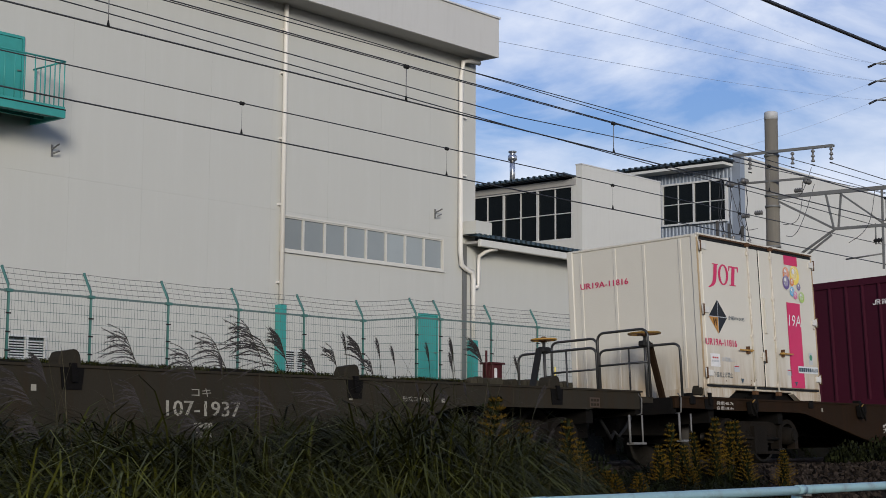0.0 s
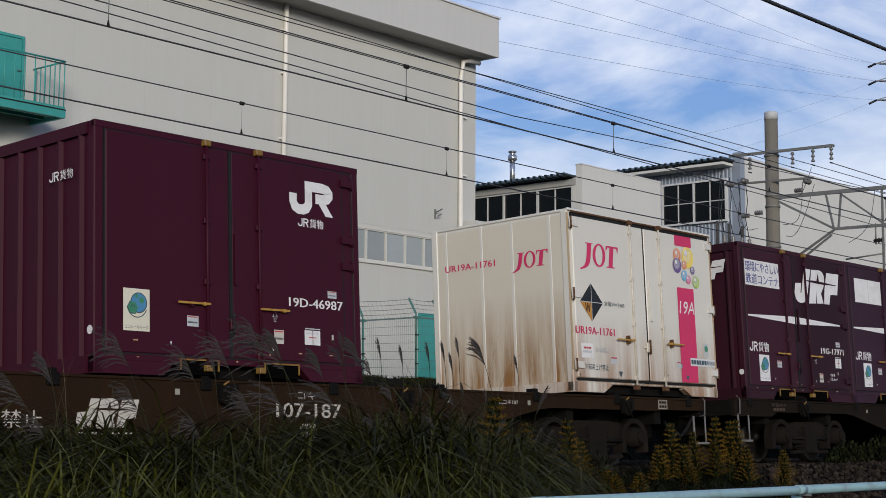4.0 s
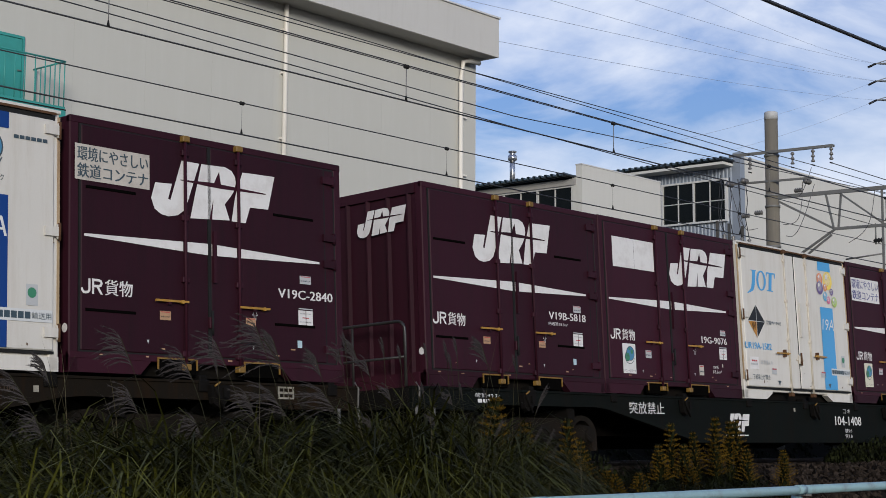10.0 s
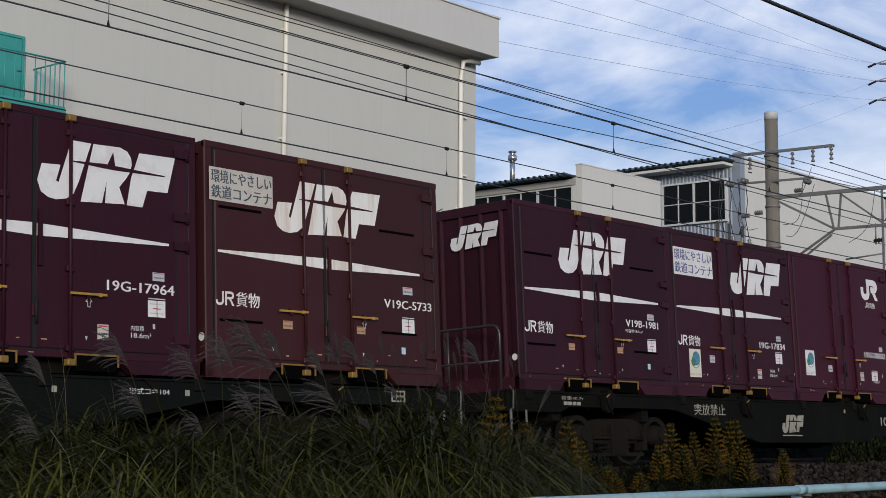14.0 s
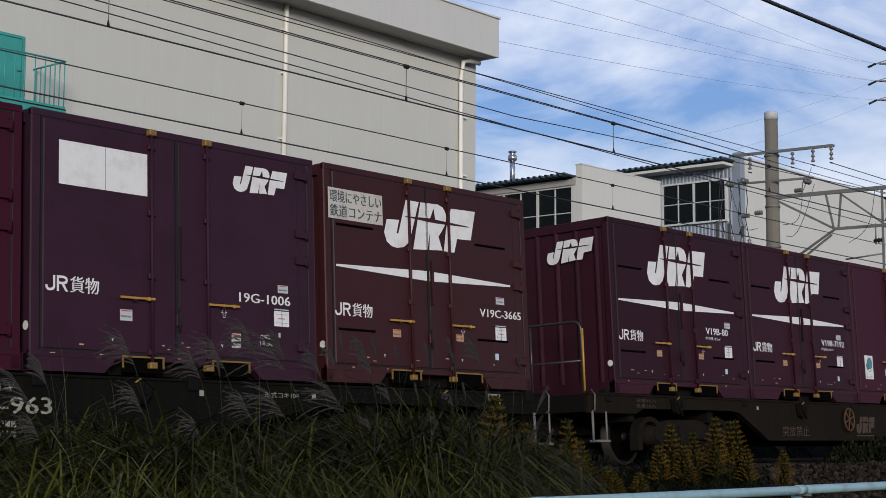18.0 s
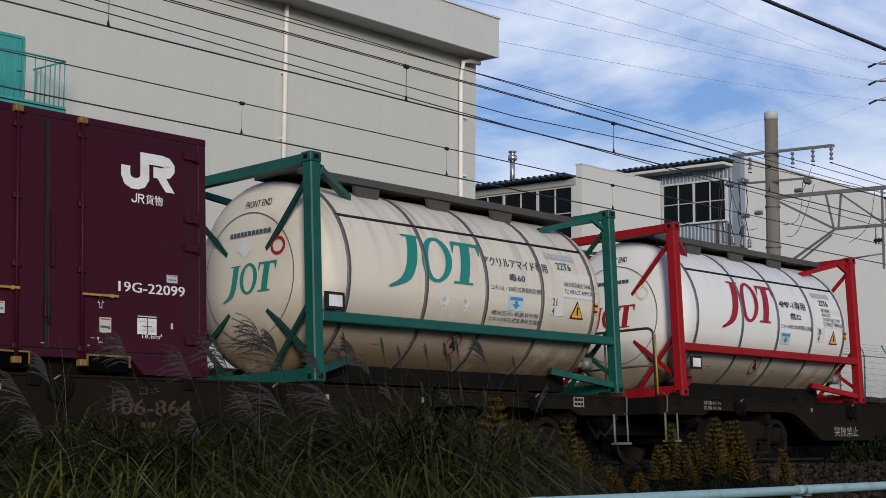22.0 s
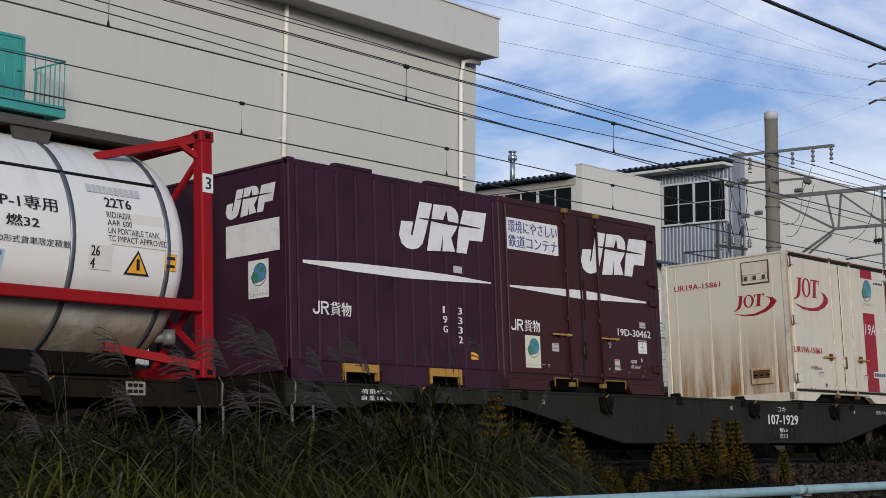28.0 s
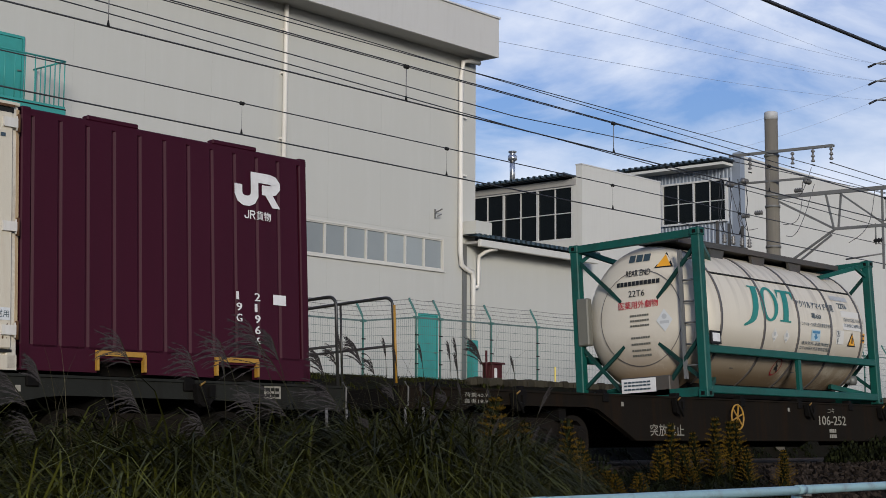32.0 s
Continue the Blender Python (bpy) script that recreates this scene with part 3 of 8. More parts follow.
def make_stones():
    rng = random.Random(4)
    verts, faces = [], []
    cube = [(-1, -1, -1), (1, -1, -1), (1, 1, -1), (-1, 1, -1), (-0.7, -0.6, 1), (0.8, -0.7, 0.8), (0.6, 0.8, 1), (-0.8, 0.7, 0.9)]
    quads = ((3, 2, 1, 0), (4, 5, 6, 7), (0, 1, 5, 4), (1, 2, 6, 5), (2, 3, 7, 6), (3, 0, 4, 7))
    for i in range(58000):
        if i < 36000:
            x = 12 + 34 * rng.random() ** 1.15
            y = 10.35 + 3.75 * rng.random()
        else:
            y = 14.1 + 4.6 * rng.random()
            x = y * rng.uniform(1.25, 2.2)
        z = ballast_top(y) + 0.012 if y < 15.0 else -0.30 + 0.09 * min(1.0, max(0.0, (y - 15.1) / 0.7))
        s = rng.uniform(0.018, 0.042)
        m = Matrix.Translation((x, y, z + rng.uniform(-0.01, 0.02))) @ Euler((rng.random() * 6, rng.random() * 6, rng.random() * 6)).to_matrix().to_4x4() @ Matrix.Diagonal((s, s * rng.uniform(0.6, 1), s * rng.uniform(0.5, 0.9), 1))
        k = len(verts)
        verts += [tuple(m @ Vector(c)) for c in cube]
        faces += [tuple(k + i for i in q) for q in quads]
    me = bpy.data.meshes.new("ballast_stones")
    me.from_pydata(verts, [], faces)
    me.materials.append(MAT["ballast"])
    tagged(new("ballast_stones", me), "loose brown ballast stones along the track shoulder", "ballast", kind="stuff")


def make_kerb():
    """Rough rubble edge along the bank top."""
    rng = random.Random(8)
    base = tagged(part("bank_kerb", box(B(), 28.0, 60.0, 23.30, 23.55, 1.2, 1.78), "rubble"), "rough brown rubble edging along the bank top", "kerb", kind="structure")
    shapes = [mesh_of("kerb_stone", slab(B(), [(-a, -0.09), (a * 0.9, -0.10), (a, 0.05), (a * 0.5, 0.10), (-a * 0.6, 0.09), (-a, 0.03)], -0.10, 0.12), "rubble", 0.02) for a in (0.10, 0.13, 0.08)]
    x = 28.1
    while x < 59.8:
        k = rng.randrange(3)
        put("kerb_stone", shapes[k], base, (x, 23.30 + rng.uniform(-0.03, 0.03), 1.76 + rng.uniform(-0.02, 0.02)), (0, rng.uniform(-8, 8), rng.uniform(-6, 6)))
        x += (0.21, 0.27, 0.17)[k]


make_ground()
make_kerb()
make_track("railway_track_1", TRACK_Y, CANT)
make_track("railway_track_2", FAR_Y, 0.0)
make_stones()

# ---- factory: the tall hall ----
WALL_Y, HALL_X = 30.0, 36.33


def panel_wall(name, label, x0, x1, y, z_rows, width, mat="wall", thick=0.25, holes=()):
    """A clad wall: a core, and on it panels butted with narrow open joints."""
    top, bottom = z_rows[-1], z_rows[0]
    base = thing(name, label, "wall", kind="structure")
    bm = B()
    cuts = sorted(holes)
    x = x0
    for hx0, hx1, hz0, hz1 in cuts:
        box(bm, x, hx0, y + 0.04, y + thick, bottom, top)
        box(bm, hx0, hx1, y + 0.04, y + thick, bottom, hz0)
        box(bm, hx0, hx1, y + 0.04, y + thick, hz1, top)
        x = hx1
    box(bm, x, x1, y + 0.04, y + thick, bottom, top)
    part("wall_core", bm, mat, base)
    for za, zb in zip(z_rows, z_rows[1:]):
        n = max(1, round((x1 - x0) / width))
        for i in range(n):
            a, b = x0 + (x1 - x0) * i / n, x0 + (x1 - x0) * (i + 1) / n
            pieces = [(a, b, za, zb)]
            for hx0, hx1, hz0, hz1 in cuts:
                nxt = []
                for p, q, r, s in pieces:
                    if q <= hx0 or p >= hx1 or s <= hz0 or r >= hz1:
                        nxt.append((p, q, r, s))
                        continue
                    if p < hx0:
                        nxt.append((p, hx0, r, s))
                    if q > hx1:
                        nxt.append((hx1, q, r, s))
                    m0, m1 = max(p, hx0), min(q, hx1)
                    if r < hz0:
                        nxt.append((m0, m1, r, hz0))
                    if s > hz1:
                        nxt.append((m0, m1, hz1, s))
                pieces = nxt
            for p, q, r, s in pieces:
                g = 0.001
                part("panel", box(B(), p + g, q - g, y, y + 0.038, r + g, s - g), mat, base)
    return base


STRIP = (28.10, 34.83, 5.36, 6.36)
hall = panel_wall("wall_1", "pale grey panel-clad wall of a tall factory hall", 2.0, HALL_X, WALL_Y, (1.8, 6.45, 12.13), 2.2,
                  holes=[(STRIP[0], STRIP[1], STRIP[2], STRIP[3])])
bm = box(B(), HALL_X - 0.25, HALL_X, WALL_Y + 0.26, 60, 1.8, 12.13)
tagged(part("wall_2", bm, "wall"), "pale grey end wall of the factory hall", "wall", kind="structure")
roof = thing("factory_roof", "flat factory roof with a deep pale grey fascia", "roof", kind="structure")
part("fascia", box(B(), 2, HALL_X + 0.05, 29.12, 29.20, 12.10, 13.32), "fascia", roof)
part("fascia_end", box(B(), HALL_X - 0.03, HALL_X + 0.05, 29.2, 60, 12.10, 13.32), "fascia", roof)
part("coping", box(B(), 2, HALL_X + 0.09, 29.07, 29.25, 13.32, 13.37), "frame", roof)
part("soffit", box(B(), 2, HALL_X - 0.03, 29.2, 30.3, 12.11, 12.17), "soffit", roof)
part("roof_deck", box(B(), 2, HALL_X - 0.04, 29.2, 60, 12.8, 12.95), "soffit", roof)


def strip_window():
    base = thing("window_1", "long strip of eight frosted windows in aluminium frames", "window", kind="structure")
    x0, x1, z0, z1 = STRIP
    bm = B()
    for a, b, c, d in ((x0, x1, z0, z0 + 0.05), (x0, x1, z1 - 0.05, z1), (x0, x0 + 0.05, z0 + 0.05, z1 - 0.05), (x1 - 0.05, x1, z0 + 0.05, z1 - 0.05)):
        box(bm, a, b, 29.97, 30.10, c, d)
    part("window_frame", bm, "strip_frame", base)
    part("window_sill", box(B(), x0 - 0.05, x1 + 0.05, 29.94, 29.969, z0 - 0.03, z0), "strip_frame", base)
    n = 8
    w = (x1 - x0 - 0.1) / n
    for i in range(n):
        a = x0 + 0.05 + i * w
        bm = B()
        t = 0.035
        lo, hi = z0 + 0.05, z1 - 0.05
        for p, q, r, s in ((a + 0.002, a + w - 0.002, lo, lo + t), (a + 0.002, a + w - 0.002, hi - t, hi), (a + 0.002, a + t, lo + t, hi - t), (a + w - t, a + w - 0.002, lo + t, hi - t)):
            box(bm, p, q, 29.99, 30.06, r, s)
        sash = part("sash", bm, "strip_frame", base)
        part("pane", box(B(), a + t - 0.005, a + w - t + 0.005, 30.03, 30.04, lo + t - 0.005, hi - t + 0.005), "frost", sash)
    part("window_back", box(B(), x0, x1, 30.12, 30.16, z0, z1), "soffit", base)


strip_window()


def downpipe(name, path, r, label, brackets=()):
    base = thing(name, label, "drainpipe", group="drainpipes on the factory wall")
    part("pipe", pipe(B(), path, r, 10), "pipe", base)
    for z in brackets:
        x = path[1][0]
        part("bracket", box(B(), x - r - 0.03, x + r + 0.03, WALL_Y - 0.1, WALL_Y, z - 0.025, z + 0.025), "pipe", base)
    return base


downpipe("drainpipe", [(28.09, 29.88, 12.16), (28.09, 29.88, 11.6), (28.09, 29.88, 3.9)], 0.07, "cream plastic drainpipe down the factory wall", (4.5, 6.6, 8.4, 10.2, 11.4))
part("pipe_guard", box(B(), 27.98, 28.20, 29.78, 29.99, 1.95, 3.9), "teal", thing("drainpipe_guard", "teal sheet-metal guard round a drainpipe foot", "pipe guard"))
downpipe("drainpipe", [(36.2, 29.75, 11.98), (35.7, 29.75, 11.98), (35.48, 29.80, 11.9), (35.46, 29.86, 11.4), (35.46, 29.86, 6.0), (35.52, 29.86, 5.62), (35.75, 29.86, 5.50), (36.02, 29.86, 5.44), (36.08, 29.86, 5.2), (36.08, 29.86, 3.35)], 0.075, "cream plastic drainpipe with an offset bend", (6.6, 8.4, 10.2))
part("pipe_guard", box(B(), 35.96, 36.20, 29.76, 29.99, 1.95, 3.35), "teal", thing("drainpipe_guard", "teal sheet-metal guard round a drainpipe foot", "pipe guard"))
downpipe("drainpipe", [(36.75, 29.48, 6.18), (36.46, 29.52, 6.14), (36.37, 29.62, 6.08), (36.34, 29.84, 5.96), (36.34, 29.86, 5.80), (36.34, 29.86, 5.12), (36.30, 29.86, 5.02), (36.16, 29.86, 4.98)], 0.06, "short cream drainpipe from the annexe gutter")
part("cover_strip", box(B(), 35.70, 35.88, 29.95, 29.995, 2.0, 6.3), "steel", thing("joint_cover", "bare metal joint cover strip on the wall", "cover strip"))


def wall_bracket(x, z):
    base = thing("wall_bracket", "small grey iron cable bracket on the wall", "bracket", group="wall brackets")
    bm = bar(B(), (x, 29.99, z + 0.05), (x, 29.70, z + 0.14), 0.03, 0.03)
    part("arm", bm, "steel", base)
    bm = bar(B(), (x, 29.98, z - 0.12), (x, 29.98, z + 0.16), 0.045, 0.03)
    part("back_plate", bm, "steel", base)
    part("clamp", tube(B(), (x - 0.06, 29.85, z - 0.07), (x + 0.08, 29.80, z + 0.0), 0.02), "steel", base)


wall_bracket(20.80, 7.0)
wall_bracket(34.42, 7.05)


def factory_door(name, x0, x1, z0, z1, label, y=WALL_Y):
    base = thing(name, label, "door", kind="structure")
    part("door_leaf", box(B(), x0 + 0.04, x1 - 0.04, y - 0.05, y - 0.004, z0, z1 - 0.04), "teal", base, bevel=0.006)
    bm = B()
    box(bm, x0 - 0.02, x0 + 0.035, y - 0.07, y - 0.003, z0, z1 - 0.035)
    box(bm, x1 - 0.035, x1 + 0.02, y - 0.07, y - 0.003, z0, z1 - 0.035)
    box(bm, x0 - 0.02, x1 + 0.02, y - 0.07, y - 0.003, z1 - 0.035, z1 + 0.03)
    part("door_frame", bm, "teal", base)
    part("door_handle", tube(B(), (x1 - 0.16, y - 0.09, z0 + 0.95), (x1 - 0.06, y - 0.09, z0 + 0.95), 0.015), "steel", base)


factory_door("door_1", 33.72, 34.52, 1.95, 4.02, "closed teal steel door in the factory wall")
factory_door("door_2", 18.9, 19.90, 7.78, 9.52, "closed teal steel door opening onto a balcony")
factory_door("door_3", 51.9, 52.5, 1.95, 4.06, "closed teal steel door far along the wall")


def balcony():
    base = thing("balcony", "teal steel balcony with a bar railing on the factory wall", "balcony")
    x0, x1, ya = 17.2, 20.24, 28.73
    part("floor_plate", box(B(), x0, x1, ya, 29.99, 7.70, 7.79), "teal", base, bevel=0.008)
    part("edge_beam", box(B(), x0, x1, ya - 0.02, ya + 0.06, 7.53, 7.70), "teal", base)
    part("edge_beam", box(B(), x1 - 0.07, x1 + 0.01, ya + 0.06, 29.99, 7.53, 7.70), "teal", base)
    for by in (29.05, 29.45):
        part("joist", box(B(), x0, x1 - 0.07, by, by + 0.06, 7.58, 7.698), "teal", base)
    part("toe_strip", box(B(), x0, x1 + 0.004, ya - 0.026, ya - 0.021, 7.70, 7.73), "seal", base)
    for bx in (18.55, 17.4):
        part("bracket", slab(B(), [(bx, 7.53), (bx + 0.1, 7.53), (bx + 0.1, 7.02), (bx, 7.02)], 29.7, 29.98), "teal", base)
        part("bracket", bar(B(), (bx + 0.05, 28.9, 7.5), (bx + 0.05, 29.8, 7.1), 0.08, 0.1), "teal", base)
    z = 8.84
    part("top_rail", tube(B(), (x0, ya + 0.04, z), (x1, ya + 0.04, z), 0.022), "teal", base)
    part("top_rail", tube(B(), (x1 - 0.02, ya + 0.04, z), (x1 - 0.02, 29.99, z), 0.022), "teal", base)
    bar_me = mesh_of("baluster", tube(B(), (0, 0, 0), (0, 0, 1.05), 0.014, 6), "teal")
    for i in range(12):
        put("baluster", bar_me, base, (x1 - 0.02 - i * 0.26, ya + 0.04, 7.79))
    for i in range(1, 7):
        put("baluster", bar_me, base, (x1 - 0.02, ya + 0.04 + i * 0.185, 7.79))


balcony()


def louvre(x0, x1, z0, z1):
    base = thing("louvre_vent", "low grey louvred ventilation grille in the wall", "vent", group="louvre vents")
    bm = B()
    for a, b, c, d in ((x0, x1, z1 - 0.04, z1), (x0, x1, z0, z0 + 0.04), (x0, x0 + 0.04, z0 + 0.04, z1 - 0.04), (x1 - 0.04, x1, z0 + 0.04, z1 - 0.04), ((x0 + x1) / 2 - 0.03, (x0 + x1) / 2 + 0.03, z0 + 0.04, z1 - 0.04)):
        box(bm, a, b, 29.90, 29.99, c, d)
    part("vent_frame", bm, "frame", base)
    part("backing", box(B(), x0, x1, 29.975, 29.99, z0, z1), "seal", base)
    me = mesh_of("slat", slab(B(), [(0, 0), (x1 - x0 - 0.08, 0), (x1 - x0 - 0.08, 0.03), (0, 0.03)], 0, 0.012), "frame")
    n = int((z1 - z0 - 0.1) / 0.06)
    for i in range(n):
        put("slat", me, base, (x0 + 0.04, 29.93, z0 + 0.06 + i * 0.06), (-35, 0, 0))


louvre(19.75, 20.80, 2.12, 2.68)
louvre(28.28, 29.15, 2.14, 2.72)

# ---- factory: annexe, saw-tooth blocks ----
def ribbed_sheet(name, origin, along, up, length, height, pitch, depth, mat, parent, out):
    """A ribbed metal sheet from origin, ribs running along up."""
    o, a, u, k = Vector(origin), Vector(along).normalized(), Vector(up).normalized(), Vector(out)
    bm = B()
    row = []
    n = int(length / pitch)
    for i in range(n):
        for f, d in ((0.0, 0), (0.35, 0), (0.5, 1), (0.85, 1)):
            row.append((i * pitch + f * pitch, d * depth))
    row.append((n * pitch, 0))
    lo = [bm.verts.new(o + a * x + k * d) for x, d in row]
    hi = [bm.verts.new(o + a * x + k * d + u * height) for x, d in row]
    lo2 = [bm.verts.new(o + a * x + k * (d - 0.012)) for x, d in row]
    hi2 = [bm.verts.new(o + a * x + k * (d - 0.012) + u * height) for x, d in row]
    for i in range(len(row) - 1):
        bm.faces.new((lo[i], lo[i + 1], hi[i + 1], hi[i]))
        bm.faces.new((lo2[i + 1], lo2[i], hi2[i], hi2[i + 1]))
        bm.faces.new((hi[i], hi[i + 1], hi2[i + 1], hi2[i]))
        bm.faces.new((lo[i + 1], lo[i], lo2[i], lo2[i + 1]))
    return part(name, bm, mat, parent)


def pane_window(name, x, y0, y1, z0, z1, cols, rows, label, mullions):
    """A window band in a wall that faces -x, at x, from y0 (near) to y1 (far)."""
    base = thing(name, label, "window", kind="structure")
    bm = B()
    for a, b, c, d in ((y0 - 0.04, y1 + 0.04, z0 - 0.04, z0 + 0.03), (y0 - 0.04, y1 + 0.04, z1 - 0.03, z1 + 0.04), (y0 - 0.04, y0 + 0.035, z0 + 0.03, z1 - 0.03), (y1 - 0.035, y1 + 0.04, z0 + 0.03, z1 - 0.03)):
        box(bm, x - 0.09, x + 0.05, a, b, c, d)
    part("window_frame", bm, "frame", base)
    w = (y1 - y0) / cols
    for i in range(1, cols):
        t = 0.035 if i % mullions == 0 else 0.012
        part("mullion", box(B(), x - (0.08 if t > 0.03 else 0.06), x + 0.03, y0 + i * w - t, y0 + i * w + t, z0, z1), "frame", base)
    for j in range(1, rows):
        part("glazing_bar", box(B(), x - 0.055, x + 0.02, y0, y1, z0 + (z1 - z0) * j / rows - 0.014, z0 + (z1 - z0) * j / rows + 0.014), "frame", base)
    for i in range(cols):
        for j in range(rows):
            h = (z1 - z0) / rows
            part("pane", box(B(), x - 0.02, x - 0.012, y0 + i * w + 0.03, y0 + (i + 1) * w - 0.03, z0 + j * h + 0.03, z0 + (j + 1) * h - 0.03), "window", base)
    part("window_back", box(B(), x + 0.02, x + 0.06, y0, y1, z0, z1), "seal", base)


annexe = thing("annexe", "low factory annexe with a blue ribbed roof and white gutter", "building", kind="structure")
part("wall", box(B(), HALL_X + 0.01, 42.0, 30.0, 30.25, 1.8, 6.35), "wall", annexe)
part("gutter", box(B(), HALL_X - 0.5, 42.02, 29.36, 29.50, 6.18, 6.40), "wall_light", annexe, bevel=0.02)
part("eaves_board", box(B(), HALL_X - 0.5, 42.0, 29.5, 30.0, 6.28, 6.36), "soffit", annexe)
ribbed_sheet("roof_sheet", (HALL_X - 0.75, 29.30, 6.47), (1, 0, 0), (0, 1, 0.16), 6.5, 6.0, 0.25, 0.09, "roof", annexe, (0, 0, 1))
part("flashing", box(B(), HALL_X - 0.75, HALL_X + 0.02, 29.35, 29.98, 6.55, 6.95), "wall", annexe)

saw = thing("sawtooth_hall", "white saw-tooth factory block with clerestory windows", "building", kind="structure")
part("front_wall", box(B(), 42.0, 46.88, 30.0, 30.25, 1.8, 9.62), "wall_light", saw)
part("coping", box(B(), 41.98, 46.9, 29.98, 30.27, 9.62, 9.66), "frame", saw)
part("lower_wall", box(B(), 42.0, 42.25, 30.26, 44, 1.8, 7.1), "wall_light", saw)
part("end_wall", box(B(), 46.63, 46.88, 30.26, 44, 1.8, 9.5), "wall_light", saw)
part("corner_pier", box(B(), 42.0, 42.25, 30.26, 30.42, 7.1, 9.25), "wall_light", saw)
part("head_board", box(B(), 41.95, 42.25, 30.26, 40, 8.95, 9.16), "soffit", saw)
ribbed_sheet("roof_sheet", (41.5, 30.26, 9.24), (0, 1, 0), (1, 0, -0.04), 11, 5.3, 0.25, 0.085, "roof", saw, (0, 0, 1))
pane_window("window_2", 42.1, 30.43, 36.4, 7.12, 8.92, 8, 2, "dark clerestory windows in white frames", 2)
flue = thing("flue", "stainless steel flue with a capped top on the roof", "chimney")
part("flue_pipe", tube(B(), (43.28, 34, 9.3), (43.28, 34, 10.55), 0.10, 12), "chimney", flue)
part("flue_cap", lathe(B(), [(0.10, 10.35), (0.17, 10.40), (0.17, 10.55), (0.11, 10.58), (0.11, 10.66), (0.16, 10.68), (0.16, 10.72)], 12, "z", (43.28, 34, 0)), "chimney", flue)

hall2 = thing("rear_hall", "large white factory hall with a ribbed grey side and clerestory", "building", kind="structure")
X3, Y3 = 50.3, 29.1
part("front_wall", slab(B(), [(X3 + 0.35, 1.8), (X3 + 60, 1.8), (X3 + 60, 6.0), (X3 + 14.0, 10.95), (X3 + 0.35, 11.0)], Y3 - 0.35, Y3 - 0.1), "wall_light", hall2)
part("side_wall", box(B(), X3, X3 + 0.3, Y3 - 0.35, 48, 1.8, 6.6), "wall_light", hall2)
part("gable_edge", box(B(), X3 + 0.02, X3 + 0.34, Y3 - 0.42, Y3 - 0.1, 6.4, 11.1), "clad", hall2)
ribbed_sheet("side_sheet", (X3 + 0.02, Y3 - 0.1, 6.55), (0, 1, 0), (0, 0, 1), 9.0, 4.0, 0.16, 0.03, "clad", hall2, (-1, 0, 0))
part("side_core", box(B(), X3 + 0.03, X3 + 0.3, Y3 - 0.1, 48, 6.55, 10.6), "clad", hall2)
ribbed_sheet("roof_sheet", (X3 - 0.75, Y3 - 0.2, 10.78), (0, 1, 0), (1, 0, 0.02), 14, 6, 0.27, 0.09, "roof", hall2, (0, 0, 1))
part("eaves_board", box(B(), X3 - 0.7, X3 + 0.3, Y3 - 0.1, 44, 10.58, 10.68), "wall_light", hall2)
part("link_wall", box(B(), 46.9, X3, 30.0, 30.25, 1.8, 6.4), "wall_light", hall2)
part("link_gutter", box(B(), 46.5, 53.4, 29.30, 29.44, 6.30, 6.48), "wall_light", hall2, bevel=0.02)
ribbed_sheet("link_roof", (46.3, 29.26, 6.54), (1, 0, 0), (0, 1, 0.2), 7.1, 1.2, 0.25, 0.09, "roof", hall2, (0, 0, 1))
pane_window("window_3", X3 - 0.03, 29.25, 32.05, 8.56, 10.12, 4, 2, "dark clerestory windows in white frames", 2)


def wall_vent():
    base = thing("wall_vent", "short grey bent exhaust pipe on the wall", "vent pipe")
    part("elbow", pipe(B(), rounded([(43.78, 29.99, 5.72), (43.78, 29.66, 5.72), (43.98, 29.58, 5.70), (44.02, 29.56, 5.52)], 0.12), 0.085, 12), "steel", base)
    part("flange", lathe(B(), [(0.15, -0.02), (0.15, 0.015)], 16, "y", (43.78, 29.985, 5.72)), "steel", base)


wall_vent()
cd = thing("conduit", "thin pale conduit standing against the factory wall", "conduit")
part("conduit_pipe", tube(B(), (46.66, 29.93, 2.0), (46.66, 29.93, 5.72), 0.035, 8), "pipe", cd)
part("conduit_head", tube(B(), (46.66 - 0.14, 29.93, 5.72), (46.66 + 0.03, 29.93, 5.72), 0.035, 8), "pipe", cd)
part("clamp", box(B(), 46.66 - 0.06, 46.66 + 0.06, 29.88, 29.98, 5.72 - 1.25, 5.72 - 1.2), "steel", cd)
# ---- the train ----
TRAVEL = [0.0, 4.7, 9.38, 14.046, 18.702, 23.351, 27.996, 32.639, 37.282, 41.926, 46.572, 51.219, 55.869, 60.52, 65.173, 69.826,
          74.48, 79.133, 83.785, 88.436, 93.085, 97.731, 102.375, 107.016, 111.654, 116.291, 120.926, 125.56, 130.195, 134.831, 139.471, 144.116, 148.769]
MOVERS = []   # (thing, place along the train, height of its foot above the rails)
SPINNERS = []  # (wheelset, its pose at rest)
LEN, HALF = 3.715, 1.225


def train_pose(u, base, t):
    i = min(int(t), 31)
    x = u - (TRAVEL[i] + (TRAVEL[i + 1] - TRAVEL[i]) * (t - i))
    return Matrix.Translation((x, TRACK_Y, GRADE * x)) @ pose(0, 0, 0, -CANT) @ Matrix.Translation((0, 0, base))


def rides(ob, u, base):
    ob.matrix_basis = train_pose(u, base, 0)
    MOVERS.append((ob, u, base))
    return ob


SHARED = {}


def shared(key, make, mat, bevel=0.0):
    """One mesh for parts that are alike."""
    k = (key, mat)
    if k not in SHARED:
        SHARED[k] = mesh_of(key, make(), mat, bevel)
    return SHARED[k]


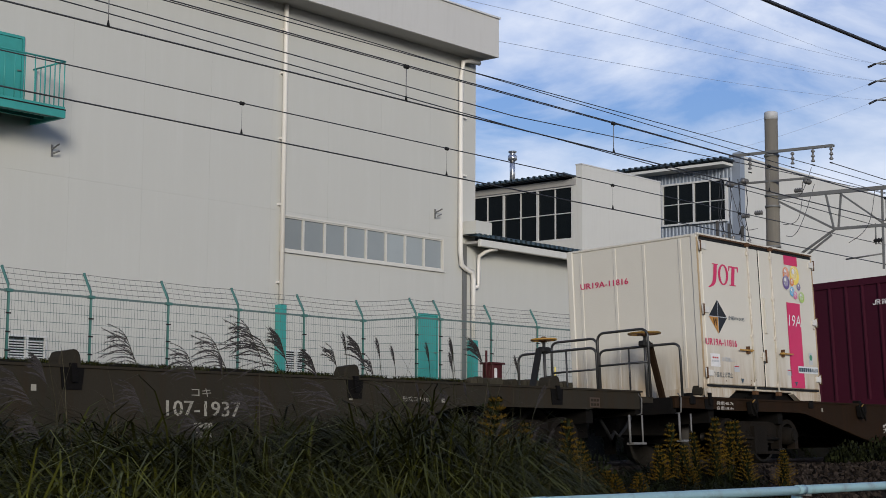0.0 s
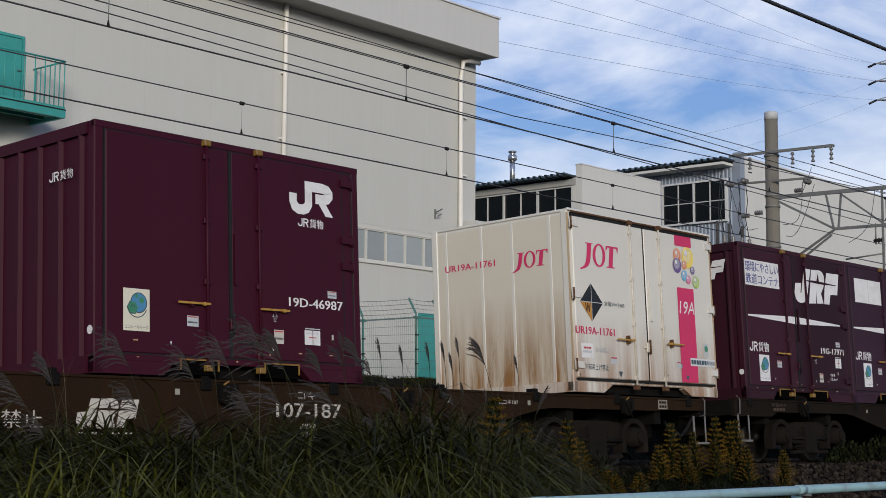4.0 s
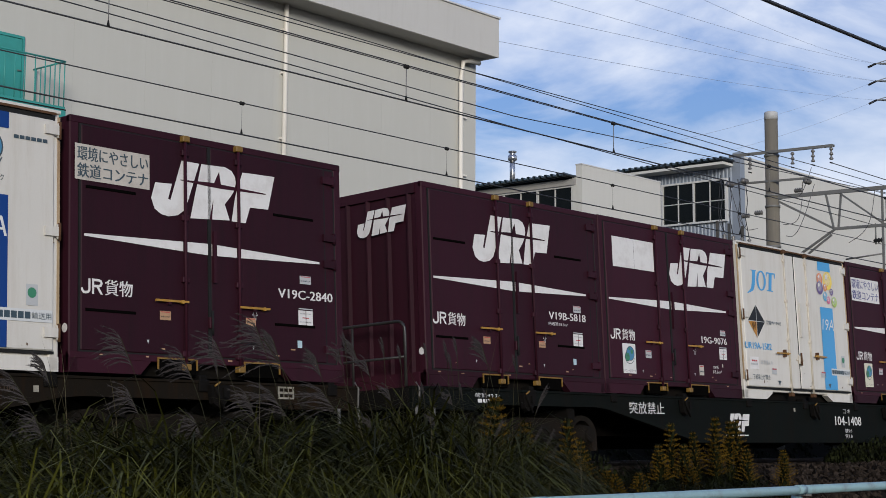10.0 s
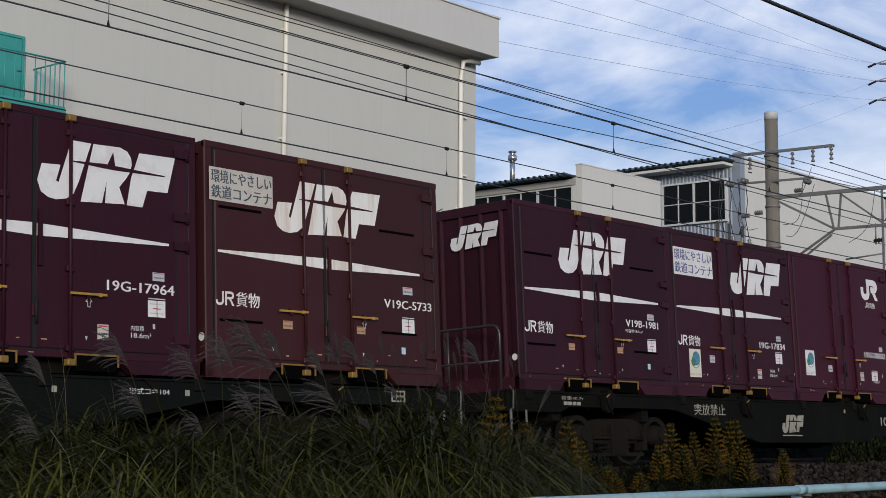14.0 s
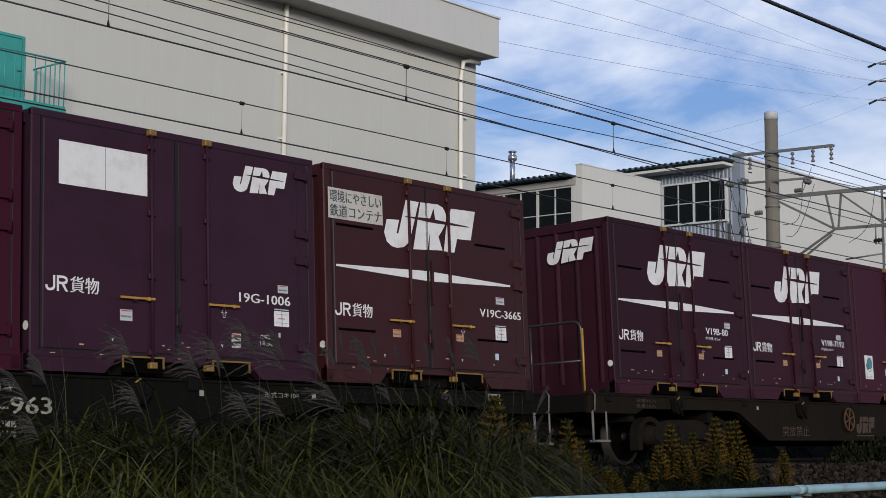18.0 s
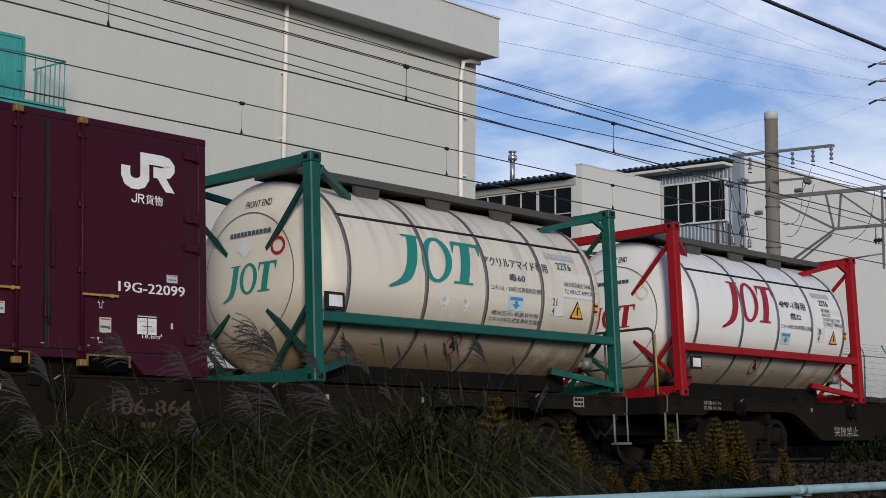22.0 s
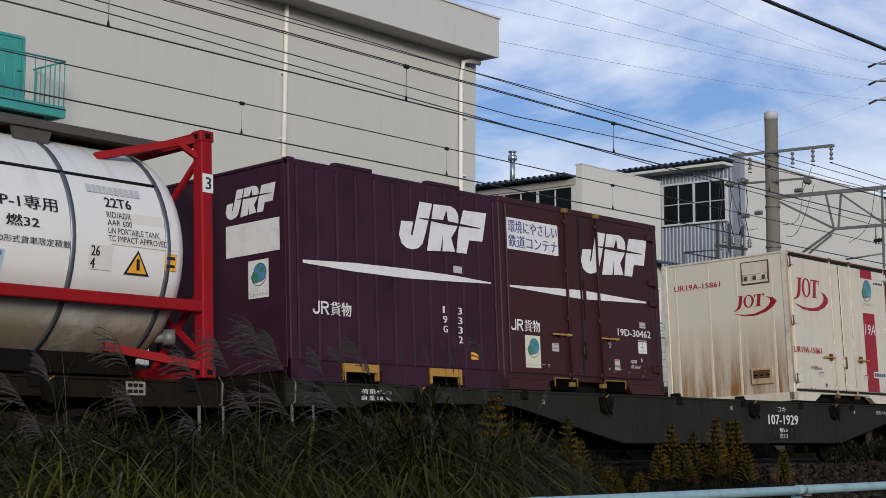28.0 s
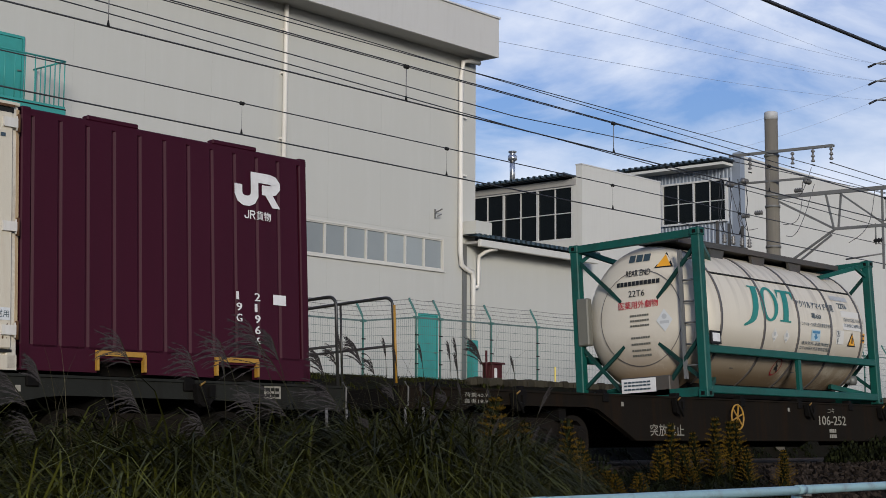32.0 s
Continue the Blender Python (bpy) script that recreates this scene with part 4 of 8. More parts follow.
def crest(parent, x, z, w, h, place, mat, ground, name="emblem"):
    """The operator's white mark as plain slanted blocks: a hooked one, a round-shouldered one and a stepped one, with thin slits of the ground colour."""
    at = lambda pts: [(x + w * a, z + h * b) for a, b in pts]
    hook = [(0.03, 0.54), (0.0, 0.26), (0.025, 0.08), (0.075, 0.0), (0.13, -0.02), (0.20, 0.02), (0.25, 0.12), (0.285, 0.33), (0.372, 1.0), (0.233, 1.0), (0.145, 0.27), (0.128, 0.29), (0.158, 0.56)]
    shoulder = [(0.298, 0.0), (0.615, 0.06), (0.575, 0.34), (0.625, 0.50), (0.655, 0.62), (0.668, 0.76), (0.662, 0.87), (0.635, 0.97), (0.58, 1.02), (0.388, 1.0)]
    flag = [(0.630, 0.05), (0.747, 0.05), (0.784, 0.35), (0.94, 0.365), (1.0, 1.0), (0.725, 0.98), (0.662, 0.52)]
    for o in (hook, shoulder, flag):
        marking(parent, name + "_block", [at(o)], place, mat, 0.004)
    slit = [(0.222, 0.645), (0.46, 0.615), (0.55, 0.61), (0.92, 0.635), (0.92, 0.655), (0.55, 0.69), (0.46, 0.695), (0.222, 0.66)]
    return marking(parent, name + "_slit", [at(slit), at([(0.485, 0.68), (0.545, 0.68), (0.530, 0.92)]), at([(0.448, 0.02), (0.470, 0.025), (0.482, 0.40)])], place, ground, 0.0062)


def stroke(bm, pts, w, place, lift=0.004):
    """A line of even width through (a, b) points, with mitred corners."""
    pts = [Vector(p) for p in pts]
    rows = []
    for i, c in enumerate(pts):
        d0 = (c - pts[i - 1]).normalized() if i else (pts[1] - c).normalized()
        d1 = (pts[i + 1] - c).normalized() if i < len(pts) - 1 else d0
        n0, n1 = Vector((-d0.y, d0.x)), Vector((-d1.y, d1.x))
        m = (n0 + n1).normalized()
        m = m * (w / 2 / max(m.dot(n0), 0.45))
        rows.append((c - m, c + m))
    for (a, b), (c, d) in zip(rows, rows[1:]):
        sheet(bm, [tuple(a), tuple(c), tuple(d), tuple(b)], place, lift)
    return bm


def rail_mark(parent, x, z, w, h, place, mat, heavy=0.165, name="emblem"):
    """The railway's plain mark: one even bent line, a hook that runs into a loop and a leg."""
    line = [(0.09, 0.60), (0.09, 0.34), (0.13, 0.19), (0.21, 0.12), (0.31, 0.12), (0.39, 0.18), (0.44, 0.32), (0.44, 0.88), (0.76, 0.88), (0.87, 0.84), (0.92, 0.74), (0.92, 0.66), (0.87, 0.56), (0.78, 0.52), (0.60, 0.52)]
    bm = B()
    stroke(bm, [(x + w * a, z + h * b) for a, b in line], heavy * w, place)
    sheet(bm, [(x + w * a, z + h * b) for a, b in ((0.60, 0.53), (0.78, 0.53), (1.0, 0.0), (0.83, 0.0))], place, 0.0046)
    return part(name + "_line", bm, mat, parent)


def operator_name(parent, x, z, h, place, mat):
    """The operator's name: its mark, then two written signs."""
    bm = B()
    w, at = 1.75 * h, lambda pts: [(x + 1.75 * h * a, z + h * b) for a, b in pts]
    stroke(bm, at([(0.05, 0.36), (0.06, 0.20), (0.12, 0.09), (0.22, 0.07), (0.32, 0.11), (0.38, 0.22), (0.385, 0.36), (0.385, 1.0)]), 0.095 * w, place)
    stroke(bm, at([(0.55, 0.0), (0.55, 0.93), (0.80, 0.93), (0.91, 0.87), (0.94, 0.74), (0.91, 0.60), (0.80, 0.53), (0.60, 0.53)]), 0.095 * w, place)
    sheet(bm, at([(0.68, 0.53), (0.80, 0.53), (1.0, 0.0), (0.885, 0.0)]), place, 0.0046)
    part("name_line", bm, mat, parent)
    lettering(parent, "貨", (x + 1.90 * h, z - 0.02 * h), (1.08 * h, 1.06 * h), place, mat, bold=0.03 * h)
    lettering(parent, "物", (x + 3.08 * h, z - 0.02 * h), (1.08 * h, 1.06 * h), place, mat, bold=0.03 * h)


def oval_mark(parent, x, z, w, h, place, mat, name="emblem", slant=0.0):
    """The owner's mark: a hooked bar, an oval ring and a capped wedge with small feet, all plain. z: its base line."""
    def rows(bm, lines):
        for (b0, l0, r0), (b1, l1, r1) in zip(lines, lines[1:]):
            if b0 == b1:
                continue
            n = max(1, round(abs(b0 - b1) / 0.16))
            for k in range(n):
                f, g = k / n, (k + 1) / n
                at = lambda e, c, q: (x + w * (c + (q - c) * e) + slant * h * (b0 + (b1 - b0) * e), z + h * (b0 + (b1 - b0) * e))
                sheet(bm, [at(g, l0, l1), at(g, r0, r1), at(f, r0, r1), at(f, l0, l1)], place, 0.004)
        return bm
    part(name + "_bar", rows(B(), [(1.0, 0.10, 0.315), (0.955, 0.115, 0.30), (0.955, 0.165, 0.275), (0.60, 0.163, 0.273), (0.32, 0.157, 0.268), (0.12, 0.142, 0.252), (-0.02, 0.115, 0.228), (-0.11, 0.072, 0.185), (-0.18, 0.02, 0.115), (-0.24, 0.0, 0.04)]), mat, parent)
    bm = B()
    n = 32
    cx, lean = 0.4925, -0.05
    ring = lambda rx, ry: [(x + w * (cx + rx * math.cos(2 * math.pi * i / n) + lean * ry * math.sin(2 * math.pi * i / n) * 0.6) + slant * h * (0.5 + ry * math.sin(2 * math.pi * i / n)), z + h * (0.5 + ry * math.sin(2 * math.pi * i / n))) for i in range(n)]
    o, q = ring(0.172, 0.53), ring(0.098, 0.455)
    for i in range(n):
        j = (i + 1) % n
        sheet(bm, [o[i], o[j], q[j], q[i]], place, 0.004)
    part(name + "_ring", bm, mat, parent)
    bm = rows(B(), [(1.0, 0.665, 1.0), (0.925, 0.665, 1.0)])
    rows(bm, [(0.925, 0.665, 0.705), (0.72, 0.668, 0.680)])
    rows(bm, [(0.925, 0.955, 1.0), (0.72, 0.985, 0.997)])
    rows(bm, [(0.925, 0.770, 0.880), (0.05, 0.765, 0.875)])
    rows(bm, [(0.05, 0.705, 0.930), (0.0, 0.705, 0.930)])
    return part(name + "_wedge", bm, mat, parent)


def bars(parent, x, z, w, h, place, mat, gaps=5, name="marking"):
    """Unreadable print: plain bars."""
    bm = B()
    for i in range(gaps):
        a = x + w * i / gaps
        sheet(bm, rect(a + 0.06 * w / gaps, z, a + 0.9 * w / gaps, z + h), place, 0.004)
    return part(name, bm, mat, parent)


def eco_label(parent, x, z, w, h, place, ground="mark_white"):
    """A printed label: a blue round and a green block in dark outlines over a pale boat-shaped arc, a line of print below."""
    lab = marking(parent, "label_sticker", [rect(x, z, x + w, z + h)], place, ground, 0.004)
    eco_round(lab, x + 0.52 * w, z + 0.60 * h, 0.40 * w, place, 0.006)
    lettering(lab, "エコレールマーク", (x + 0.06 * w, z + 0.05 * h), (0.88 * w, 0.09 * h), place, "slate", lift=0.006)
    return lab


def eco_round(lab, cx, cz, r, place, lift):
    """The round picture of a label: dark outlined shapes in blue and green."""
    marking(lab, "label_outline", [disc((cx + 0.16 * r, cz + 0.22 * r), 0.80 * r, 18), disc((cx - 0.42 * r, cz - 0.16 * r), 0.56 * r, 6)], place, "slate", lift)
    marking(lab, "label_round", [disc((cx + 0.16 * r, cz + 0.22 * r), 0.72 * r, 18)], place, "eco_blue", lift + 0.0014)
    marking(lab, "label_block", [disc((cx - 0.42 * r, cz - 0.16 * r), 0.48 * r, 6), disc((cx + 0.42 * r, cz + 0.42 * r), 0.26 * r, 7), disc((cx - 0.05 * r, cz + 0.72 * r), 0.18 * r, 6)], place, "eco_green", lift + 0.0026)
    bm = B()
    stroke(bm, [(cx + r * 0.95 * math.cos(a), cz + 0.05 * r + r * 0.95 * math.sin(a)) for a in (-0.35, -0.7, -1.05, -1.4, -1.75, -2.1, -2.45, -2.8)], 0.07 * r, place, lift)
    part("label_arc", bm, "slate", lab)
    marking(lab, "label_spot", [rect(cx - 0.60 * r, cz - 0.12 * r, cx - 0.48 * r, cz + 0.04 * r), rect(cx - 0.36 * r, cz - 0.12 * r, cx - 0.24 * r, cz + 0.04 * r)], place, "slate", lift + 0.0036)


def base_frame(base, mat, white):
    """Floor frame with forklift pockets, seen under the side."""
    bm = B()
    box(bm, 0.06, LEN - 0.06, -HALF + 0.16, HALF - 0.16, 0.0, 0.14)
    part("floor_frame", bm, "under", base)
    for sgn in (-1, 1):
        y = sgn * HALF
        y0, y1 = (y, y + 0.10) if sgn < 0 else (y - 0.10, y)
        if white:
            part("skirt", slab(B(), [(0.0, 0.0), (0.70, 0.0), (0.90, 0.10), (0.90, 0.135), (0.0, 0.135)], y0, y1), mat, base)
            part("skirt", slab(B(), [(LEN, 0.0), (2.98, 0.0), (2.78, 0.10), (2.78, 0.135), (LEN, 0.135)][::-1], y0, y1), mat, base)
        else:
            part("skirt", slab(B(), [(0.0, 0.0), (0.85, 0.0), (0.98, 0.13), (0.98, 0.16), (0.0, 0.16)], y0, y1), mat, base)
            part("skirt", slab(B(), [(LEN, 0.0), (2.90, 0.0), (2.75, 0.13), (2.75, 0.16), (LEN, 0.16)][::-1], y0, y1), mat, base)


def corners(base, mat):
    me = shared("corner_post", lambda: box(B(), 0, 0.11, -0.055, 0.055, 0.0, 2.49), mat, 0.012)
    for x in (0, LEN - 0.11):
        for y in (-HALF + 0.055, HALF - 0.055):
            put("corner_post", me, base, (x, y, 0))


def rod_set(base, mat, xs, guide):
    """Upright locking rods with guides and cam keepers on the near side."""
    rod = shared("locking_rod", lambda: tube(B(), (0, 0, 0.06), (0, 0, 2.46), 0.018, 8), mat)
    keep = shared("rod_guide", lambda: box(B(), -0.045, 0.045, -0.012, 0.04, -0.03, 0.03), mat, 0.006)
    cam_me = shared("cam_keeper", lambda: box(B(), -0.04, 0.05, -0.025, 0.05, -0.035, 0.03), "gold_dull" if guide == "gold" else guide, 0.008)
    cam_top = shared("cam_keeper", lambda: box(B(), -0.026, 0.026, -0.02, 0.05, -0.03, 0.02), "gold_dull" if guide == "gold" else "rust", 0.008)
    for x in xs:
        r = put("locking_rod", rod, base, (x, -HALF - 0.038, 0))
        for z in (0.22, 0.98, 1.62, 2.30):
            put("rod_guide", keep, r, (0, 0, z))
        put("cam_keeper", cam_me, r, (0, 0, 0.09))
        put("cam_keeper", cam_top, r, (0, 0, 2.45))


def handle_pair(base, y, mat="gold"):
    me = shared("door_handle", lambda: tube(bar(B(), (0, 0, 0), (0.42, 0, 0.004), 0.020, 0.022), (0.34, -0.02, 0), (0.34, 0.03, 0), 0.020), mat)
    put("door_handle", me, base, (0.99, y - 0.05, 0.745))
    put("door_handle", me, base, (2.70, y - 0.05, 0.745), (0, 180, 0))
    latch = shared("handle_latch", lambda: box(box(B(), -0.010, 0.010, -0.03, 0.03, -0.055, 0.065), -0.030, 0.030, -0.02, 0.02, 0.018, 0.034), "rust")
    for x in (1.27, 2.40):
        put("handle_latch", latch, base, (x, y - 0.03, 0.745))


BALLS = ((0.18, 0.80, 0.17, "ball_red"), (0.62, 0.78, 0.26, "ball_yellow"), (0.16, 0.52, 0.19, "ball_violet"), (0.46, 0.56, 0.11, "ball_red"),
         (0.80, 0.44, 0.10, "ball_violet"), (0.44, 0.26, 0.13, "ball_blue"), (0.60, 0.16, 0.11, "ball_pink"), (0.92, 0.12, 0.15, "ball_green"))


def white_container(u, number, stripe, emblem_mat, number_mat, variant="diamond", panel="balls", end_mark=True, label="", body="white_paint"):
    base = rides(thing("container", label, "freight container", "containers on the train"), u, 1.0)
    near, end = side_face(-HALF - 0.030), end_face(0.0)
    part("body", box(B(), 0.02, LEN - 0.02, -HALF + 0.03, HALF - 0.03, 0.12, 2.46), body, base, bevel=0.01)
    part("roof_panel", box(B(), 0.01, LEN - 0.01, -HALF + 0.01, HALF - 0.01, 2.46, 2.50), body, base, bevel=0.01)
    corners(base, "rod_white" if body == "aged_white" else body)
    base_frame(base, body, True)
    part("top_seal", box(B(), 0.06, LEN - 0.06, -HALF - 0.012, -HALF + 0.04, 2.400, 2.450), "seal", base)
    part("bottom_seal", box(B(), 0.06, LEN - 0.06, -HALF - 0.012, -HALF + 0.04, 0.160, 0.186), "seal", base)
    part("top_rail", box(B(), 0.0, LEN, -HALF - 0.03, -HALF + 0.03, 2.468, 2.505), body, base, bevel=0.008)
    for a, b in ((0.06, 1.42), (1.52, 2.17), (2.27, LEN - 0.06)):
        part("rail_rust", box(B(), a, b, -HALF - 0.034, -HALF - 0.028, 2.450, 2.474), "rust", base)
    for x in (0.012, LEN - 0.012):
        part("edge_rust", box(B(), x - 0.014, x + 0.014, -HALF - 0.006, -HALF + 0.010, 0.30, 2.44), "edge_stain", base)
    for n, a, b in (("door", 0.075, 1.807), ("door", 1.843, LEN - 0.075)):
        part(n, box(B(), a, b, -HALF - 0.028, -HALF + 0.04, 0.19, 2.40), body, base, bevel=0.012)
    part("centre_seal", box(B(), 1.807, 1.843, -HALF - 0.018, -HALF + 0.02, 0.19, 2.40), "seal", base)
    rod_set(base, "rod_white", (1.47, 2.22), "rust")
    hinge = shared("hinge", lambda: tube(box(B(), -0.02, 0.13, -0.02, 0.02, -0.045, 0.045), (-0.03, 0, -0.07), (-0.03, 0, 0.07), 0.022), "white_paint", 0.0)
    pin = shared("hinge_pin", lambda: tube(B(), (-0.032, -0.012, -0.085), (-0.032, -0.012, 0.085), 0.017, 6), "rust")
    for z in (0.36, 1.32, 2.30):
        for hx, tw in ((0.06, 0), (LEN - 0.06, 180)):
            put("hinge_pin", pin, put("hinge", hinge, base, (hx, -HALF - 0.035, z), (0, tw, 0)), (0, 0, 0))
    handle_pair(base, -HALF - 0.03)
    part("grip_bar", bar(B(), (1.93, -HALF - 0.045, 1.05), (1.93, -HALF - 0.045, 1.62), 0.06, 0.03), body, base)
    lt = part("door_latch", box(box(B(), 1.76, 1.89, -HALF - 0.055, -HALF - 0.03, 0.60, 0.74), 1.70, 1.95, -HALF - 0.05, -HALF - 0.03, 0.65, 0.68), "rod_white", base, bevel=0.006)
    part("latch_pin", tube(B(), (1.825, -HALF - 0.065, 0.57), (1.825, -HALF - 0.065, 0.78), 0.016, 6), "rust", lt)
    for x in (0.85, 2.55):
        part("inspection_label", sheet(B(), rect(x, 0.40, x + 0.16, 0.50), near, 0.004), "grey_print", base)
        part("label_stripe", sheet(B(), rect(x + 0.01, 0.475, x + 0.15, 0.492), near, 0.006), "red_ink", base)
    # stripe on the right door
    sx0, sx1 = 2.67, 3.13
    marking(base, "stripe", [rect(sx0, 0.20, sx1, 1.61), rect(sx0, 2.24, sx1, 2.395)], near, stripe)
    lettering(base, "19A", (2.70, 1.22), (0.42, 0.19), near, "mark_white", slant=0.18, lift=0.007)
    if panel == "balls":
        for i, (a, b, r, c) in enumerate(BALLS):
            marking(base, "coloured_ball", [disc((2.60 + a * 0.66, 1.66 + b * 0.54), r * 0.62, 18)], near, c, 0.0045 + 0.0008 * i)
            marking(base, "ball_shine", [disc((2.60 + a * 0.66 - r * 0.2, 1.66 + b * 0.54 + r * 0.24), r * 0.17, 8)], near, "mark_white", 0.0125)
            marking(base, "ball_gloss", [disc((2.60 + a * 0.66 - r * 0.10, 1.66 + b * 0.54 + r * 0.10), r * 0.44, 16)], near, "gloss_film", 0.0116)
    else:
        lab = lettering(base, "エコレールマーク", (2.70, 1.74), (0.38, 0.06), near, "slate")
        eco_round(lab, 2.88, 2.01, 0.20, near, 0.004)
        bars(base, 3.18, 2.16, 0.38, 0.035, near, "slate", 6)
    if panel != "eco_red":
        marking(base, "label_sticker", [rect(3.33, 0.60, 3.46, 0.80)], near, "grey_print")
        marking(base, "label_round", [disc((3.395, 0.72), 0.05, 10)], near, "eco_green", 0.006)
    marking(base, "tag_ground", [rect(2.93, 0.45, 3.62, 0.565)], near, "tag_pale", 0.0065)
    bars(base, 2.945, 0.475, 0.44, 0.065, near, "slate", 6, name="tag_print").location.y = -0.005
    lettering(base, "輸送用", (3.39, 0.475), (0.215, 0.065), near, "slate", lift=0.011)
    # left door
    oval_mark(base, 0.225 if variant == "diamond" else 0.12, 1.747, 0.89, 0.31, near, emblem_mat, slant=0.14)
    if variant == "diamond":
        d = [(0.45, 1.495), (0.72, 1.23), (0.45, 0.965), (0.18, 1.23)]
        marking(base, "diamond_sign", [[d[0], d[3], (0.45, 1.23), d[1]], [d[1], (0.45, 1.23), d[2]]], near, "black")
        marking(base, "diamond_quarter", [[d[3], d[2], (0.45, 1.23)]], near, "diamond_orange", 0.004)
        lettering(base, "W", (0.29, 1.085), (0.125, 0.13), near, "rust", bold=0.006, lift=0.007)
        bm = B()
        stroke(bm, [d[3], d[1]], 0.010, near, 0.006)
        stroke(bm, [d[0], d[2]], 0.010, near, 0.006)
        part("diamond_cross", bm, "grey_print", base)
        lettering(base, "全幅W=2485", (0.75, 1.20), (0.50, 0.07), near, "slate")
        lettering(base, number, (0.05, 0.785), (0.92 * len(number) / 11.0, 0.105), near, number_mat, bold=0.007)
        marking(base, "label_sticker", [rect(0.16, 0.46, 0.44, 0.66)], near, "mark_white", 0.004)
        bars(base, 0.19, 0.53, 0.22, 0.03, near, "grey_print", 5).location.y = -0.003
        bars(base, 0.21, 0.585, 0.18, 0.025, near, "red_ink", 3).location.y = -0.003
        lettering(base, "総重量6.7t", (0.50, 0.55), (0.40, 0.065), near, "grey_print")
        lettering(base, "下部吊上げ禁止", (0.23, 0.30), (0.56, 0.085), near, "slate")
    else:
        outer = [(0.16, 1.605), (0.40, 1.535), (0.68, 1.512), (0.95, 1.53), (1.19, 1.60), (1.33, 1.69), (1.345, 1.76), (1.26, 1.83), (1.065, 1.875)]
        inner = [(0.16, 1.612), (0.42, 1.565), (0.70, 1.560), (0.95, 1.595), (1.11, 1.665), (1.185, 1.735), (1.19, 1.79), (1.16, 1.83), (1.065, 1.88)]
        bm = B()
        for k in range(8):
            sheet(bm, [outer[k], outer[k + 1], inner[k + 1], inner[k]], near, 0.006)
        part("swoosh", bm, "crimson", base)
        lettering(base, number, (0.02, 0.795), (0.96, 0.10), near, number_mat, bold=0.007)
        bm = B()
        stroke(bm, [(0.118, 0.474), (0.404, 0.474), (0.404, 0.632), (0.118, 0.632), (0.118, 0.474)], 0.007, near)
        part("label_frame", bm, "grey_print", base)
        lettering(base, "総重量6.8t", (0.56, 0.52), (0.40, 0.065), near, "slate")
    marking(base, "warning_triangle", [[(1.03, 0.30), (1.08, 0.22), (1.13, 0.30)], [(2.78, 0.30), (2.83, 0.22), (2.88, 0.30)]], near, "slate", 0.0075)
    # end face: panel with ribs
    rib = shared("end_rib", lambda: box(B(), -0.008, 0.02, -0.025, 0.025, 0.14, 2.44), body, 0.004)
    for y in (-0.91, -0.25, 0.30, 0.96):
        put("end_rib", rib, base, (0.016, y, 0))
    part("end_sill", box(B(), 0.0, 0.05, -HALF + 0.1, HALF - 0.1, 0.0, 0.14), body, base)
    if body == "stained_white":
        rust_end(base)
    # scuffs and rust spots at the hinges and along the sill
    spot = random.Random(int(u * 10))
    marks = []
    for _ in range(26):
        cx, cz = spot.choice(((0.09, 0.30), (0.09, 2.28), (LEN - 0.09, 1.26), (LEN - 0.09, 0.32), (1.47, 0.24), (2.22, 0.24), (0.6, 0.22), (3.3, 0.22), (1.85, 0.50)))
        cx, cz, r = cx + spot.gauss(0, 0.06), cz + spot.gauss(0, 0.06), spot.uniform(0.004, 0.014)
        if 0.08 < cx < LEN - 0.08 and 0.20 < cz < 2.39 and abs(cx - 1.825) > 0.03:
            marks.append([(cx + r * math.cos(a) * spot.uniform(0.6, 1.3), cz + r * math.sin(a) * spot.uniform(0.8, 2.2)) for a in (0, 1.2, 2.4, 3.6, 4.8)])
    tagged(marking(base, "rust_spot", marks, near, "rust", 0.003), kind="stuff")
    if end_mark:
        lettering(base, number, (-0.98, 1.85 if variant == "diamond" else 2.02), (0.92, 0.095), end_face(0.011), number_mat, bold=0.007)
    if end_mark == "both":
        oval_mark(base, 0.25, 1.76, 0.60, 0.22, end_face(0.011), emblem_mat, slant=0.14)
    if variant == "swoosh":
        hatch = part("hatch", box(B(), -0.012, 0.03, -0.89, -0.37, 1.99, 2.38), "rust", base, bevel=0.006)
        part("hatch_panel", box(B(), -0.018, 0.0, -0.87, -0.39, 2.16, 2.36), body, hatch)
        part("hatch_louvre", box(B(), -0.018, 0.0, -0.87, -0.39, 2.01, 2.05), body, hatch)
        part("hatch_recess", box(B(), -0.016, 0.0, -0.86, -0.40, 2.055, 2.155), "rod_white", hatch)
        for y in (-0.80, -0.63, -0.46):
            part("hatch_catch", box(B(), -0.035, 0.0, y - 0.025, y + 0.025, 2.06, 2.13), "rust", hatch)
        dp = part("drain_plate", box(B(), -0.03, 0.03, -0.855, -0.45, 0.30, 0.575), "edge_stain", base, bevel=0.01)
        part("drain_flap", box(B(), -0.045, -0.03, -0.81, -0.50, 0.40, 0.535), "rust", dp, bevel=0.01)
        for y in (-0.77, -0.66, -0.55):
            part("drain_slot", box(B(), -0.052, -0.045, y - 0.03, y + 0.03, 0.44, 0.46), "pocket", dp)
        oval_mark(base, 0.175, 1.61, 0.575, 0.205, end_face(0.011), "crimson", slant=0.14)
        low = [(0.19, 1.515), (0.38, 1.465), (0.58, 1.455), (0.78, 1.50), (0.93, 1.58), (1.0, 1.67), (0.93, 1.735), (0.80, 1.765)]
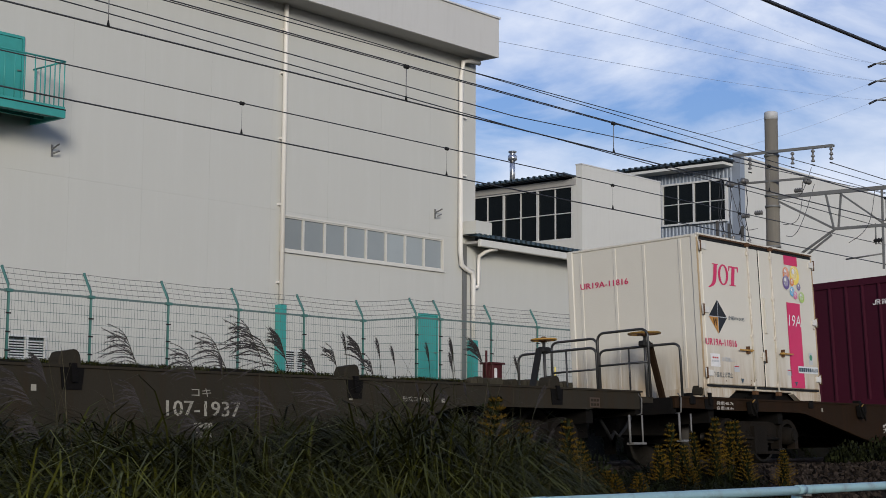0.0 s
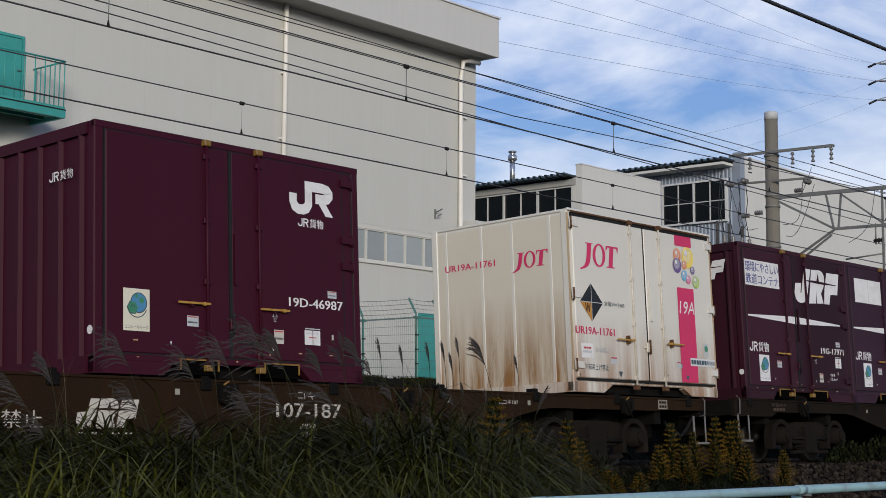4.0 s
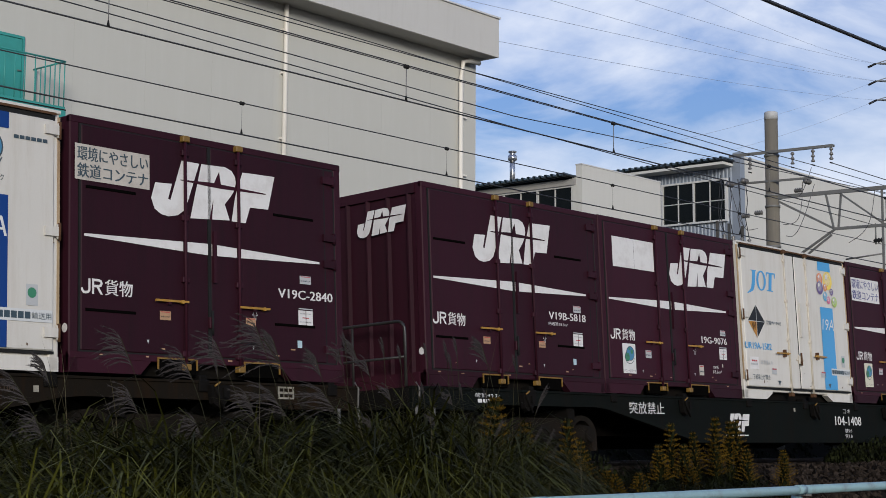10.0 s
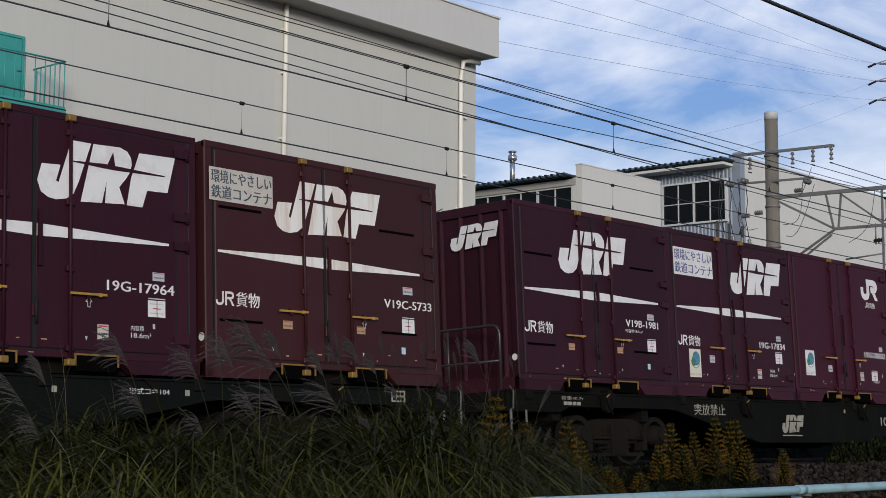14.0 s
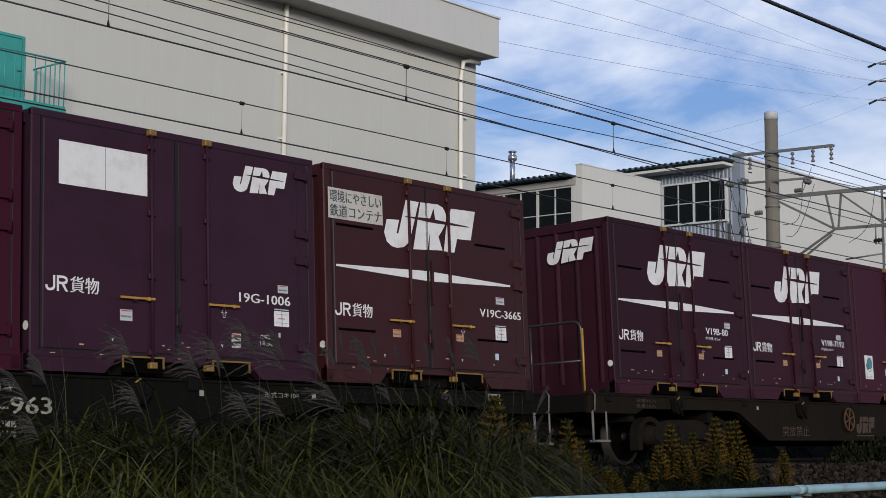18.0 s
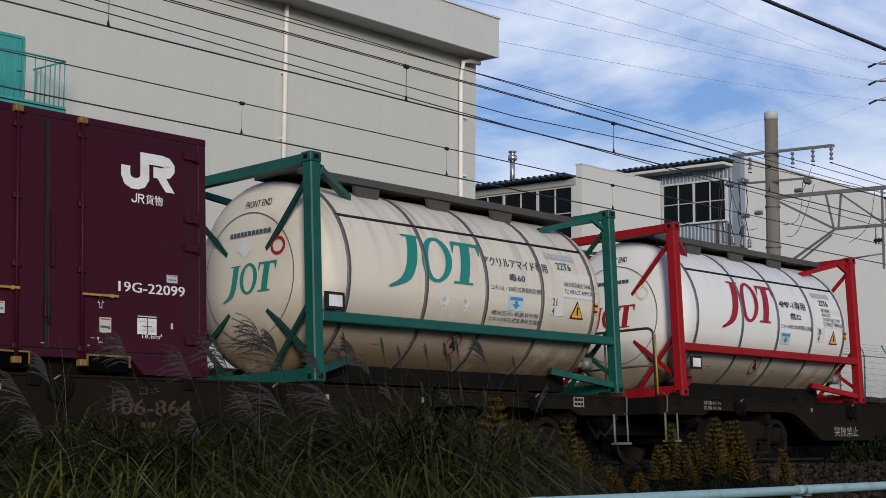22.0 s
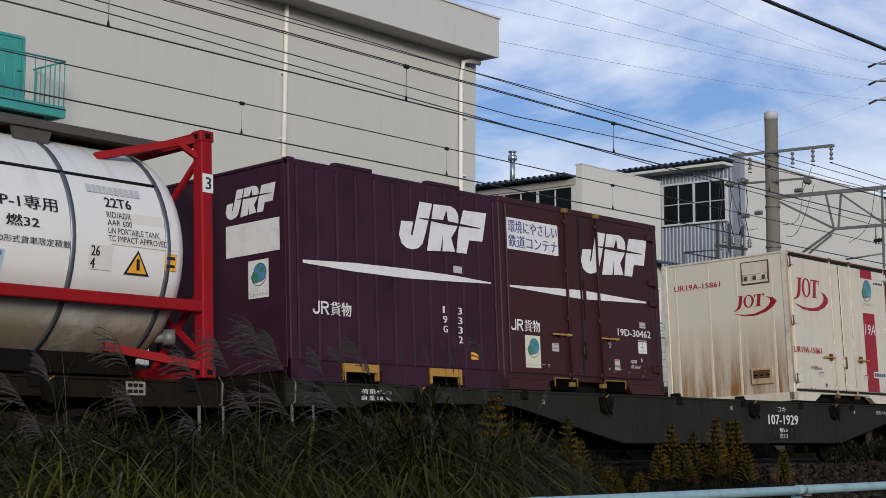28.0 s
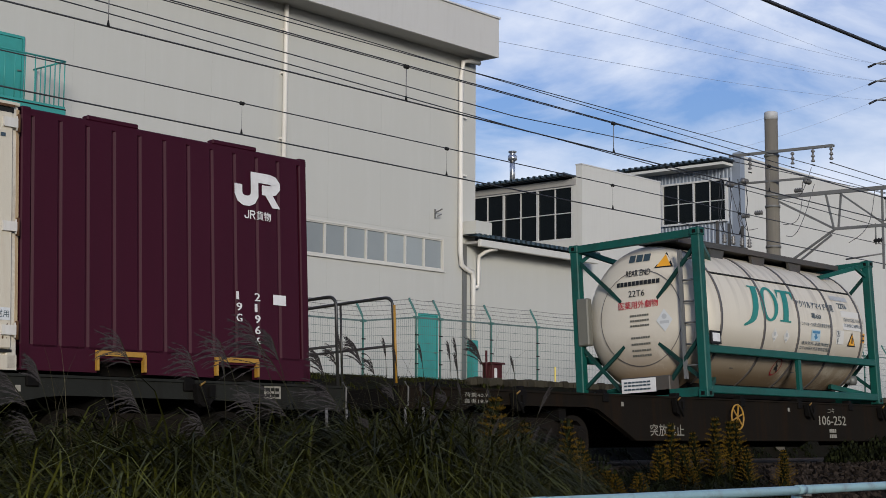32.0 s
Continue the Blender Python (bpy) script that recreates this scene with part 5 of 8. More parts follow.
        top = [(0.19, 1.520), (0.39, 1.490), (0.58, 1.495), (0.74, 1.545), (0.84, 1.61), (0.88, 1.67), (0.87, 1.72), (0.80, 1.770)]
        bm = B()
        for k in range(7):
            sheet(bm, [low[k], low[k + 1], top[k + 1], top[k]], end_face(0.012), 0.004)
        part("swoosh", bm, "crimson", base)
        rust_end(base)
    return base


def rust_end(base):
    """Rust that runs up the end sheet from its sill."""
    part("end_sheet", box(B(), 0.012, 0.022, -HALF + 0.11, HALF - 0.11, 0.14, 2.42), "rusty_white", base)


def end_wall_ribs(base, mat):
    rib = shared("end_rib", lambda: slab(B(), [(-0.034, 0.0), (-0.012, -0.042), (0.012, -0.042), (0.034, 0.0)], 0.16, 2.40), mat)
    for i in range(7):
        y = -1.005 + i * 0.345
        ob = put("end_rib", rib, base, (0.02, y, 0))
        # outline lies in (x, z): turn it upright on the end face
        ob.matrix_basis = Matrix(((0, 0, 1, 0.02), (1, 0, 0, y), (0, 1, 0, 0), (0, 0, 0, 1)))


def wine_container(u, number, mat="purple", sign="slogan", mark="big_right", slits=False, stripe=True, eco=True, label="", swatch="mark_white",
                   end_mark="crest", name_bar="left", capacity=True):
    base = rides(thing("container", label, "freight container", "containers on the train"), u, 1.0)
    near, end = side_face(-HALF - 0.012), end_face(0.03)
    part("body", box(B(), 0.02, LEN - 0.02, -HALF + 0.04, HALF - 0.04, 0.15, 2.46), mat, base, bevel=0.01)
    part("roof_panel", box(B(), 0.01, LEN - 0.01, -HALF + 0.01, HALF - 0.01, 2.455, 2.495), mat, base, bevel=0.01)
    corners(base, mat)
    base_frame(base, mat, False)
    part("top_rail", box(B(), 0.0, LEN, -HALF - 0.004, -HALF + 0.06, 2.42, 2.495), mat, base, bevel=0.008)
    part("bottom_rail", box(B(), 0.0, LEN, -HALF - 0.004, -HALF + 0.06, 0.13, 0.20), mat, base, bevel=0.008)
    for a, b in ((0.13, 1.72), (1.76, LEN - 0.28)):
        part("door", box(B(), a, b, -HALF - 0.012, -HALF + 0.05, 0.21, 2.41), mat, base, bevel=0.01)
    part("centre_seal", box(B(), 1.72, 1.76, -HALF - 0.016, -HALF + 0.03, 0.21, 2.41), "seal", base)
    part("door_gasket", box(B(), 0.11, LEN - 0.12, -HALF - 0.002, -HALF + 0.05, 2.400, 2.421), "seal", base)
    part("door_gasket", box(B(), 0.111, 0.131, -HALF - 0.002, -HALF + 0.05, 0.21, 2.40), "seal", base)
    part("door_gasket", box(B(), LEN - 0.281, LEN - 0.262, -HALF - 0.002, -HALF + 0.05, 0.21, 2.40), "seal", base)
    part("door_gasket", box(B(), LEN - 0.128, LEN - 0.110, -HALF - 0.002, -HALF + 0.05, 0.21, 2.40), "seal", base)
    part("door_gasket", box(B(), 0.11, LEN - 0.12, -HALF - 0.002, -HALF + 0.05, 0.195, 0.212), "seal", base)
    part("grip_bar", bar(B(), (1.79, -HALF - 0.035, 0.98), (1.79, -HALF - 0.035, 1.52), 0.04, 0.03), mat, base)
    dl = part("door_latch", box(B(), 1.71, 1.775, -HALF - 0.045, -HALF - 0.01, 0.50, 0.62), mat, base, bevel=0.006)
    part("latch_pin", tube(B(), (1.74, -HALF - 0.055, 0.44), (1.74, -HALF - 0.055, 0.68), 0.014, 6), "seal", dl)
    part("hinge_post", box(B(), LEN - 0.27, LEN - 0.12, -HALF + 0.0, -HALF + 0.05, 0.2, 2.42), mat, base)
    rod_set(base, mat, (1.40, 2.13), "gold")
    hinge = shared("hinge", lambda: tube(box(B(), -0.02, 0.16, -0.02, 0.02, -0.04, 0.04), (0.16, 0, -0.06), (0.16, 0, 0.06), 0.022), mat)
    for z in (0.36, 1.32, 1.62, 2.28):
        put("hinge", hinge, base, (LEN - 0.30, -HALF - 0.02, z))
    me = shared("door_handle", lambda: bar(B(), (0, 0, 0), (0.36, 0, 0), 0.020, 0.026), "gold")
    put("door_handle", me, base, (1.00, -HALF - 0.055, 0.745))
    put("door_handle", me, base, (2.12, -HALF - 0.055, 0.745))
    latch = shared("handle_latch", lambda: box(B(), -0.018, 0.018, -0.02, 0.025, -0.035, 0.035), mat)
    for x in (1.18, 2.33):
        put("handle_latch", latch, base, (x, -HALF - 0.04, 0.745))
    pocket = shared("pocket_lip", lambda: bar(bar(bar(B(), (0, 0, 0.17), (0.52, 0, 0.17), 0.014, 0.016), (0.01, 0, 0.06), (0.01, 0, 0.17), 0.014, 0.014), (0.51, 0, 0.06), (0.51, 0, 0.17), 0.014, 0.014), "gold_dull")
    put("pocket_lip", pocket, base, (1.05, -HALF - 0.01, 0))
    put("pocket_lip", pocket, base, (2.20, -HALF - 0.01, 0))
    # Black blocks stand in for the shaded inside of the fork pockets.
    hollow = shared("fork_pocket", lambda: box(B(), 0.022, 0.498, -0.004, 0.05, 0.012, 0.160), "pocket", 0.006)
    put("fork_pocket", hollow, base, (1.05, -HALF - 0.006, 0))
    put("fork_pocket", hollow, base, (2.20, -HALF - 0.006, 0))
    if slits:
        for x, z in ((0.18, 1.80), (0.18, 0.60), (2.65, 1.80), (2.65, 0.60)):
            part("vent_slit", box(B(), x, x + 0.60, -HALF - 0.02, -HALF, z - 0.014, z + 0.014), "pocket", base)
    # markings
    if stripe:
        for a, b, h0, h1 in ((0.16, 1.385, 0.012, 0.05), (1.415, 1.715, 0.052, 0.06), (1.765, 2.115, 0.06, 0.05), (2.145, 3.34, 0.05, 0.012)):
            marking(base, "wedge_stripe", [[(a, 1.325 - h0), (b, 1.325 - h1), (b, 1.325 + h1), (a, 1.325 + h0)]], near, swatch)
    vent = number.startswith("V19")
    if mark == "big_right":
        crest(base, 1.765, 1.645, 1.66, 0.59, near, swatch, mat)
    elif mark == "big_centre":
        crest(base, 0.975, 1.63, 1.70, 0.59, near, swatch, mat)
    elif mark == "big_mid":
        crest(base, 0.93, 1.605, 1.65, 0.605, near, swatch, mat)
    elif mark == "small_right":
        crest(base, 2.50, 2.00, 0.80, 0.29, near, swatch, mat)
    elif mark == "plain_right":
        rail_mark(base, 2.60, 1.865, 0.68, 0.36, near, "mark_white")
        operator_name(base, 2.73, 1.715, 0.094, near, "mark_white")
    if sign == "slogan":
        x0, x1, z0, z1 = (0.05, 0.955, 1.86, 2.215) if mark == "big_centre" else (0.14, 1.25, 1.81, 2.225)
        sg = marking(base, "sign_board", [rect(x0, z0, x1, z1)], near, "mark_grey" if slits else "mark_white")
        tone, hh = "slate" if slits else "ink", (z1 - z0) * 0.40
        lettering(sg, "環境にやさしい", (x0 + 0.025, z0 + (z1 - z0) * 0.54), (x1 - x0 - 0.05, hh), near, tone, lift=0.006, bold=0.006)
        lettering(sg, "鉄道コンテナ", (x0 + 0.025, z0 + (z1 - z0) * 0.07), (x1 - x0 - 0.05, hh), near, tone, lift=0.006, bold=0.006)
    elif sign == "blank":
        marking(base, "blank_board", [rect(0.30, 1.79, 0.84, 2.22), rect(0.845, 1.79, 1.36, 2.22)], near, "mark_white")
    if name_bar:
        operator_name(base, 0.155 if not vent else 0.125, 0.755, 0.147, near, swatch)
    if eco:
        ex, ez = (0.335, 0.425) if mark == "plain_right" else (0.435, 0.285)
        eco_label(base, ex, ez, 0.325, 0.42, near, eco if isinstance(eco, str) else "mark_white")
    nx, nz = (2.47, 0.95) if number.startswith("V19B") else (2.70, 0.895) if vent else (2.57, 0.81)
    lettering(base, number, (nx, nz), (0.83 * len(number) / 9.0, 0.10), near, swatch, bold=0.007)
    if vent:
        spots = [(3.03, 1.07, 0.17, 0.09, "grey_print"), (1.08, 0.555, 0.14, 0.09, "tan"), (2.23, 0.56, 0.14, 0.085, "tan"), (3.00, 0.61, 0.22, 0.165, "mark_white"), (2.98, 0.36, 0.07, 0.08, "label_blue")]
    elif mark == "plain_right":
        spots = [(3.17, 0.94, 0.14, 0.08, "grey_print"), (1.14, 0.51, 0.15, 0.11, "grey_print"), (2.345, 0.39, 0.14, 0.15, "mark_grey"), (2.80, 0.40, 0.24, 0.16, "mark_white"), (3.22, 0.47, 0.03, 0.06, "mark_grey")]
    else:
        spots = [(3.13, 0.945, 0.15, 0.085, "grey_print"), (1.02, 0.52, 0.15, 0.11, "grey_print"), (2.46, 0.32, 0.13, 0.15, "mark_grey"), (3.07, 0.58, 0.22, 0.165, "mark_white"), (3.13, 0.46, 0.03, 0.05, "mark_grey")]
    for x, z, w, h, c in spots:
        lb = marking(base, "label_sticker", [rect(x, z, x + w, z + h)], near, c)
        if w > 0.2:
            # four squares with a red line across
            marking(lb, "label_arc", [rect(x + 0.06, z + h * 0.48, x + w - 0.06, z + h * 0.54)], near, "red_ink", 0.006)
            bars(lb, x + 0.02, z + h * 0.20, w - 0.04, h * 0.06, near, "grey_print", 4)
            bars(lb, x + 0.02, z + h * 0.76, w - 0.04, h * 0.06, near, "grey_print", 4)
            marking(lb, "label_gap", [rect(x + w * 0.49, z, x + w * 0.53, z + h)], near, mat, 0.0072)
            marking(lb, "label_print", [rect(x + 0.005, z + h + 0.012, x + w, z + h + 0.024)], near, "grey_print", 0.005)
        elif w > 0.1:
            marking(lb, "label_heading", [rect(x + 0.012, z + h * 0.84, x + w - 0.012, z + h * 0.93)], near, "red_ink", 0.006)
            bars(lb, x + 0.012, z + h * 0.30, w - 0.024, h * 0.16, near, "slate", 5)
    ax, az = 2.36, 0.63
    bm = B()
    stroke(bm, [(ax - 0.014, az), (ax - 0.014, az + 0.05), (ax - 0.035, az + 0.05), (ax, az + 0.10), (ax + 0.035, az + 0.05), (ax + 0.014, az + 0.05), (ax + 0.014, az), (ax - 0.014, az)], 0.007, near)
    part("arrow_marking", bm, "grey_print", base)
    if number.startswith("V19B"):
        lettering(base, "内容積18.5m³", (2.46, 0.865), (0.43, 0.05), near, swatch)
    elif capacity and not vent:
        lettering(base, "内容積", (2.86, 0.43), (0.16, 0.05), near, swatch)
        lettering(base, "18.6m³", (2.86, 0.36), (0.25, 0.05), near, swatch)
    # chips in the paint along the lower rail
    chip = random.Random(int(u * 100))
    marks = []
    for _ in range(9):
        cx, cz, cw = chip.uniform(0.15, 3.3), chip.choice((0.165, 0.17, 0.255, 0.29, 0.33)), chip.uniform(0.02, 0.07)
        marks.append(rect(cx, cz, cx + cw, cz + chip.uniform(0.006, 0.016)))
    tagged(marking(base, "paint_scuff", marks, near, "tan", 0.003), kind="stuff")
    for x in (0.93, 2.33):
        marking(base, "lift_mark", [[(x - 0.016, 0.345), (x, 0.305), (x + 0.016, 0.345)]], near, "grey_print")
    end_wall_ribs(base, mat)
    part("end_rail", box(B(), -0.02, 0.04, -HALF + 0.1, HALF - 0.1, 2.36, 2.48), mat, base)
    part("end_sill", box(B(), -0.02, 0.04, -HALF + 0.1, HALF - 0.1, 0.0, 0.17), mat, base)
    if end_mark == "crest":
        crest(base, 0.16, 1.91, 0.84, 0.32, end_face(-0.026), swatch, mat)
    elif end_mark == "number":
        for i, ch in enumerate("19D-46987"):
            lettering(base, ch, (-0.87, 2.08 - i * 0.118), (None, 0.09 if ch != "-" else 0.02), end_face(-0.03), "mark_white", bold=0.01)
        operator_name(base, 0.53, 1.95, 0.095, end_face(-0.03), "mark_white")
    marking(base, "end_badge", [disc((1.16, 0.42), 0.045, 12)], end_face(0.002), "mark_white")
    return base


def ribbed_container(u, mat, mark, digits, label, stripe, end_plate):
    base = rides(thing("container", label, "freight container", "containers on the train"), u, 1.0)
    near = side_face(-HALF - 0.006)
    part("body", box(B(), 0.03, LEN - 0.03, -HALF + 0.06, HALF - 0.06, 0.12, 2.45), mat, base)
    part("roof_panel", box(B(), 0.01, LEN - 0.01, -HALF + 0.02, HALF - 0.02, 2.44, 2.48), mat, base, bevel=0.01)
    corners(base, mat)
    part("top_rail", box(B(), 0.0, LEN, -HALF + 0.0, -HALF + 0.08, 2.40, 2.47), mat, base, bevel=0.008)
    for x in (0.75, 2.35):
        part("roof_bow", box(B(), x, x + 0.62, -HALF + 0.0, -HALF + 0.1, 2.47, 2.52), mat, base, bevel=0.01)
    part("bottom_rail", box(B(), 0.0, LEN, -HALF + 0.0, -HALF + 0.08, 0.14, 0.24), mat, base)
    for a, b in ((0.0, 0.86), (1.46, 2.33), (2.93, LEN)):
        part("bottom_sill", slab(B(), [(a, 0.0), (b, 0.0), (b, 0.14), (a, 0.14)], -HALF, -HALF + 0.08), mat, base)
    part("floor_frame", box(B(), 0.06, LEN - 0.06, -HALF + 0.3, HALF - 0.1, 0.0, 0.13), "under", base)
    # folded side sheet: flats and shallow hollows
    bm = B()
    row = []
    n, dip = 11, 0.011 if stripe else 0.018
    p = (LEN - 0.24) / n
    for i in range(n):
        a = 0.12 + i * p
        row += [(a, dip), (a + 0.022, 0.0), (a + p - 0.034, 0.0), (a + p - 0.012, dip)]
    row.append((LEN - 0.12, 0.035))
    lo = [bm.verts.new((x, -HALF + d, 0.22)) for x, d in row]
    hi = [bm.verts.new((x, -HALF + d, 2.41)) for x, d in row]
    for i in range(len(row) - 1):
        bm.faces.new((lo[i], lo[i + 1], hi[i + 1], hi[i]))
    part("side_sheet", bm, mat, base)
    pocket = shared("pocket_frame", lambda: bar(bar(bar(B(), (0, 0, 0.19), (0.60, 0, 0.19), 0.03, 0.05), (0.015, 0, 0.02), (0.015, 0, 0.19), 0.03, 0.05), (0.585, 0, 0.02), (0.585, 0, 0.19), 0.03, 0.05), "gold")
    plate = shared("pocket_plate", lambda: box(box(box(B(), 0.0, 0.58, -0.02, 0.03, 0.12, 0.215), 0.0, 0.03, -0.02, 0.03, 0.03, 0.12), 0.55, 0.58, -0.02, 0.03, 0.03, 0.12), "gold")
    for x in ((0.79, 2.275) if stripe else (0.84, 2.34)):
        put("pocket_plate" if stripe else "pocket_frame", plate if stripe else pocket, base, (x, -HALF - 0.005, 0))
    if stripe:
        crest(base, 1.79, 1.64, 1.67, 0.59, near, "mark_white", mat)
        marking(base, "wedge_stripe", [[(0.19, 1.305), (1.0, 1.275), (1.9, 1.27), (2.8, 1.30), (3.51, 1.33), (3.51, 1.345), (2.8, 1.375), (1.9, 1.385), (1.0, 1.375), (0.19, 1.34)]], near, "mark_white")
        operator_name(base, 0.33, 0.75, 0.147, near, "mark_white")
        marking(base, "label_sticker", [rect(2.77, 1.41, 2.935, 1.495)], near, "grey_print", 0.007)
        marking(base, "label_sticker", [rect(3.06, 0.35, 3.20, 0.44)], near, "orange")
    else:
        rail_mark(base, 2.63, 1.87, 0.665, 0.355, near, "mark_white")
        operator_name(base, 2.77, 1.72, 0.092, near, "mark_white")
        marking(base, "label_sticker", [rect(3.17, 0.81, 3.36, 0.92)], near, "mark_white")
    for j, word in enumerate(digits):
        x = (2.545, 2.83)[j] if stripe else (2.64, 2.90)[j]
        top = 0.98 if stripe else 0.92
        for i, ch in enumerate(word):
            lettering(base, ch, (x, top - 0.085 - i * 0.118), (0.075 if ch != "1" else 0.03, 0.085), near, "mark_white", bold=0.008)
    if end_plate:
        # flat end sheet with two shallow edge posts
        for y in (-1.12, 1.12):
            part("end_post", box(B(), -0.004, 0.04, y - 0.05, y + 0.05, 0.14, 2.42), mat, base, bevel=0.008)
        crest(base, 0.16, 1.91, 0.84, 0.325, end_face(0.024), "mark_white", mat)
        marking(base, "blank_board", [rect(0.16, 1.46, 1.165, 1.83)], end_face(0.024), "mark_white")
        eco_label(base, 0.53, 0.955, 0.335, 0.43, end_face(0.024))
    else:
        end_wall_ribs(base, mat)
    return base


def tank_container(u, frame, shell, mark, words, label, band, front=True, plate_low=False):
    base = rides(thing("tank_container", label, "tank container", "tank containers on the train"), u, 1.0)
    L, W, H = 6.04, 2.438, 2.605
    R, CZ = 1.18, 1.315
    w = W / 2
    post = shared("corner_post", lambda: box(B(), -0.075, 0.075, -0.075, 0.075, 0.0, H), frame, 0.015)
    cast = shared("corner_casting", lambda: box(B(), -0.09, 0.09, -0.085, 0.085, -0.06, 0.06), frame, 0.012)
    # Dark blocks through each casting, coloured like the shade in its holes.
    hole = shared("casting_hole", lambda: box(box(B(), -0.035, 0.035, -0.088, 0.088, -0.028, 0.028), -0.093, 0.093, -0.03, 0.03, -0.028, 0.028), "under")
    for x in (0.08, L - 0.08):
        for y in (-w + 0.075, w - 0.075):
            put("corner_post", post, base, (x, y, 0))
            put("corner_casting", cast, base, (x, y, H - 0.06))
            put("corner_casting", cast, base, (x, y, 0.06))
            for z in (0.06, H - 0.06):
                put("casting_hole", hole, base, (x, y, z))
    for x, s in ((0.08, 1), (L - 0.08, -1)):
        part("end_beam", bar(B(), (x, -w + 0.1, H - 0.07), (x, w - 0.1, H - 0.07), 0.12, 0.12), frame, base)
        part("end_beam", bar(B(), (x, -w + 0.1, 0.09), (x, w - 0.1, 0.09), 0.12, 0.14), frame, base)
        for sy in (-1, 1):
            part("end_brace", bar(B(), (x, sy * (w - 0.1), H - 0.25), (x + 0.06 * s, sy * 0.30, 1.56), 0.045, 0.055), "brace_dark" if frame == "frame_green" else frame, base)
            part("end_brace", bar(B(), (x, sy * (w - 0.1), 0.95), (x + 0.05 * s, sy * 0.38, 0.15), 0.045, 0.055), "brace_dark" if frame == "frame_green" else frame, base)
            part("end_brace", bar(B(), (x + 0.02 * s, sy * (w - 0.1), 0.25), (x + 0.07 * s, sy * 0.28, 0.92), 0.045, 0.055), "brace_dark" if frame == "frame_green" else frame, base)
            part("top_brace", bar(B(), (x, sy * (w - 0.1), H - 0.07), (x + 1.05 * s, sy * 0.70, H - 0.34), 0.075, 0.075), frame, base)
            part("corner_brace", bar(B(), (x, sy * (w - 0.07), H - 0.32), (x + 0.28 * s, sy * (w - 0.18), H - 0.12), 0.055, 0.055), frame, base)
            part("foot_brace", bar(B(), (x, sy * (w - 0.07), 0.12), (x + 0.95 * s, sy * 0.72, 0.32), 0.085, 0.085), frame, base)
    for y in (-w + 0.05, w - 0.05):
        part("side_rail", box(B(), 0.15, L - 0.15, y - 0.045, y + 0.045, 0.68, 0.80), frame, base, bevel=0.012)
        if plate_low:
            part("side_rail", box(B(), 0.15, L - 0.15, y - 0.045, y + 0.045, 0.06, 0.18), frame, base, bevel=0.012)
            part("rail_post", box(B(), L / 2 - 0.05, L / 2 + 0.05, y - 0.03, y + 0.03, 0.18, 0.68), frame, base)
    # shell with dished ends
    dome = lambda r: 0.10 + 0.42 * (1 - (1 - min(r / R, 1.0) ** 2.5) ** 0.4)
    prof = [(r * R, dome(r * R)) for r in (0.02, 0.2, 0.35, 0.5, 0.62, 0.72, 0.80, 0.86, 0.91, 0.95, 0.98, 0.995, 1.0)]
    prof += [(r, L - x) for r, x in prof[::-1]]
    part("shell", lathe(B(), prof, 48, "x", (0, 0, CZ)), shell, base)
    for i in range(5):
        x = (0.62, 1.97, 3.13, 4.30, 5.46)[i]
        part("band", lathe(B(), [(R + 0.012, -0.027), (R + 0.014, 0.027)], 48, "x", (x, 0, CZ)), band, base)
    part("saddle", box(B(), 0.5, L - 0.5, -0.55, 0.55, 0.06, 0.30), "under", base)
    # walkway on top
    part("walkway", box(B(), 0.35, L - 0.20, -0.62, 0.10, H - 0.10, H - 0.06), "walkway", base)
    part("walkway_edge", box(B(), 0.35, L - 0.20, -0.64, -0.62, H - 0.13, H - 0.04), "walkway", base)
    for x in (1.4, 2.75, 4.05):
        part("walkway_bracket", slab(B(), [(x, H - 0.34), (x + 0.34, H - 0.34), (x + 0.42, H - 0.10), (x - 0.06, H - 0.10)], -0.60, -0.55), "walkway", base)
    part("grab_rail", tube(B(), (0.6, -0.98, CZ + 0.66), (L - 0.6, -0.98, CZ + 0.66), 0.018, 6), "seal", base)
    me = shared("rail_stay", lambda: tube(B(), (0, 0, 0), (0, 0.05, -0.06), 0.012, 5), "seal")
    for i in range(9):
        put("rail_stay", me, base, (0.8 + i * 0.55, -0.98, CZ + 0.66))
    part("manhole", lathe(B(), [(0.30, 0.0), (0.30, 0.14), (0.34, 0.15), (0.34, 0.20)], 20, "z", (L / 2 + 0.4, 0.25, CZ + R - 0.03)), "steel", base)
    part("step_plate", box(B(), 1.30, 1.42, -0.865, -0.76, 0.50, 0.535), "band_dark", base, bevel=0.008)
    part("step_plate", box(B(), 3.32, 3.44, -0.865, -0.76, 0.50, 0.535), "band_dark", base, bevel=0.008)
    part("outlet_valve", tube(tube(B(), (L - 0.5, -0.55, 0.45), (L - 0.18, -0.8, 0.45), 0.06), (L - 0.28, -0.72, 0.45), (L - 0.18, -0.8, 0.45), 0.09), "steel", base)
    px, pz = (0.295, 0.41) if frame == "frame_red" else (0.20, 0.82)
    part("plate_holder", box(B(), px, px + 0.30, -w + 0.0, -w + 0.03, pz, pz + 0.20), "seal", base)
    part("number_plate", box(B(), px + 0.045, px + 0.255, -w - 0.006, -w + 0.0, pz + 0.035, pz + 0.165), "mark_white", base)

    def skin(a, b, k):
        """Lay the point (along, height) on the shell's near side."""
        return (a + 0.09, -math.sqrt(max((R + 0.006 + k) ** 2 - (b - CZ) ** 2, 0.0)), b)

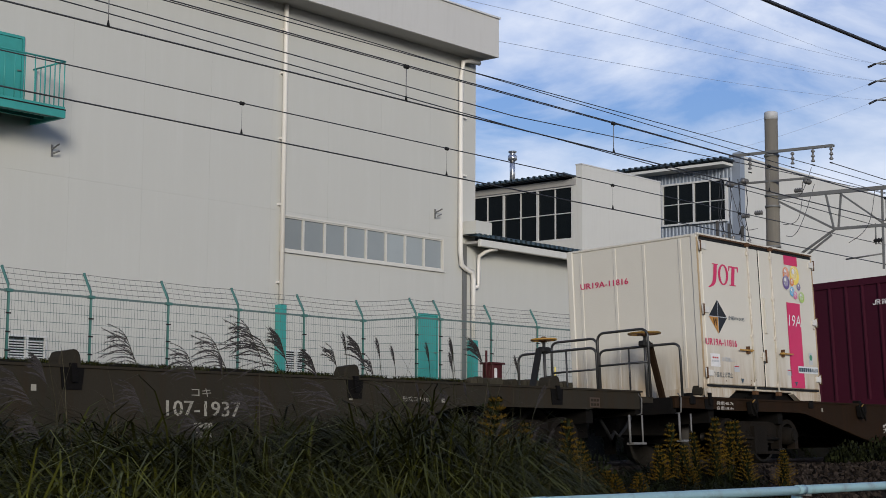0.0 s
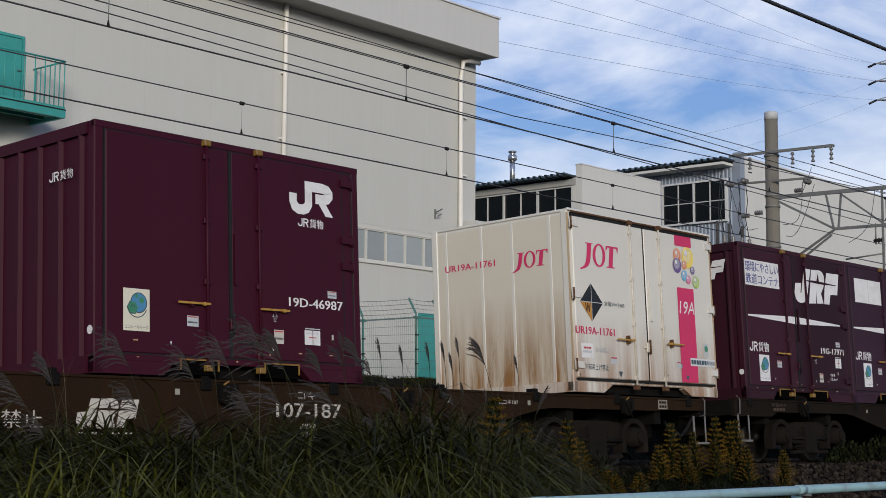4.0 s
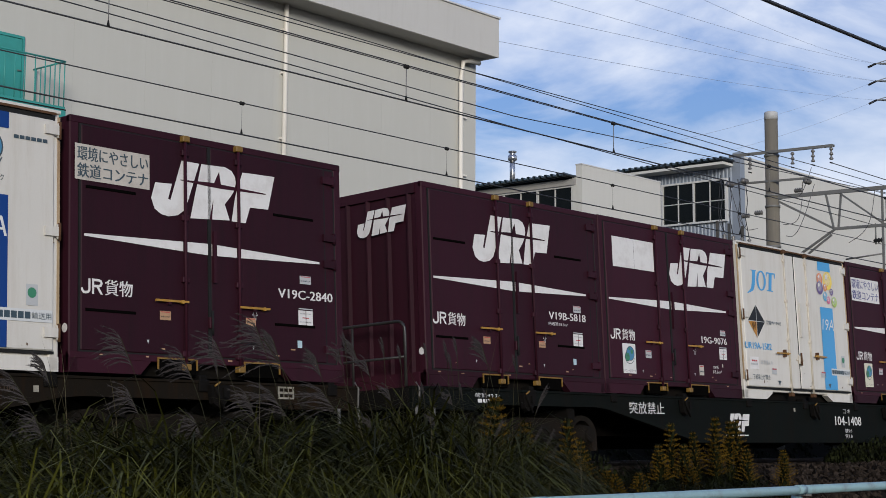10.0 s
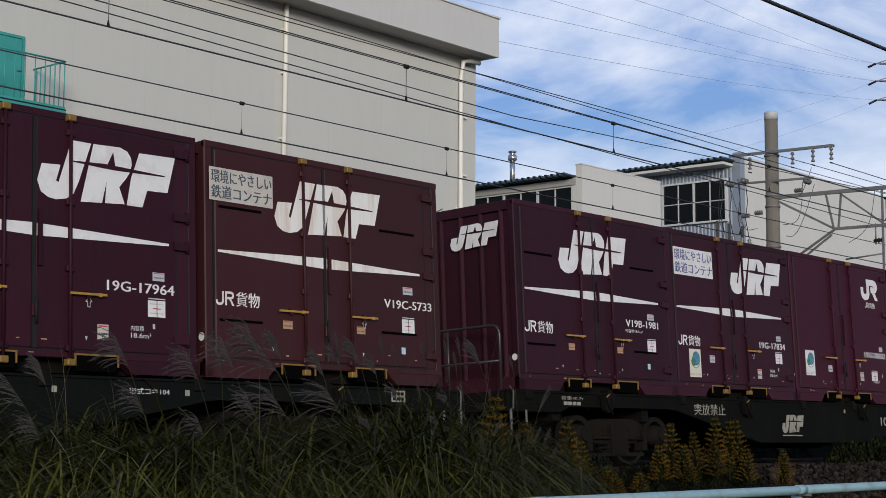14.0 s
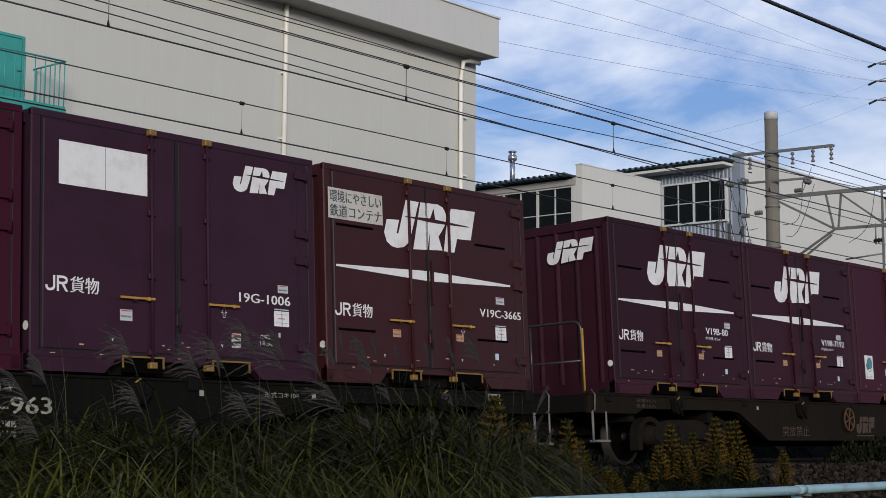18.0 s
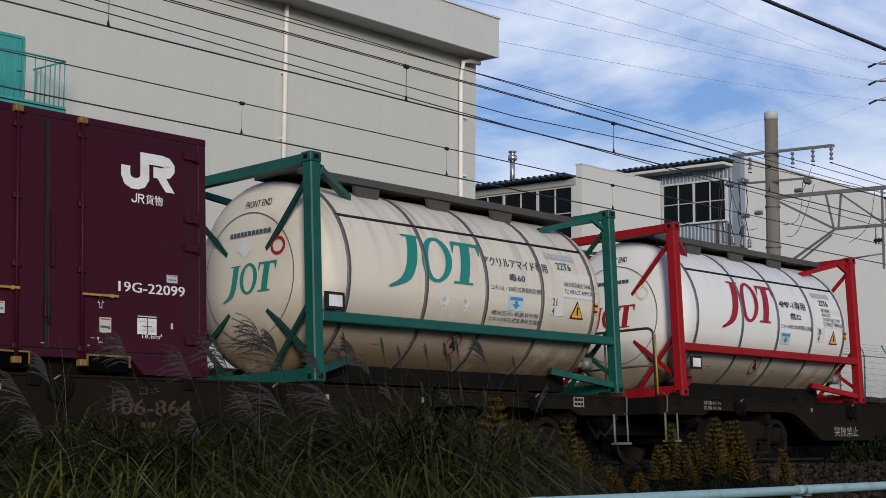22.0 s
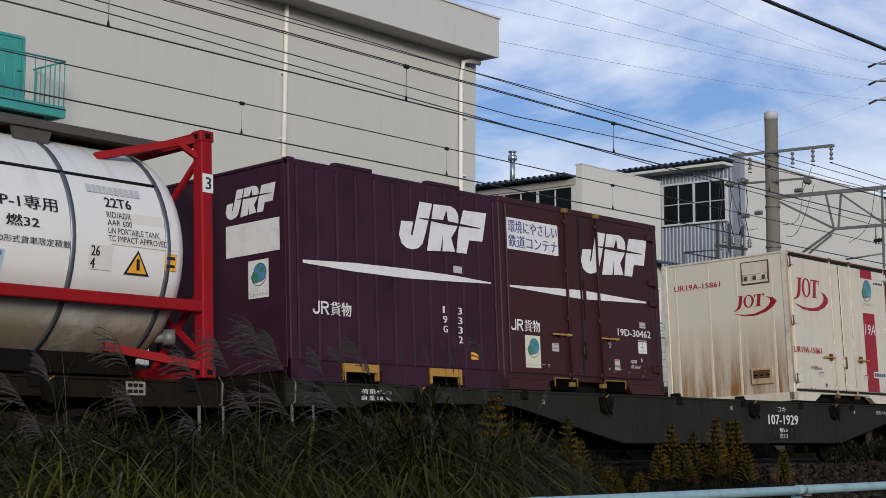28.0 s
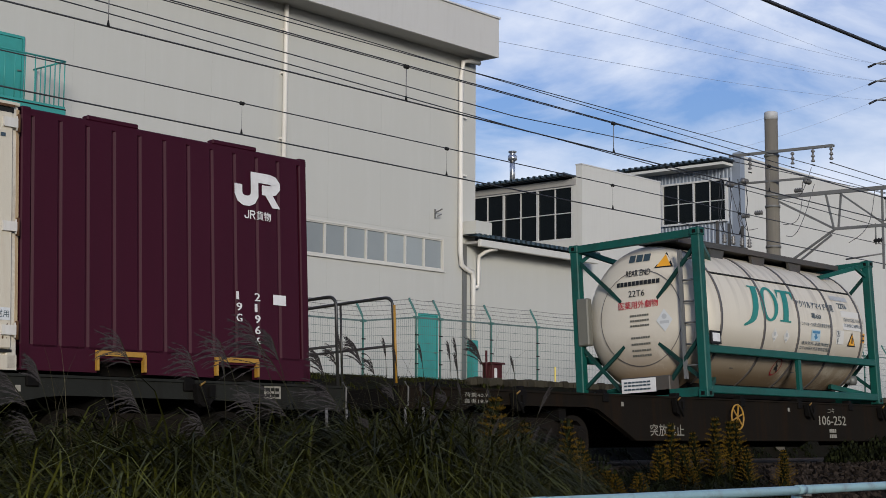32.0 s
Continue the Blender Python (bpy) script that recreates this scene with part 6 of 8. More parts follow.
    if shell == "tank_cream":
        for x in (2.22, 2.62):
            marking(base, "hazard_diamond", [[(x, 1.18), (x + 0.105, 1.06), (x, 0.94), (x - 0.105, 1.06)]], skin, "tank_patch", 0.002)
            marking(base, "hazard_print", [disc((x, 1.08), 0.035, 8), rect(x - 0.03, 0.985, x + 0.03, 1.015)], skin, "grey_print", 0.004)
    if u > 130 and frame == "frame_red":
        pl = part("post_plate", box(B(), L - 0.15, L - 0.01, -w - 0.008, -w - 0.002, 1.94, 2.14), "mark_white", base)
        lettering(pl, "3", (L - 0.115, 1.975), (0.07, 0.13), side_face(-w - 0.008), "black", bold=0.008, lift=0.003)
    red = frame == "frame_red"
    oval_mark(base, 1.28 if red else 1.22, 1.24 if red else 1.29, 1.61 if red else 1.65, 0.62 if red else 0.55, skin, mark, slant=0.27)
    pr = "black" if shell == "tank_white" else "slate"
    for word, x, z, ww, hh in words:
        lettering(base, word, (x, z), (ww, hh), skin, pr, bold=0.006 if hh > 0.08 else 0.0)
    bars(base, 4.44, 1.80, 0.66, 0.085, skin, "grey_print", 10)
    marking(base, "text_ground", [rect(4.66, 1.28, 5.44, 1.62)], skin, "tank_patch", 0.0025)
    marking(base, "warning_sign", [[(4.83, 1.00), (5.15, 1.00), (4.99, 1.25)]], skin, "black", 0.004)
    marking(base, "warning_face", [[(4.87, 1.02), (5.11, 1.02), (4.99, 1.215)]], skin, "orange", 0.006)
    marking(base, "warning_bolt", [[(4.98, 1.05), (5.02, 1.05), (5.01, 1.16), (4.97, 1.16)]], skin, "black", 0.008)
    marking(base, "label_sticker", [rect(5.33, 1.08, 5.48, 1.25)], skin, "orange")
    marking(base, "label_print", [rect(5.35, 1.11, 5.46, 1.14), rect(5.35, 1.19, 5.46, 1.22)], skin, "black", 0.006)
    bx, bz = (3.48, 1.03) if shell == "tank_cream" else (3.14, 0.93)
    marking(base, "label_sticker", [rect(bx, bz, bx + 0.32, bz + 0.19)], skin, "label_blue")
    marking(base, "label_print", [rect(bx + 0.03, bz + 0.13, bx + 0.29, bz + 0.172), [(bx + 0.08, bz + 0.08), (bx + 0.16, bz + 0.02), (bx + 0.24, bz + 0.08)], rect(bx + 0.13, bz + 0.07, bx + 0.19, bz + 0.12)], skin, "eco_blue", 0.006)
    marking(base, "label_sticker", [rect(4.40, 1.02, 4.68, 1.26)], skin, "tank_patch")
    n = 22
    ring = [[(2.63 + math.cos(2 * math.pi * (i + q[0]) / n) * q[1], 0.57 + math.sin(2 * math.pi * (i + q[0]) / n) * q[1]) for q in ((0, 0.135), (1, 0.135), (1, 0.115), (0, 0.115))] for i in range(n)]
    marking(base, "no_step_ring", ring, skin, "crimson")
    marking(base, "no_step_sign", [disc((2.62, 0.56), 0.045, 8), [(2.545, 0.635), (2.565, 0.655), (2.725, 0.51), (2.705, 0.49)]], skin, "black", 0.006)
    # end dish: rows of print
    def dish(a, b, k):
        r = min(math.hypot(a, b - CZ), R * 0.98)
        return (dome(r) - 0.010 - k, -a, b)
    def dish_ring(rad, wdt, name, mt):
        rr = [[(math.cos(2 * math.pi * (i + q[0]) / 40) * q[1], CZ + math.sin(2 * math.pi * (i + q[0]) / 40) * q[1]) for q in ((0, rad), (1, rad), (1, rad - wdt), (0, rad - wdt))] for i in range(40)]
        marking(base, name, rr, dish, mt)
    dish_ring(0.765, 0.012, "weld_ring", "band_dark")
    if front:
        off = -0.12 if red else 0.0
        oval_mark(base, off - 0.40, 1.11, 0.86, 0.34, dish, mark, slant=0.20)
        lettering(base, "FRONT END", (off - 0.06, 2.13), (0.42, 0.085), dish, "black", bold=0.004)
        bars(base, off - 0.28, 1.79, 0.70, 0.055, dish, "slate", 11)
        rr = [[(0.53 + math.cos(2 * math.pi * (i + q[0]) / 16) * q[1], 1.62 + math.sin(2 * math.pi * (i + q[0]) / 16) * q[1]) for q in ((0, 0.11), (1, 0.11), (1, 0.075), (0, 0.075))] for i in range(16)]
        marking(base, "valve_seal", rr, dish, "crimson" if shell == "tank_cream" else "sticker")
        if shell == "tank_cream":
            marking(base, "hazard_diamond", [[(0.0, 1.76), (0.13, 1.64), (0.0, 1.52), (-0.13, 1.64)]], dish, "tag_pale", 0.003)
    else:
        bars(base, -0.22, 2.22, 0.42, 0.12, dish, "slate", 3)
        marking(base, "warning_sign", [[(0.28, 2.08), (0.60, 2.08), (0.44, 2.34)]], dish, "black", 0.004)
        marking(base, "warning_face", [[(0.32, 2.10), (0.56, 2.10), (0.44, 2.30)]], dish, "orange", 0.006)
        lettering(base, "REAR END", (-0.24, 1.99), (0.46, 0.10), dish, "black", bold=0.004)
        bars(base, -0.42, 1.84, 0.82, 0.07, dish, "black", 11)
        lettering(base, "22T6", (-0.18, 1.66), (0.30, 0.10), dish, "black", bold=0.004)
        lettering(base, "医薬用外劇物", (-0.38, 1.47), (0.74, 0.12), dish, "red_ink", bold=0.006)
        for z in (1.33, 1.25, 1.17, 0.98, 0.88, 0.78, 0.70):
            bars(base, -0.17, z + 0.01, 0.36, 0.030, dish, "box_olive", 8)
        marking(base, "hazard_diamond", [[(0.46, 1.42), (0.60, 1.24), (0.46, 1.06), (0.32, 1.24)]], dish, "tag_pale", 0.003)
        marking(base, "hazard_print", [disc((0.46, 1.30), 0.045, 8), rect(0.38, 1.19, 0.54, 1.235)], dish, "grey_print", 0.005)
        ld = part("ladder", bar(bar(B(), (0.10, -0.80, 0.3), (0.10, -0.80, 2.3), 0.04, 0.06), (0.10, -1.08, 0.3), (0.10, -1.08, 2.3), 0.04, 0.06), "steel", base)
        for i in range(6):
            part("rung", tube(B(), (0.10, -1.08, 0.5 + i * 0.33), (0.10, -0.80, 0.5 + i * 0.33), 0.016, 6), "steel", ld)
        part("document_box", box(B(), -0.02, 0.12, 0.90, 1.12, 0.95, 1.72), "box_olive", base, bevel=0.02)
        part("valve_box", box(B(), 0.02, 0.30, -0.55, 0.35, 0.06, 0.38), "walkway", base, bevel=0.015)
        np_ = part("notice_plate", box(B(), 0.005, 0.018, -0.30, 0.33, 0.14, 0.36), "mark_white", base)
        for z in (0.29, 0.24, 0.18):
            bars(np_, -0.28, z, 0.50, 0.025, end_face(-0.005), "slate", 7)
    return base


def container_wagon(centre, number, mat, mark, label, wheel=True, text="mark_white", sign=(-4.4, 0.40), num=1.35, mark_x=-1.75):
    """Flat container wagon: fishbelly sills, end frames, two bogies."""
    L, W = 19.6, 2.42
    base = rides(thing("container_wagon", label, "railway wagon", "wagons of the train"), centre, 0.0)
    near = side_face(-W / 2)
    x0, x1 = -L / 2, L / 2
    for sy in (-1, 1):
        y0, y1 = (sy * W / 2, sy * W / 2 - sy * 0.09)
        b0, b1, low = (-4.85, 4.40, 0.33) if number.startswith("106") else (-3.35, 3.25, 0.30)
        rim = 1.065 if number == "107-1937" else 0.975
        tip_z = 0.80 if number in ("107-1937", "107-187") else 0.70
        prof = [(x0 + 0.05, tip_z), (x0 + 1.20, tip_z), (x0 + 1.38, 0.785), (-6.0, 0.785), (-5.75, 0.765), (b0, low), (b1, low), (5.70, 0.765), (5.95, 0.785), (x1 - 1.38, 0.785), (x1 - 1.20, tip_z), (x1 - 0.05, tip_z), (x1 - 0.05, rim - 0.015), (x0 + 0.05, rim - 0.015)]
        part("side_sill", slab(B(), prof, min(y0, y1), max(y0, y1)), mat, base, bevel=0.008)
        part("sill_flange", box(B(), x0 + 0.03, x1 - 0.03, min(y0 + sy * 0.02, y1), max(y0 + sy * 0.02, y1), rim - 0.025, rim), mat, base)
    part("deck", box(B(), x0 + 0.1, x1 - 0.1, -W / 2 + 0.1, W / 2 - 0.1, 0.84, 0.90), "under", base)
    part("centre_sill", box(B(), x0, x1, -0.22, 0.22, 0.45, 0.84), "under", base)
    cross = shared("cross_beam", lambda: box(B(), -0.08, 0.08, -W / 2 + 0.1, W / 2 - 0.1, 0.60, 0.95), "under")
    for i in range(9):
        put("cross_beam", cross, base, (x0 + 1.2 + i * (L - 2.4) / 8, 0, 0))
    lock = shared("container_lock", lambda: box(box(B(), -0.07, 0.07, -0.03, 0.16, 0.86, 0.985), -0.05, 0.05, -0.01, 0.12, 0.97, 1.03), "under", 0.01)
    loaded = number != "107-1937"
    for i in range(11 if loaded else 0):
        put("container_lock", lock, base, (x0 + 0.5 + i * (L - 1.0) / 10, -W / 2 - 0.0, 0))
    def bracket():
        bm = slab(B(), [(-0.13, 0.93), (-0.10, 0.74), (-0.03, 0.70), (0.05, 0.72), (0.12, 0.80), (0.13, 0.93)], -0.07, 0.0)
        tube(bm, (-0.09, -0.09, 0.90), (0.03, -0.09, 0.68), 0.018, 6)
        return box(bm, 0.02, 0.07, -0.10, -0.06, 0.80, 0.90)
    hang = shared("lock_bracket", bracket, "under")
    tip = shared("lever_tip", lambda: tube(B(), (-0.10, -0.095, 0.915), (-0.03, -0.095, 0.955), 0.011, 6), "gold_dull")
    for x in (-7.6, -3.8, 0.25, 3.0, 7.6) if loaded else ():
        put("lever_tip", tip, put("lock_bracket", hang, base, (x, -W / 2 - 0.022, 0)))
    step_me = shared("footstep", lambda: tube(tube(bar(B(), (0, 0, 0.32), (0.32, 0, 0.32), 0.12, 0.03), (0.0, 0, 0.32), (0.0, 0, 0.72), 0.018), (0.32, 0, 0.32), (0.32, 0, 0.72), 0.014), "step_grey")
    grab = shared("grab_iron", lambda: pipe(B(), [(0, 0.05, 0.72), (0, -0.04, 0.74), (0, -0.05, 0.95), (0, 0.0, 1.02)], 0.012, 6), "step_grey")
    for s in (-1, 1):
        put("footstep", step_me, base, (s * (L / 2 - 0.25) - 0.16, -W / 2 - 0.02, 0))
        put("grab_iron", grab, base, (s * (L / 2 - 0.12), -W / 2, 0))
        part("end_beam", box(B(), *sorted((s * (L / 2), s * (L / 2 - 0.14))), -W / 2 + 0.05, W / 2 - 0.05, 0.72, 0.96), "under", base)
        cp = part("coupler", box(B(), *sorted((s * L / 2, s * (L / 2 + 0.42))), -0.12, 0.12, 0.72, 0.98), "under", base, bevel=0.02)
        part("brake_hose", pipe(B(), [(s * L / 2, -0.45, 0.7), (s * (L / 2 + 0.15), -0.45, 0.55), (s * (L / 2 + 0.3), -0.42, 0.42), (s * (L / 2 + 0.4), -0.4, 0.5)], 0.025), "seal", cp)
    boxm = shared("equipment_box", lambda: box(B(), -0.45, 0.45, -0.25, 0.25, 0.30, 0.62), "under", 0.02)
    put("equipment_box", boxm, base, (-2.6, -0.6, 0.0))
    put("equipment_box", boxm, base, (2.9, -0.5, 0.0))
    part("air_tank", lathe(B(), [(0.02, -0.5), (0.18, -0.45), (0.18, 0.45), (0.02, 0.5)], 14, "x", (0.6, -0.7, 0.55)), "under", base)
    # bogies
    for s in (-1, 1):
        bogie(base, s * 7.1)
    # markings
    cx = num
    if number:
        lettering(base, "コキ", (cx - 0.15, 0.80), (0.26, 0.085), near, text, lift=0.006)
        lettering(base, number, (cx - 0.48, 0.60), (0.98, 0.155), near, text, bold=0.009, lift=0.006)
        if number in ("104-1408", "107-1929"):
            lettering(base, "積5.0", (cx - 0.13, 0.475), (0.26, 0.07), near, text, lift=0.006)
            lettering(base, "空1.8" if number == "104-1408" else "空1.2", (cx - 0.13, 0.385), (0.26, 0.07), near, text, lift=0.006)
            bm = B()
            for a in (cx - 0.36, cx + 0.19):
                stroke(bm, [(a, 0.37), (a + 0.17, 0.37), (a + 0.17, 0.57), (a, 0.57), (a, 0.37)], 0.016, near)
            part("card_frame", bm, "under", base)
        else:
            bars(base, cx - 0.13, 0.475, 0.26, 0.06, near, text, 4)
            bars(base, cx - 0.13, 0.385, 0.26, 0.06, near, text, 4)
    if mark:
        crest(base, mark_x, 0.46, 0.75, 0.29, near, text, mat)
        marking(base, "underline", [rect(mark_x, 0.41, mark_x + 0.68, 0.428)], near, text)
    if sign:
        lettering(base, "突放禁止", sign, (0.90, 0.17), near, text, lift=0.006)
    lettering(base, "荷重40.7t", (-8.6, 0.865), (0.50, 0.055), near, text, lift=0.006)
    if number[:3] in ("106", "107"):
        lettering(base, "自重18.9t" if number[:3] == "106" else "自重18.6t", (-8.6, 0.790), (0.50, 0.055), near, text, lift=0.006)
    else:
        bars(base, -8.55, 0.800, 0.40, 0.045, near, text, 4)
    if number[:3] in ("104", "107"):
        lettering(base, "形式コキ" + number[:3], (4.70, 0.812), (0.50, 0.062), near, text, lift=0.006)
    marking(base, "notice_frame", [rect(8.48, 0.81, 8.72, 0.945)], near, "mark_brown" if number == "107-1937" else "mark_faded", 0.004)
    bars(base, 8.50, 0.83, 0.20, 0.035, near, mat, 3).location.y = -0.003
    bars(base, 8.50, 0.89, 0.20, 0.035, near, mat, 3).location.y = -0.003
    for x in (-5.2, -0.4, 3.8, 5.4):
        marking(base, "lamp_tag", [rect(x, 0.81, x + 0.06, 0.87)], near, "mark_faded")
    if wheel:
        hb = part("brake_wheel", pipe(B(), [(-2.19 + 0.18 * math.cos(i * math.pi / 14), -W / 2 - 0.10, 0.69 + 0.19 * math.sin(i * math.pi / 14)) for i in range(29)], 0.014, 6), "gold" if wheel is True else wheel, base, "yellow handbrake wheel")
        bm = B()
        for a in range(3):
            c, s_ = math.cos(a * math.pi / 3 + 0.3) * 0.18, math.sin(a * math.pi / 3 + 0.3) * 0.19
            bar(bm, (-2.19 - c, -W / 2 - 0.10, 0.69 - s_), (-2.19 + c, -W / 2 - 0.10, 0.69 + s_), 0.016, 0.02)
        part("spoke", bm, "gold" if wheel is True else wheel, hb)
    return base


def bogie(parent, x):
    bg = part("bogie_frame", box(box(B(), x - 0.25, x + 0.25, -0.95, 0.95, 0.36, 0.60), x - 1.2, x + 1.2, -0.05, 0.05, 0.45, 0.55), "bogie", parent, bevel=0.02)
    def side_frame():
        bm = slab(B(), [(-0.66, 0.44), (-0.52, 0.30), (0.52, 0.30), (0.66, 0.44), (0.66, 0.60), (0.40, 0.64), (-0.40, 0.64), (-0.66, 0.60)], -0.05, 0.05)
        for a in (-0.95, 0.95):
            n = 10
            for k in range(n):
                t0, t1 = math.pi * k / n, math.pi * (k + 1) / n
                slab(bm, [(a + 0.22 * math.cos(t0), 0.41 + 0.20 * math.sin(t0)), (a + 0.33 * math.cos(t0), 0.41 + 0.27 * math.sin(t0)),
                          (a + 0.33 * math.cos(t1), 0.41 + 0.27 * math.sin(t1)), (a + 0.22 * math.cos(t1), 0.41 + 0.20 * math.sin(t1))], -0.09, 0.06)
            for e in (-1, 1):
                slab(bm, sorted_quad(a + e * 0.22, a + e * 0.33, 0.20, 0.41), -0.09, 0.06)
        slab(bm, [(-0.20, 0.14), (0.20, 0.14), (0.20, 0.56), (-0.20, 0.56)], -0.12, 0.05)
        return slab(bm, [(-0.62, 0.12), (0.62, 0.12), (0.62, 0.17), (-0.62, 0.17)], -0.10, -0.04)
    sorted_quad = lambda p, q, r, t: [(min(p, q), r), (max(p, q), r), (max(p, q), t), (min(p, q), t)]
    side = shared("bogie_side", side_frame, "bogie")
    for y in (-0.98, 0.98):
        sd = put("bogie_side", side, parent, (x, y, 0))
        if y < 0:
            axle_box = shared("axle_box", lambda: lathe(B(), [(0.02, -0.18), (0.12, -0.16), (0.15, -0.02), (0.15, 0.06)], 16, "y", (0, 0, 0.41)), "bogie")
            cap = shared("axle_cap", lambda: lathe(B(), [(0.09, -0.20), (0.10, -0.15)], 12, "y", (0, 0, 0.41)), "bogie")
            for a in (-0.95, 0.95):
                put("axle_box", axle_box, sd, (a, -0.03, 0))
                put("axle_cap", cap, sd, (a, -0.03, 0))
            spring = shared("coil_spring", lambda: pipe(B(), [(math.cos(i * 0.9) * 0.06, math.sin(i * 0.9) * 0.06, 0.20 + i * 0.0085) for i in range(36)], 0.014, 5), "bogie")
            for a in (-0.32, -0.2, 0.2, 0.32):
                put("coil_spring", spring, sd, (a, 0.0, 0))
            part("brake_rod", tube(B(), (-0.62, -0.09, 0.38), (0.62, -0.09, 0.36), 0.022), "bogie", sd)
    wheelset = shared("wheelset", lambda: lathe(lathe(tube(B(), (0, -0.85, 0), (0, 0.85, 0), 0.07, 10), [(0.405, -0.60), (0.405, -0.52), (0.435, -0.50), (0.435, -0.475), (0.36, -0.47), (0.33, -0.53), (0.12, -0.55), (0.12, -0.60), (0.33, -0.585), (0.36, -0.60)], 28, "y"),
                                                [(0.36, 0.60), (0.33, 0.585), (0.12, 0.60), (0.12, 0.55), (0.33, 0.53), (0.36, 0.47), (0.435, 0.475), (0.435, 0.50), (0.405, 0.52), (0.405, 0.60)], 28, "y"), "tread")
    for a in (-0.95, 0.95):
        ws = put("wheelset", wheelset, parent, (x + a, 0, 0.41))
        SPINNERS.append(ws)


def hoop(parent, x, y0, y1, top, mid, name="end_handrail"):
    """A tubular hoop across the deck with rounded corners and a mid rail."""
    part(name, pipe(B(), rounded([(x, y0, 0.97), (x, y0, top), (x, y1, top), (x, y1, 0.97)], 0.13), 0.020), "tube_steel", parent)
    if mid:
        part("mid_rail", tube(B(), (x, y0, mid), (x, y1, mid), 0.016, 6), "tube_steel", parent)


def end_rail(parent, x, z, yellow=True):
    """Handrail across the end of the deck, the near post painted yellow."""
    hoop(parent, x, -1.16, 0.55, z, 0.97 + (z - 0.97) * 0.45)
    part("rail_post", tube(B(), (x, -0.3, 0.97), (x, -0.3, z), 0.016, 6), "tube_steel", parent)
    if yellow:
        part("yellow_post", tube(B(), (x - 0.002, -1.188, 1.0), (x - 0.002, -1.188, z - 0.1), 0.016, 6), "gold", parent)


def brake_stand(parent, x, y, z, lean, r, mat):
    """An upright spindle with a flat hand wheel, propped by a rusty plate."""
    st = part("brake_stand", tube(B(), (x, y, 0.97), (x, y, z), 0.024, 8), "tube_steel", parent)
    part("stand_head", box(B(), x - 0.10, x + 0.10, y - 0.06, y + 0.06, z - 0.20, z - 0.11), "seal", st, bevel=0.02)
    part("stand_plate", bar(B(), (x + lean * 0.12, y, z - 0.14), (x + lean * 0.42, y, 0.97), 0.09, 0.05), "seal" if lean < 0 else "wagon_orange", st)
    hw = part("brake_wheel", pipe(B(), [(x + r * math.cos(i * math.pi / 16), y + r * math.sin(i * math.pi / 16), z) for i in range(33)], 0.015, 6), mat, st, "brass-yellow brake wheel")
    bm = lathe(B(), [(0.05, z - 0.04), (0.05, z + 0.03), (0.02, z + 0.05)], 10, "z", (x, y, 0))
    for a in range(3):
        c, d = math.cos(a * math.pi / 3) * r, math.sin(a * math.pi / 3) * r
        bar(bm, (x - c, y - d, z), (x + c, y + d, z), 0.022, 0.018)
    part("spoke", bm, "rust", hw)


# --- load and wagons in train order ---
PINKN, WHITE_L = "pink", "cream-white refrigerated freight container with a "
W = []
W.append(container_wagon(8.7, "107-1937", "wagon_olive", False, "empty brown container flat wagon with grimy deep sills", wheel=False, text="mark_faded", sign=None, num=1.66))
W.append(container_wagon(29.1, "107-187", "wagon_orange", True, "red-brown container flat wagon under a partial load", wheel=False, text="mark_grey", sign=(-2.87, 0.46), num=1.46, mark_x=-1.60))
W.append(container_wagon(49.5, "104-2293", "wagon_brown", True, "dark brown container flat wagon carrying five containers", wheel=False, text="mark_brown", sign=None, num=1.64, mark_x=-2.62))
W.append(container_wagon(69.9, "104-1408", "wagon_green", True, "dark green container flat wagon carrying five containers", wheel=False, sign=(-5.2, 0.71), num=1.53, mark_x=-2.60))
W.append(container_wagon(90.3, "104-963", "wagon_moss", True, "grimy brown-green container flat wagon carrying five containers", wheel=False, text="mark_faded", sign=(-5.28, 0.71), num=1.51, mark_x=-2.62))
W.append(container_wagon(110.7, "106-864", "wagon_brown", True, "brown container flat wagon with a dull handbrake wheel", wheel="rust", text="mark_brown", num=1.37))
W.append(container_wagon(131.1, "106-1086", "wagon_brown", False, "dark brown container flat wagon carrying two red tank containers", wheel="gold_dull", text="mark_faded"))
W.append(container_wagon(151.5, "107-1929", "wagon_grey", False, "dark grey container flat wagon with clean white lettering", wheel=False, sign=None, num=1.24))
W.append(container_wagon(171.9, "106-252", "wagon_brown", False, "dark brown container flat wagon with a yellow handbrake wheel", num=1.14, sign=(-4.5, 0.40), text="mark_faded"))
for i, z in ((3, 1.75), (4, 1.80), (5, 1.95), (6, 1.96), (8, 2.02)):
    end_rail(W[i], -9.80, z, i > 4)
end_rail(W[7], 9.65, 2.0, False)
lump = shared("raised_lock", lambda: slab(B(), [(-0.16, 1.05), (0.09, 1.05), (0.09, 1.15), (0.06, 1.21), (0.0, 1.225), (-0.04, 1.19), (-0.12, 1.205), (-0.16, 1.13)], -0.09, 0.10), "wagon_olive", 0.015)
# Dark plate on the sill, painted in for the shade of a recess.
recess = shared("lock_recess", lambda: slab(slab(B(), [(-0.12, 0.83), (0.10, 0.83), (0.13, 1.04), (-0.14, 1.04)], -0.125, -0.113), [(-0.03, 0.90), (0.03, 0.90), (0.02, 1.08), (-0.05, 1.08)], -0.16, -0.125), "under")
for k in range(6):
    put("lock_recess", recess, put("raised_lock", lump, W[0], (-7.59 + k * 3.84, -1.10, 0)), (-0.03, 0, 0))
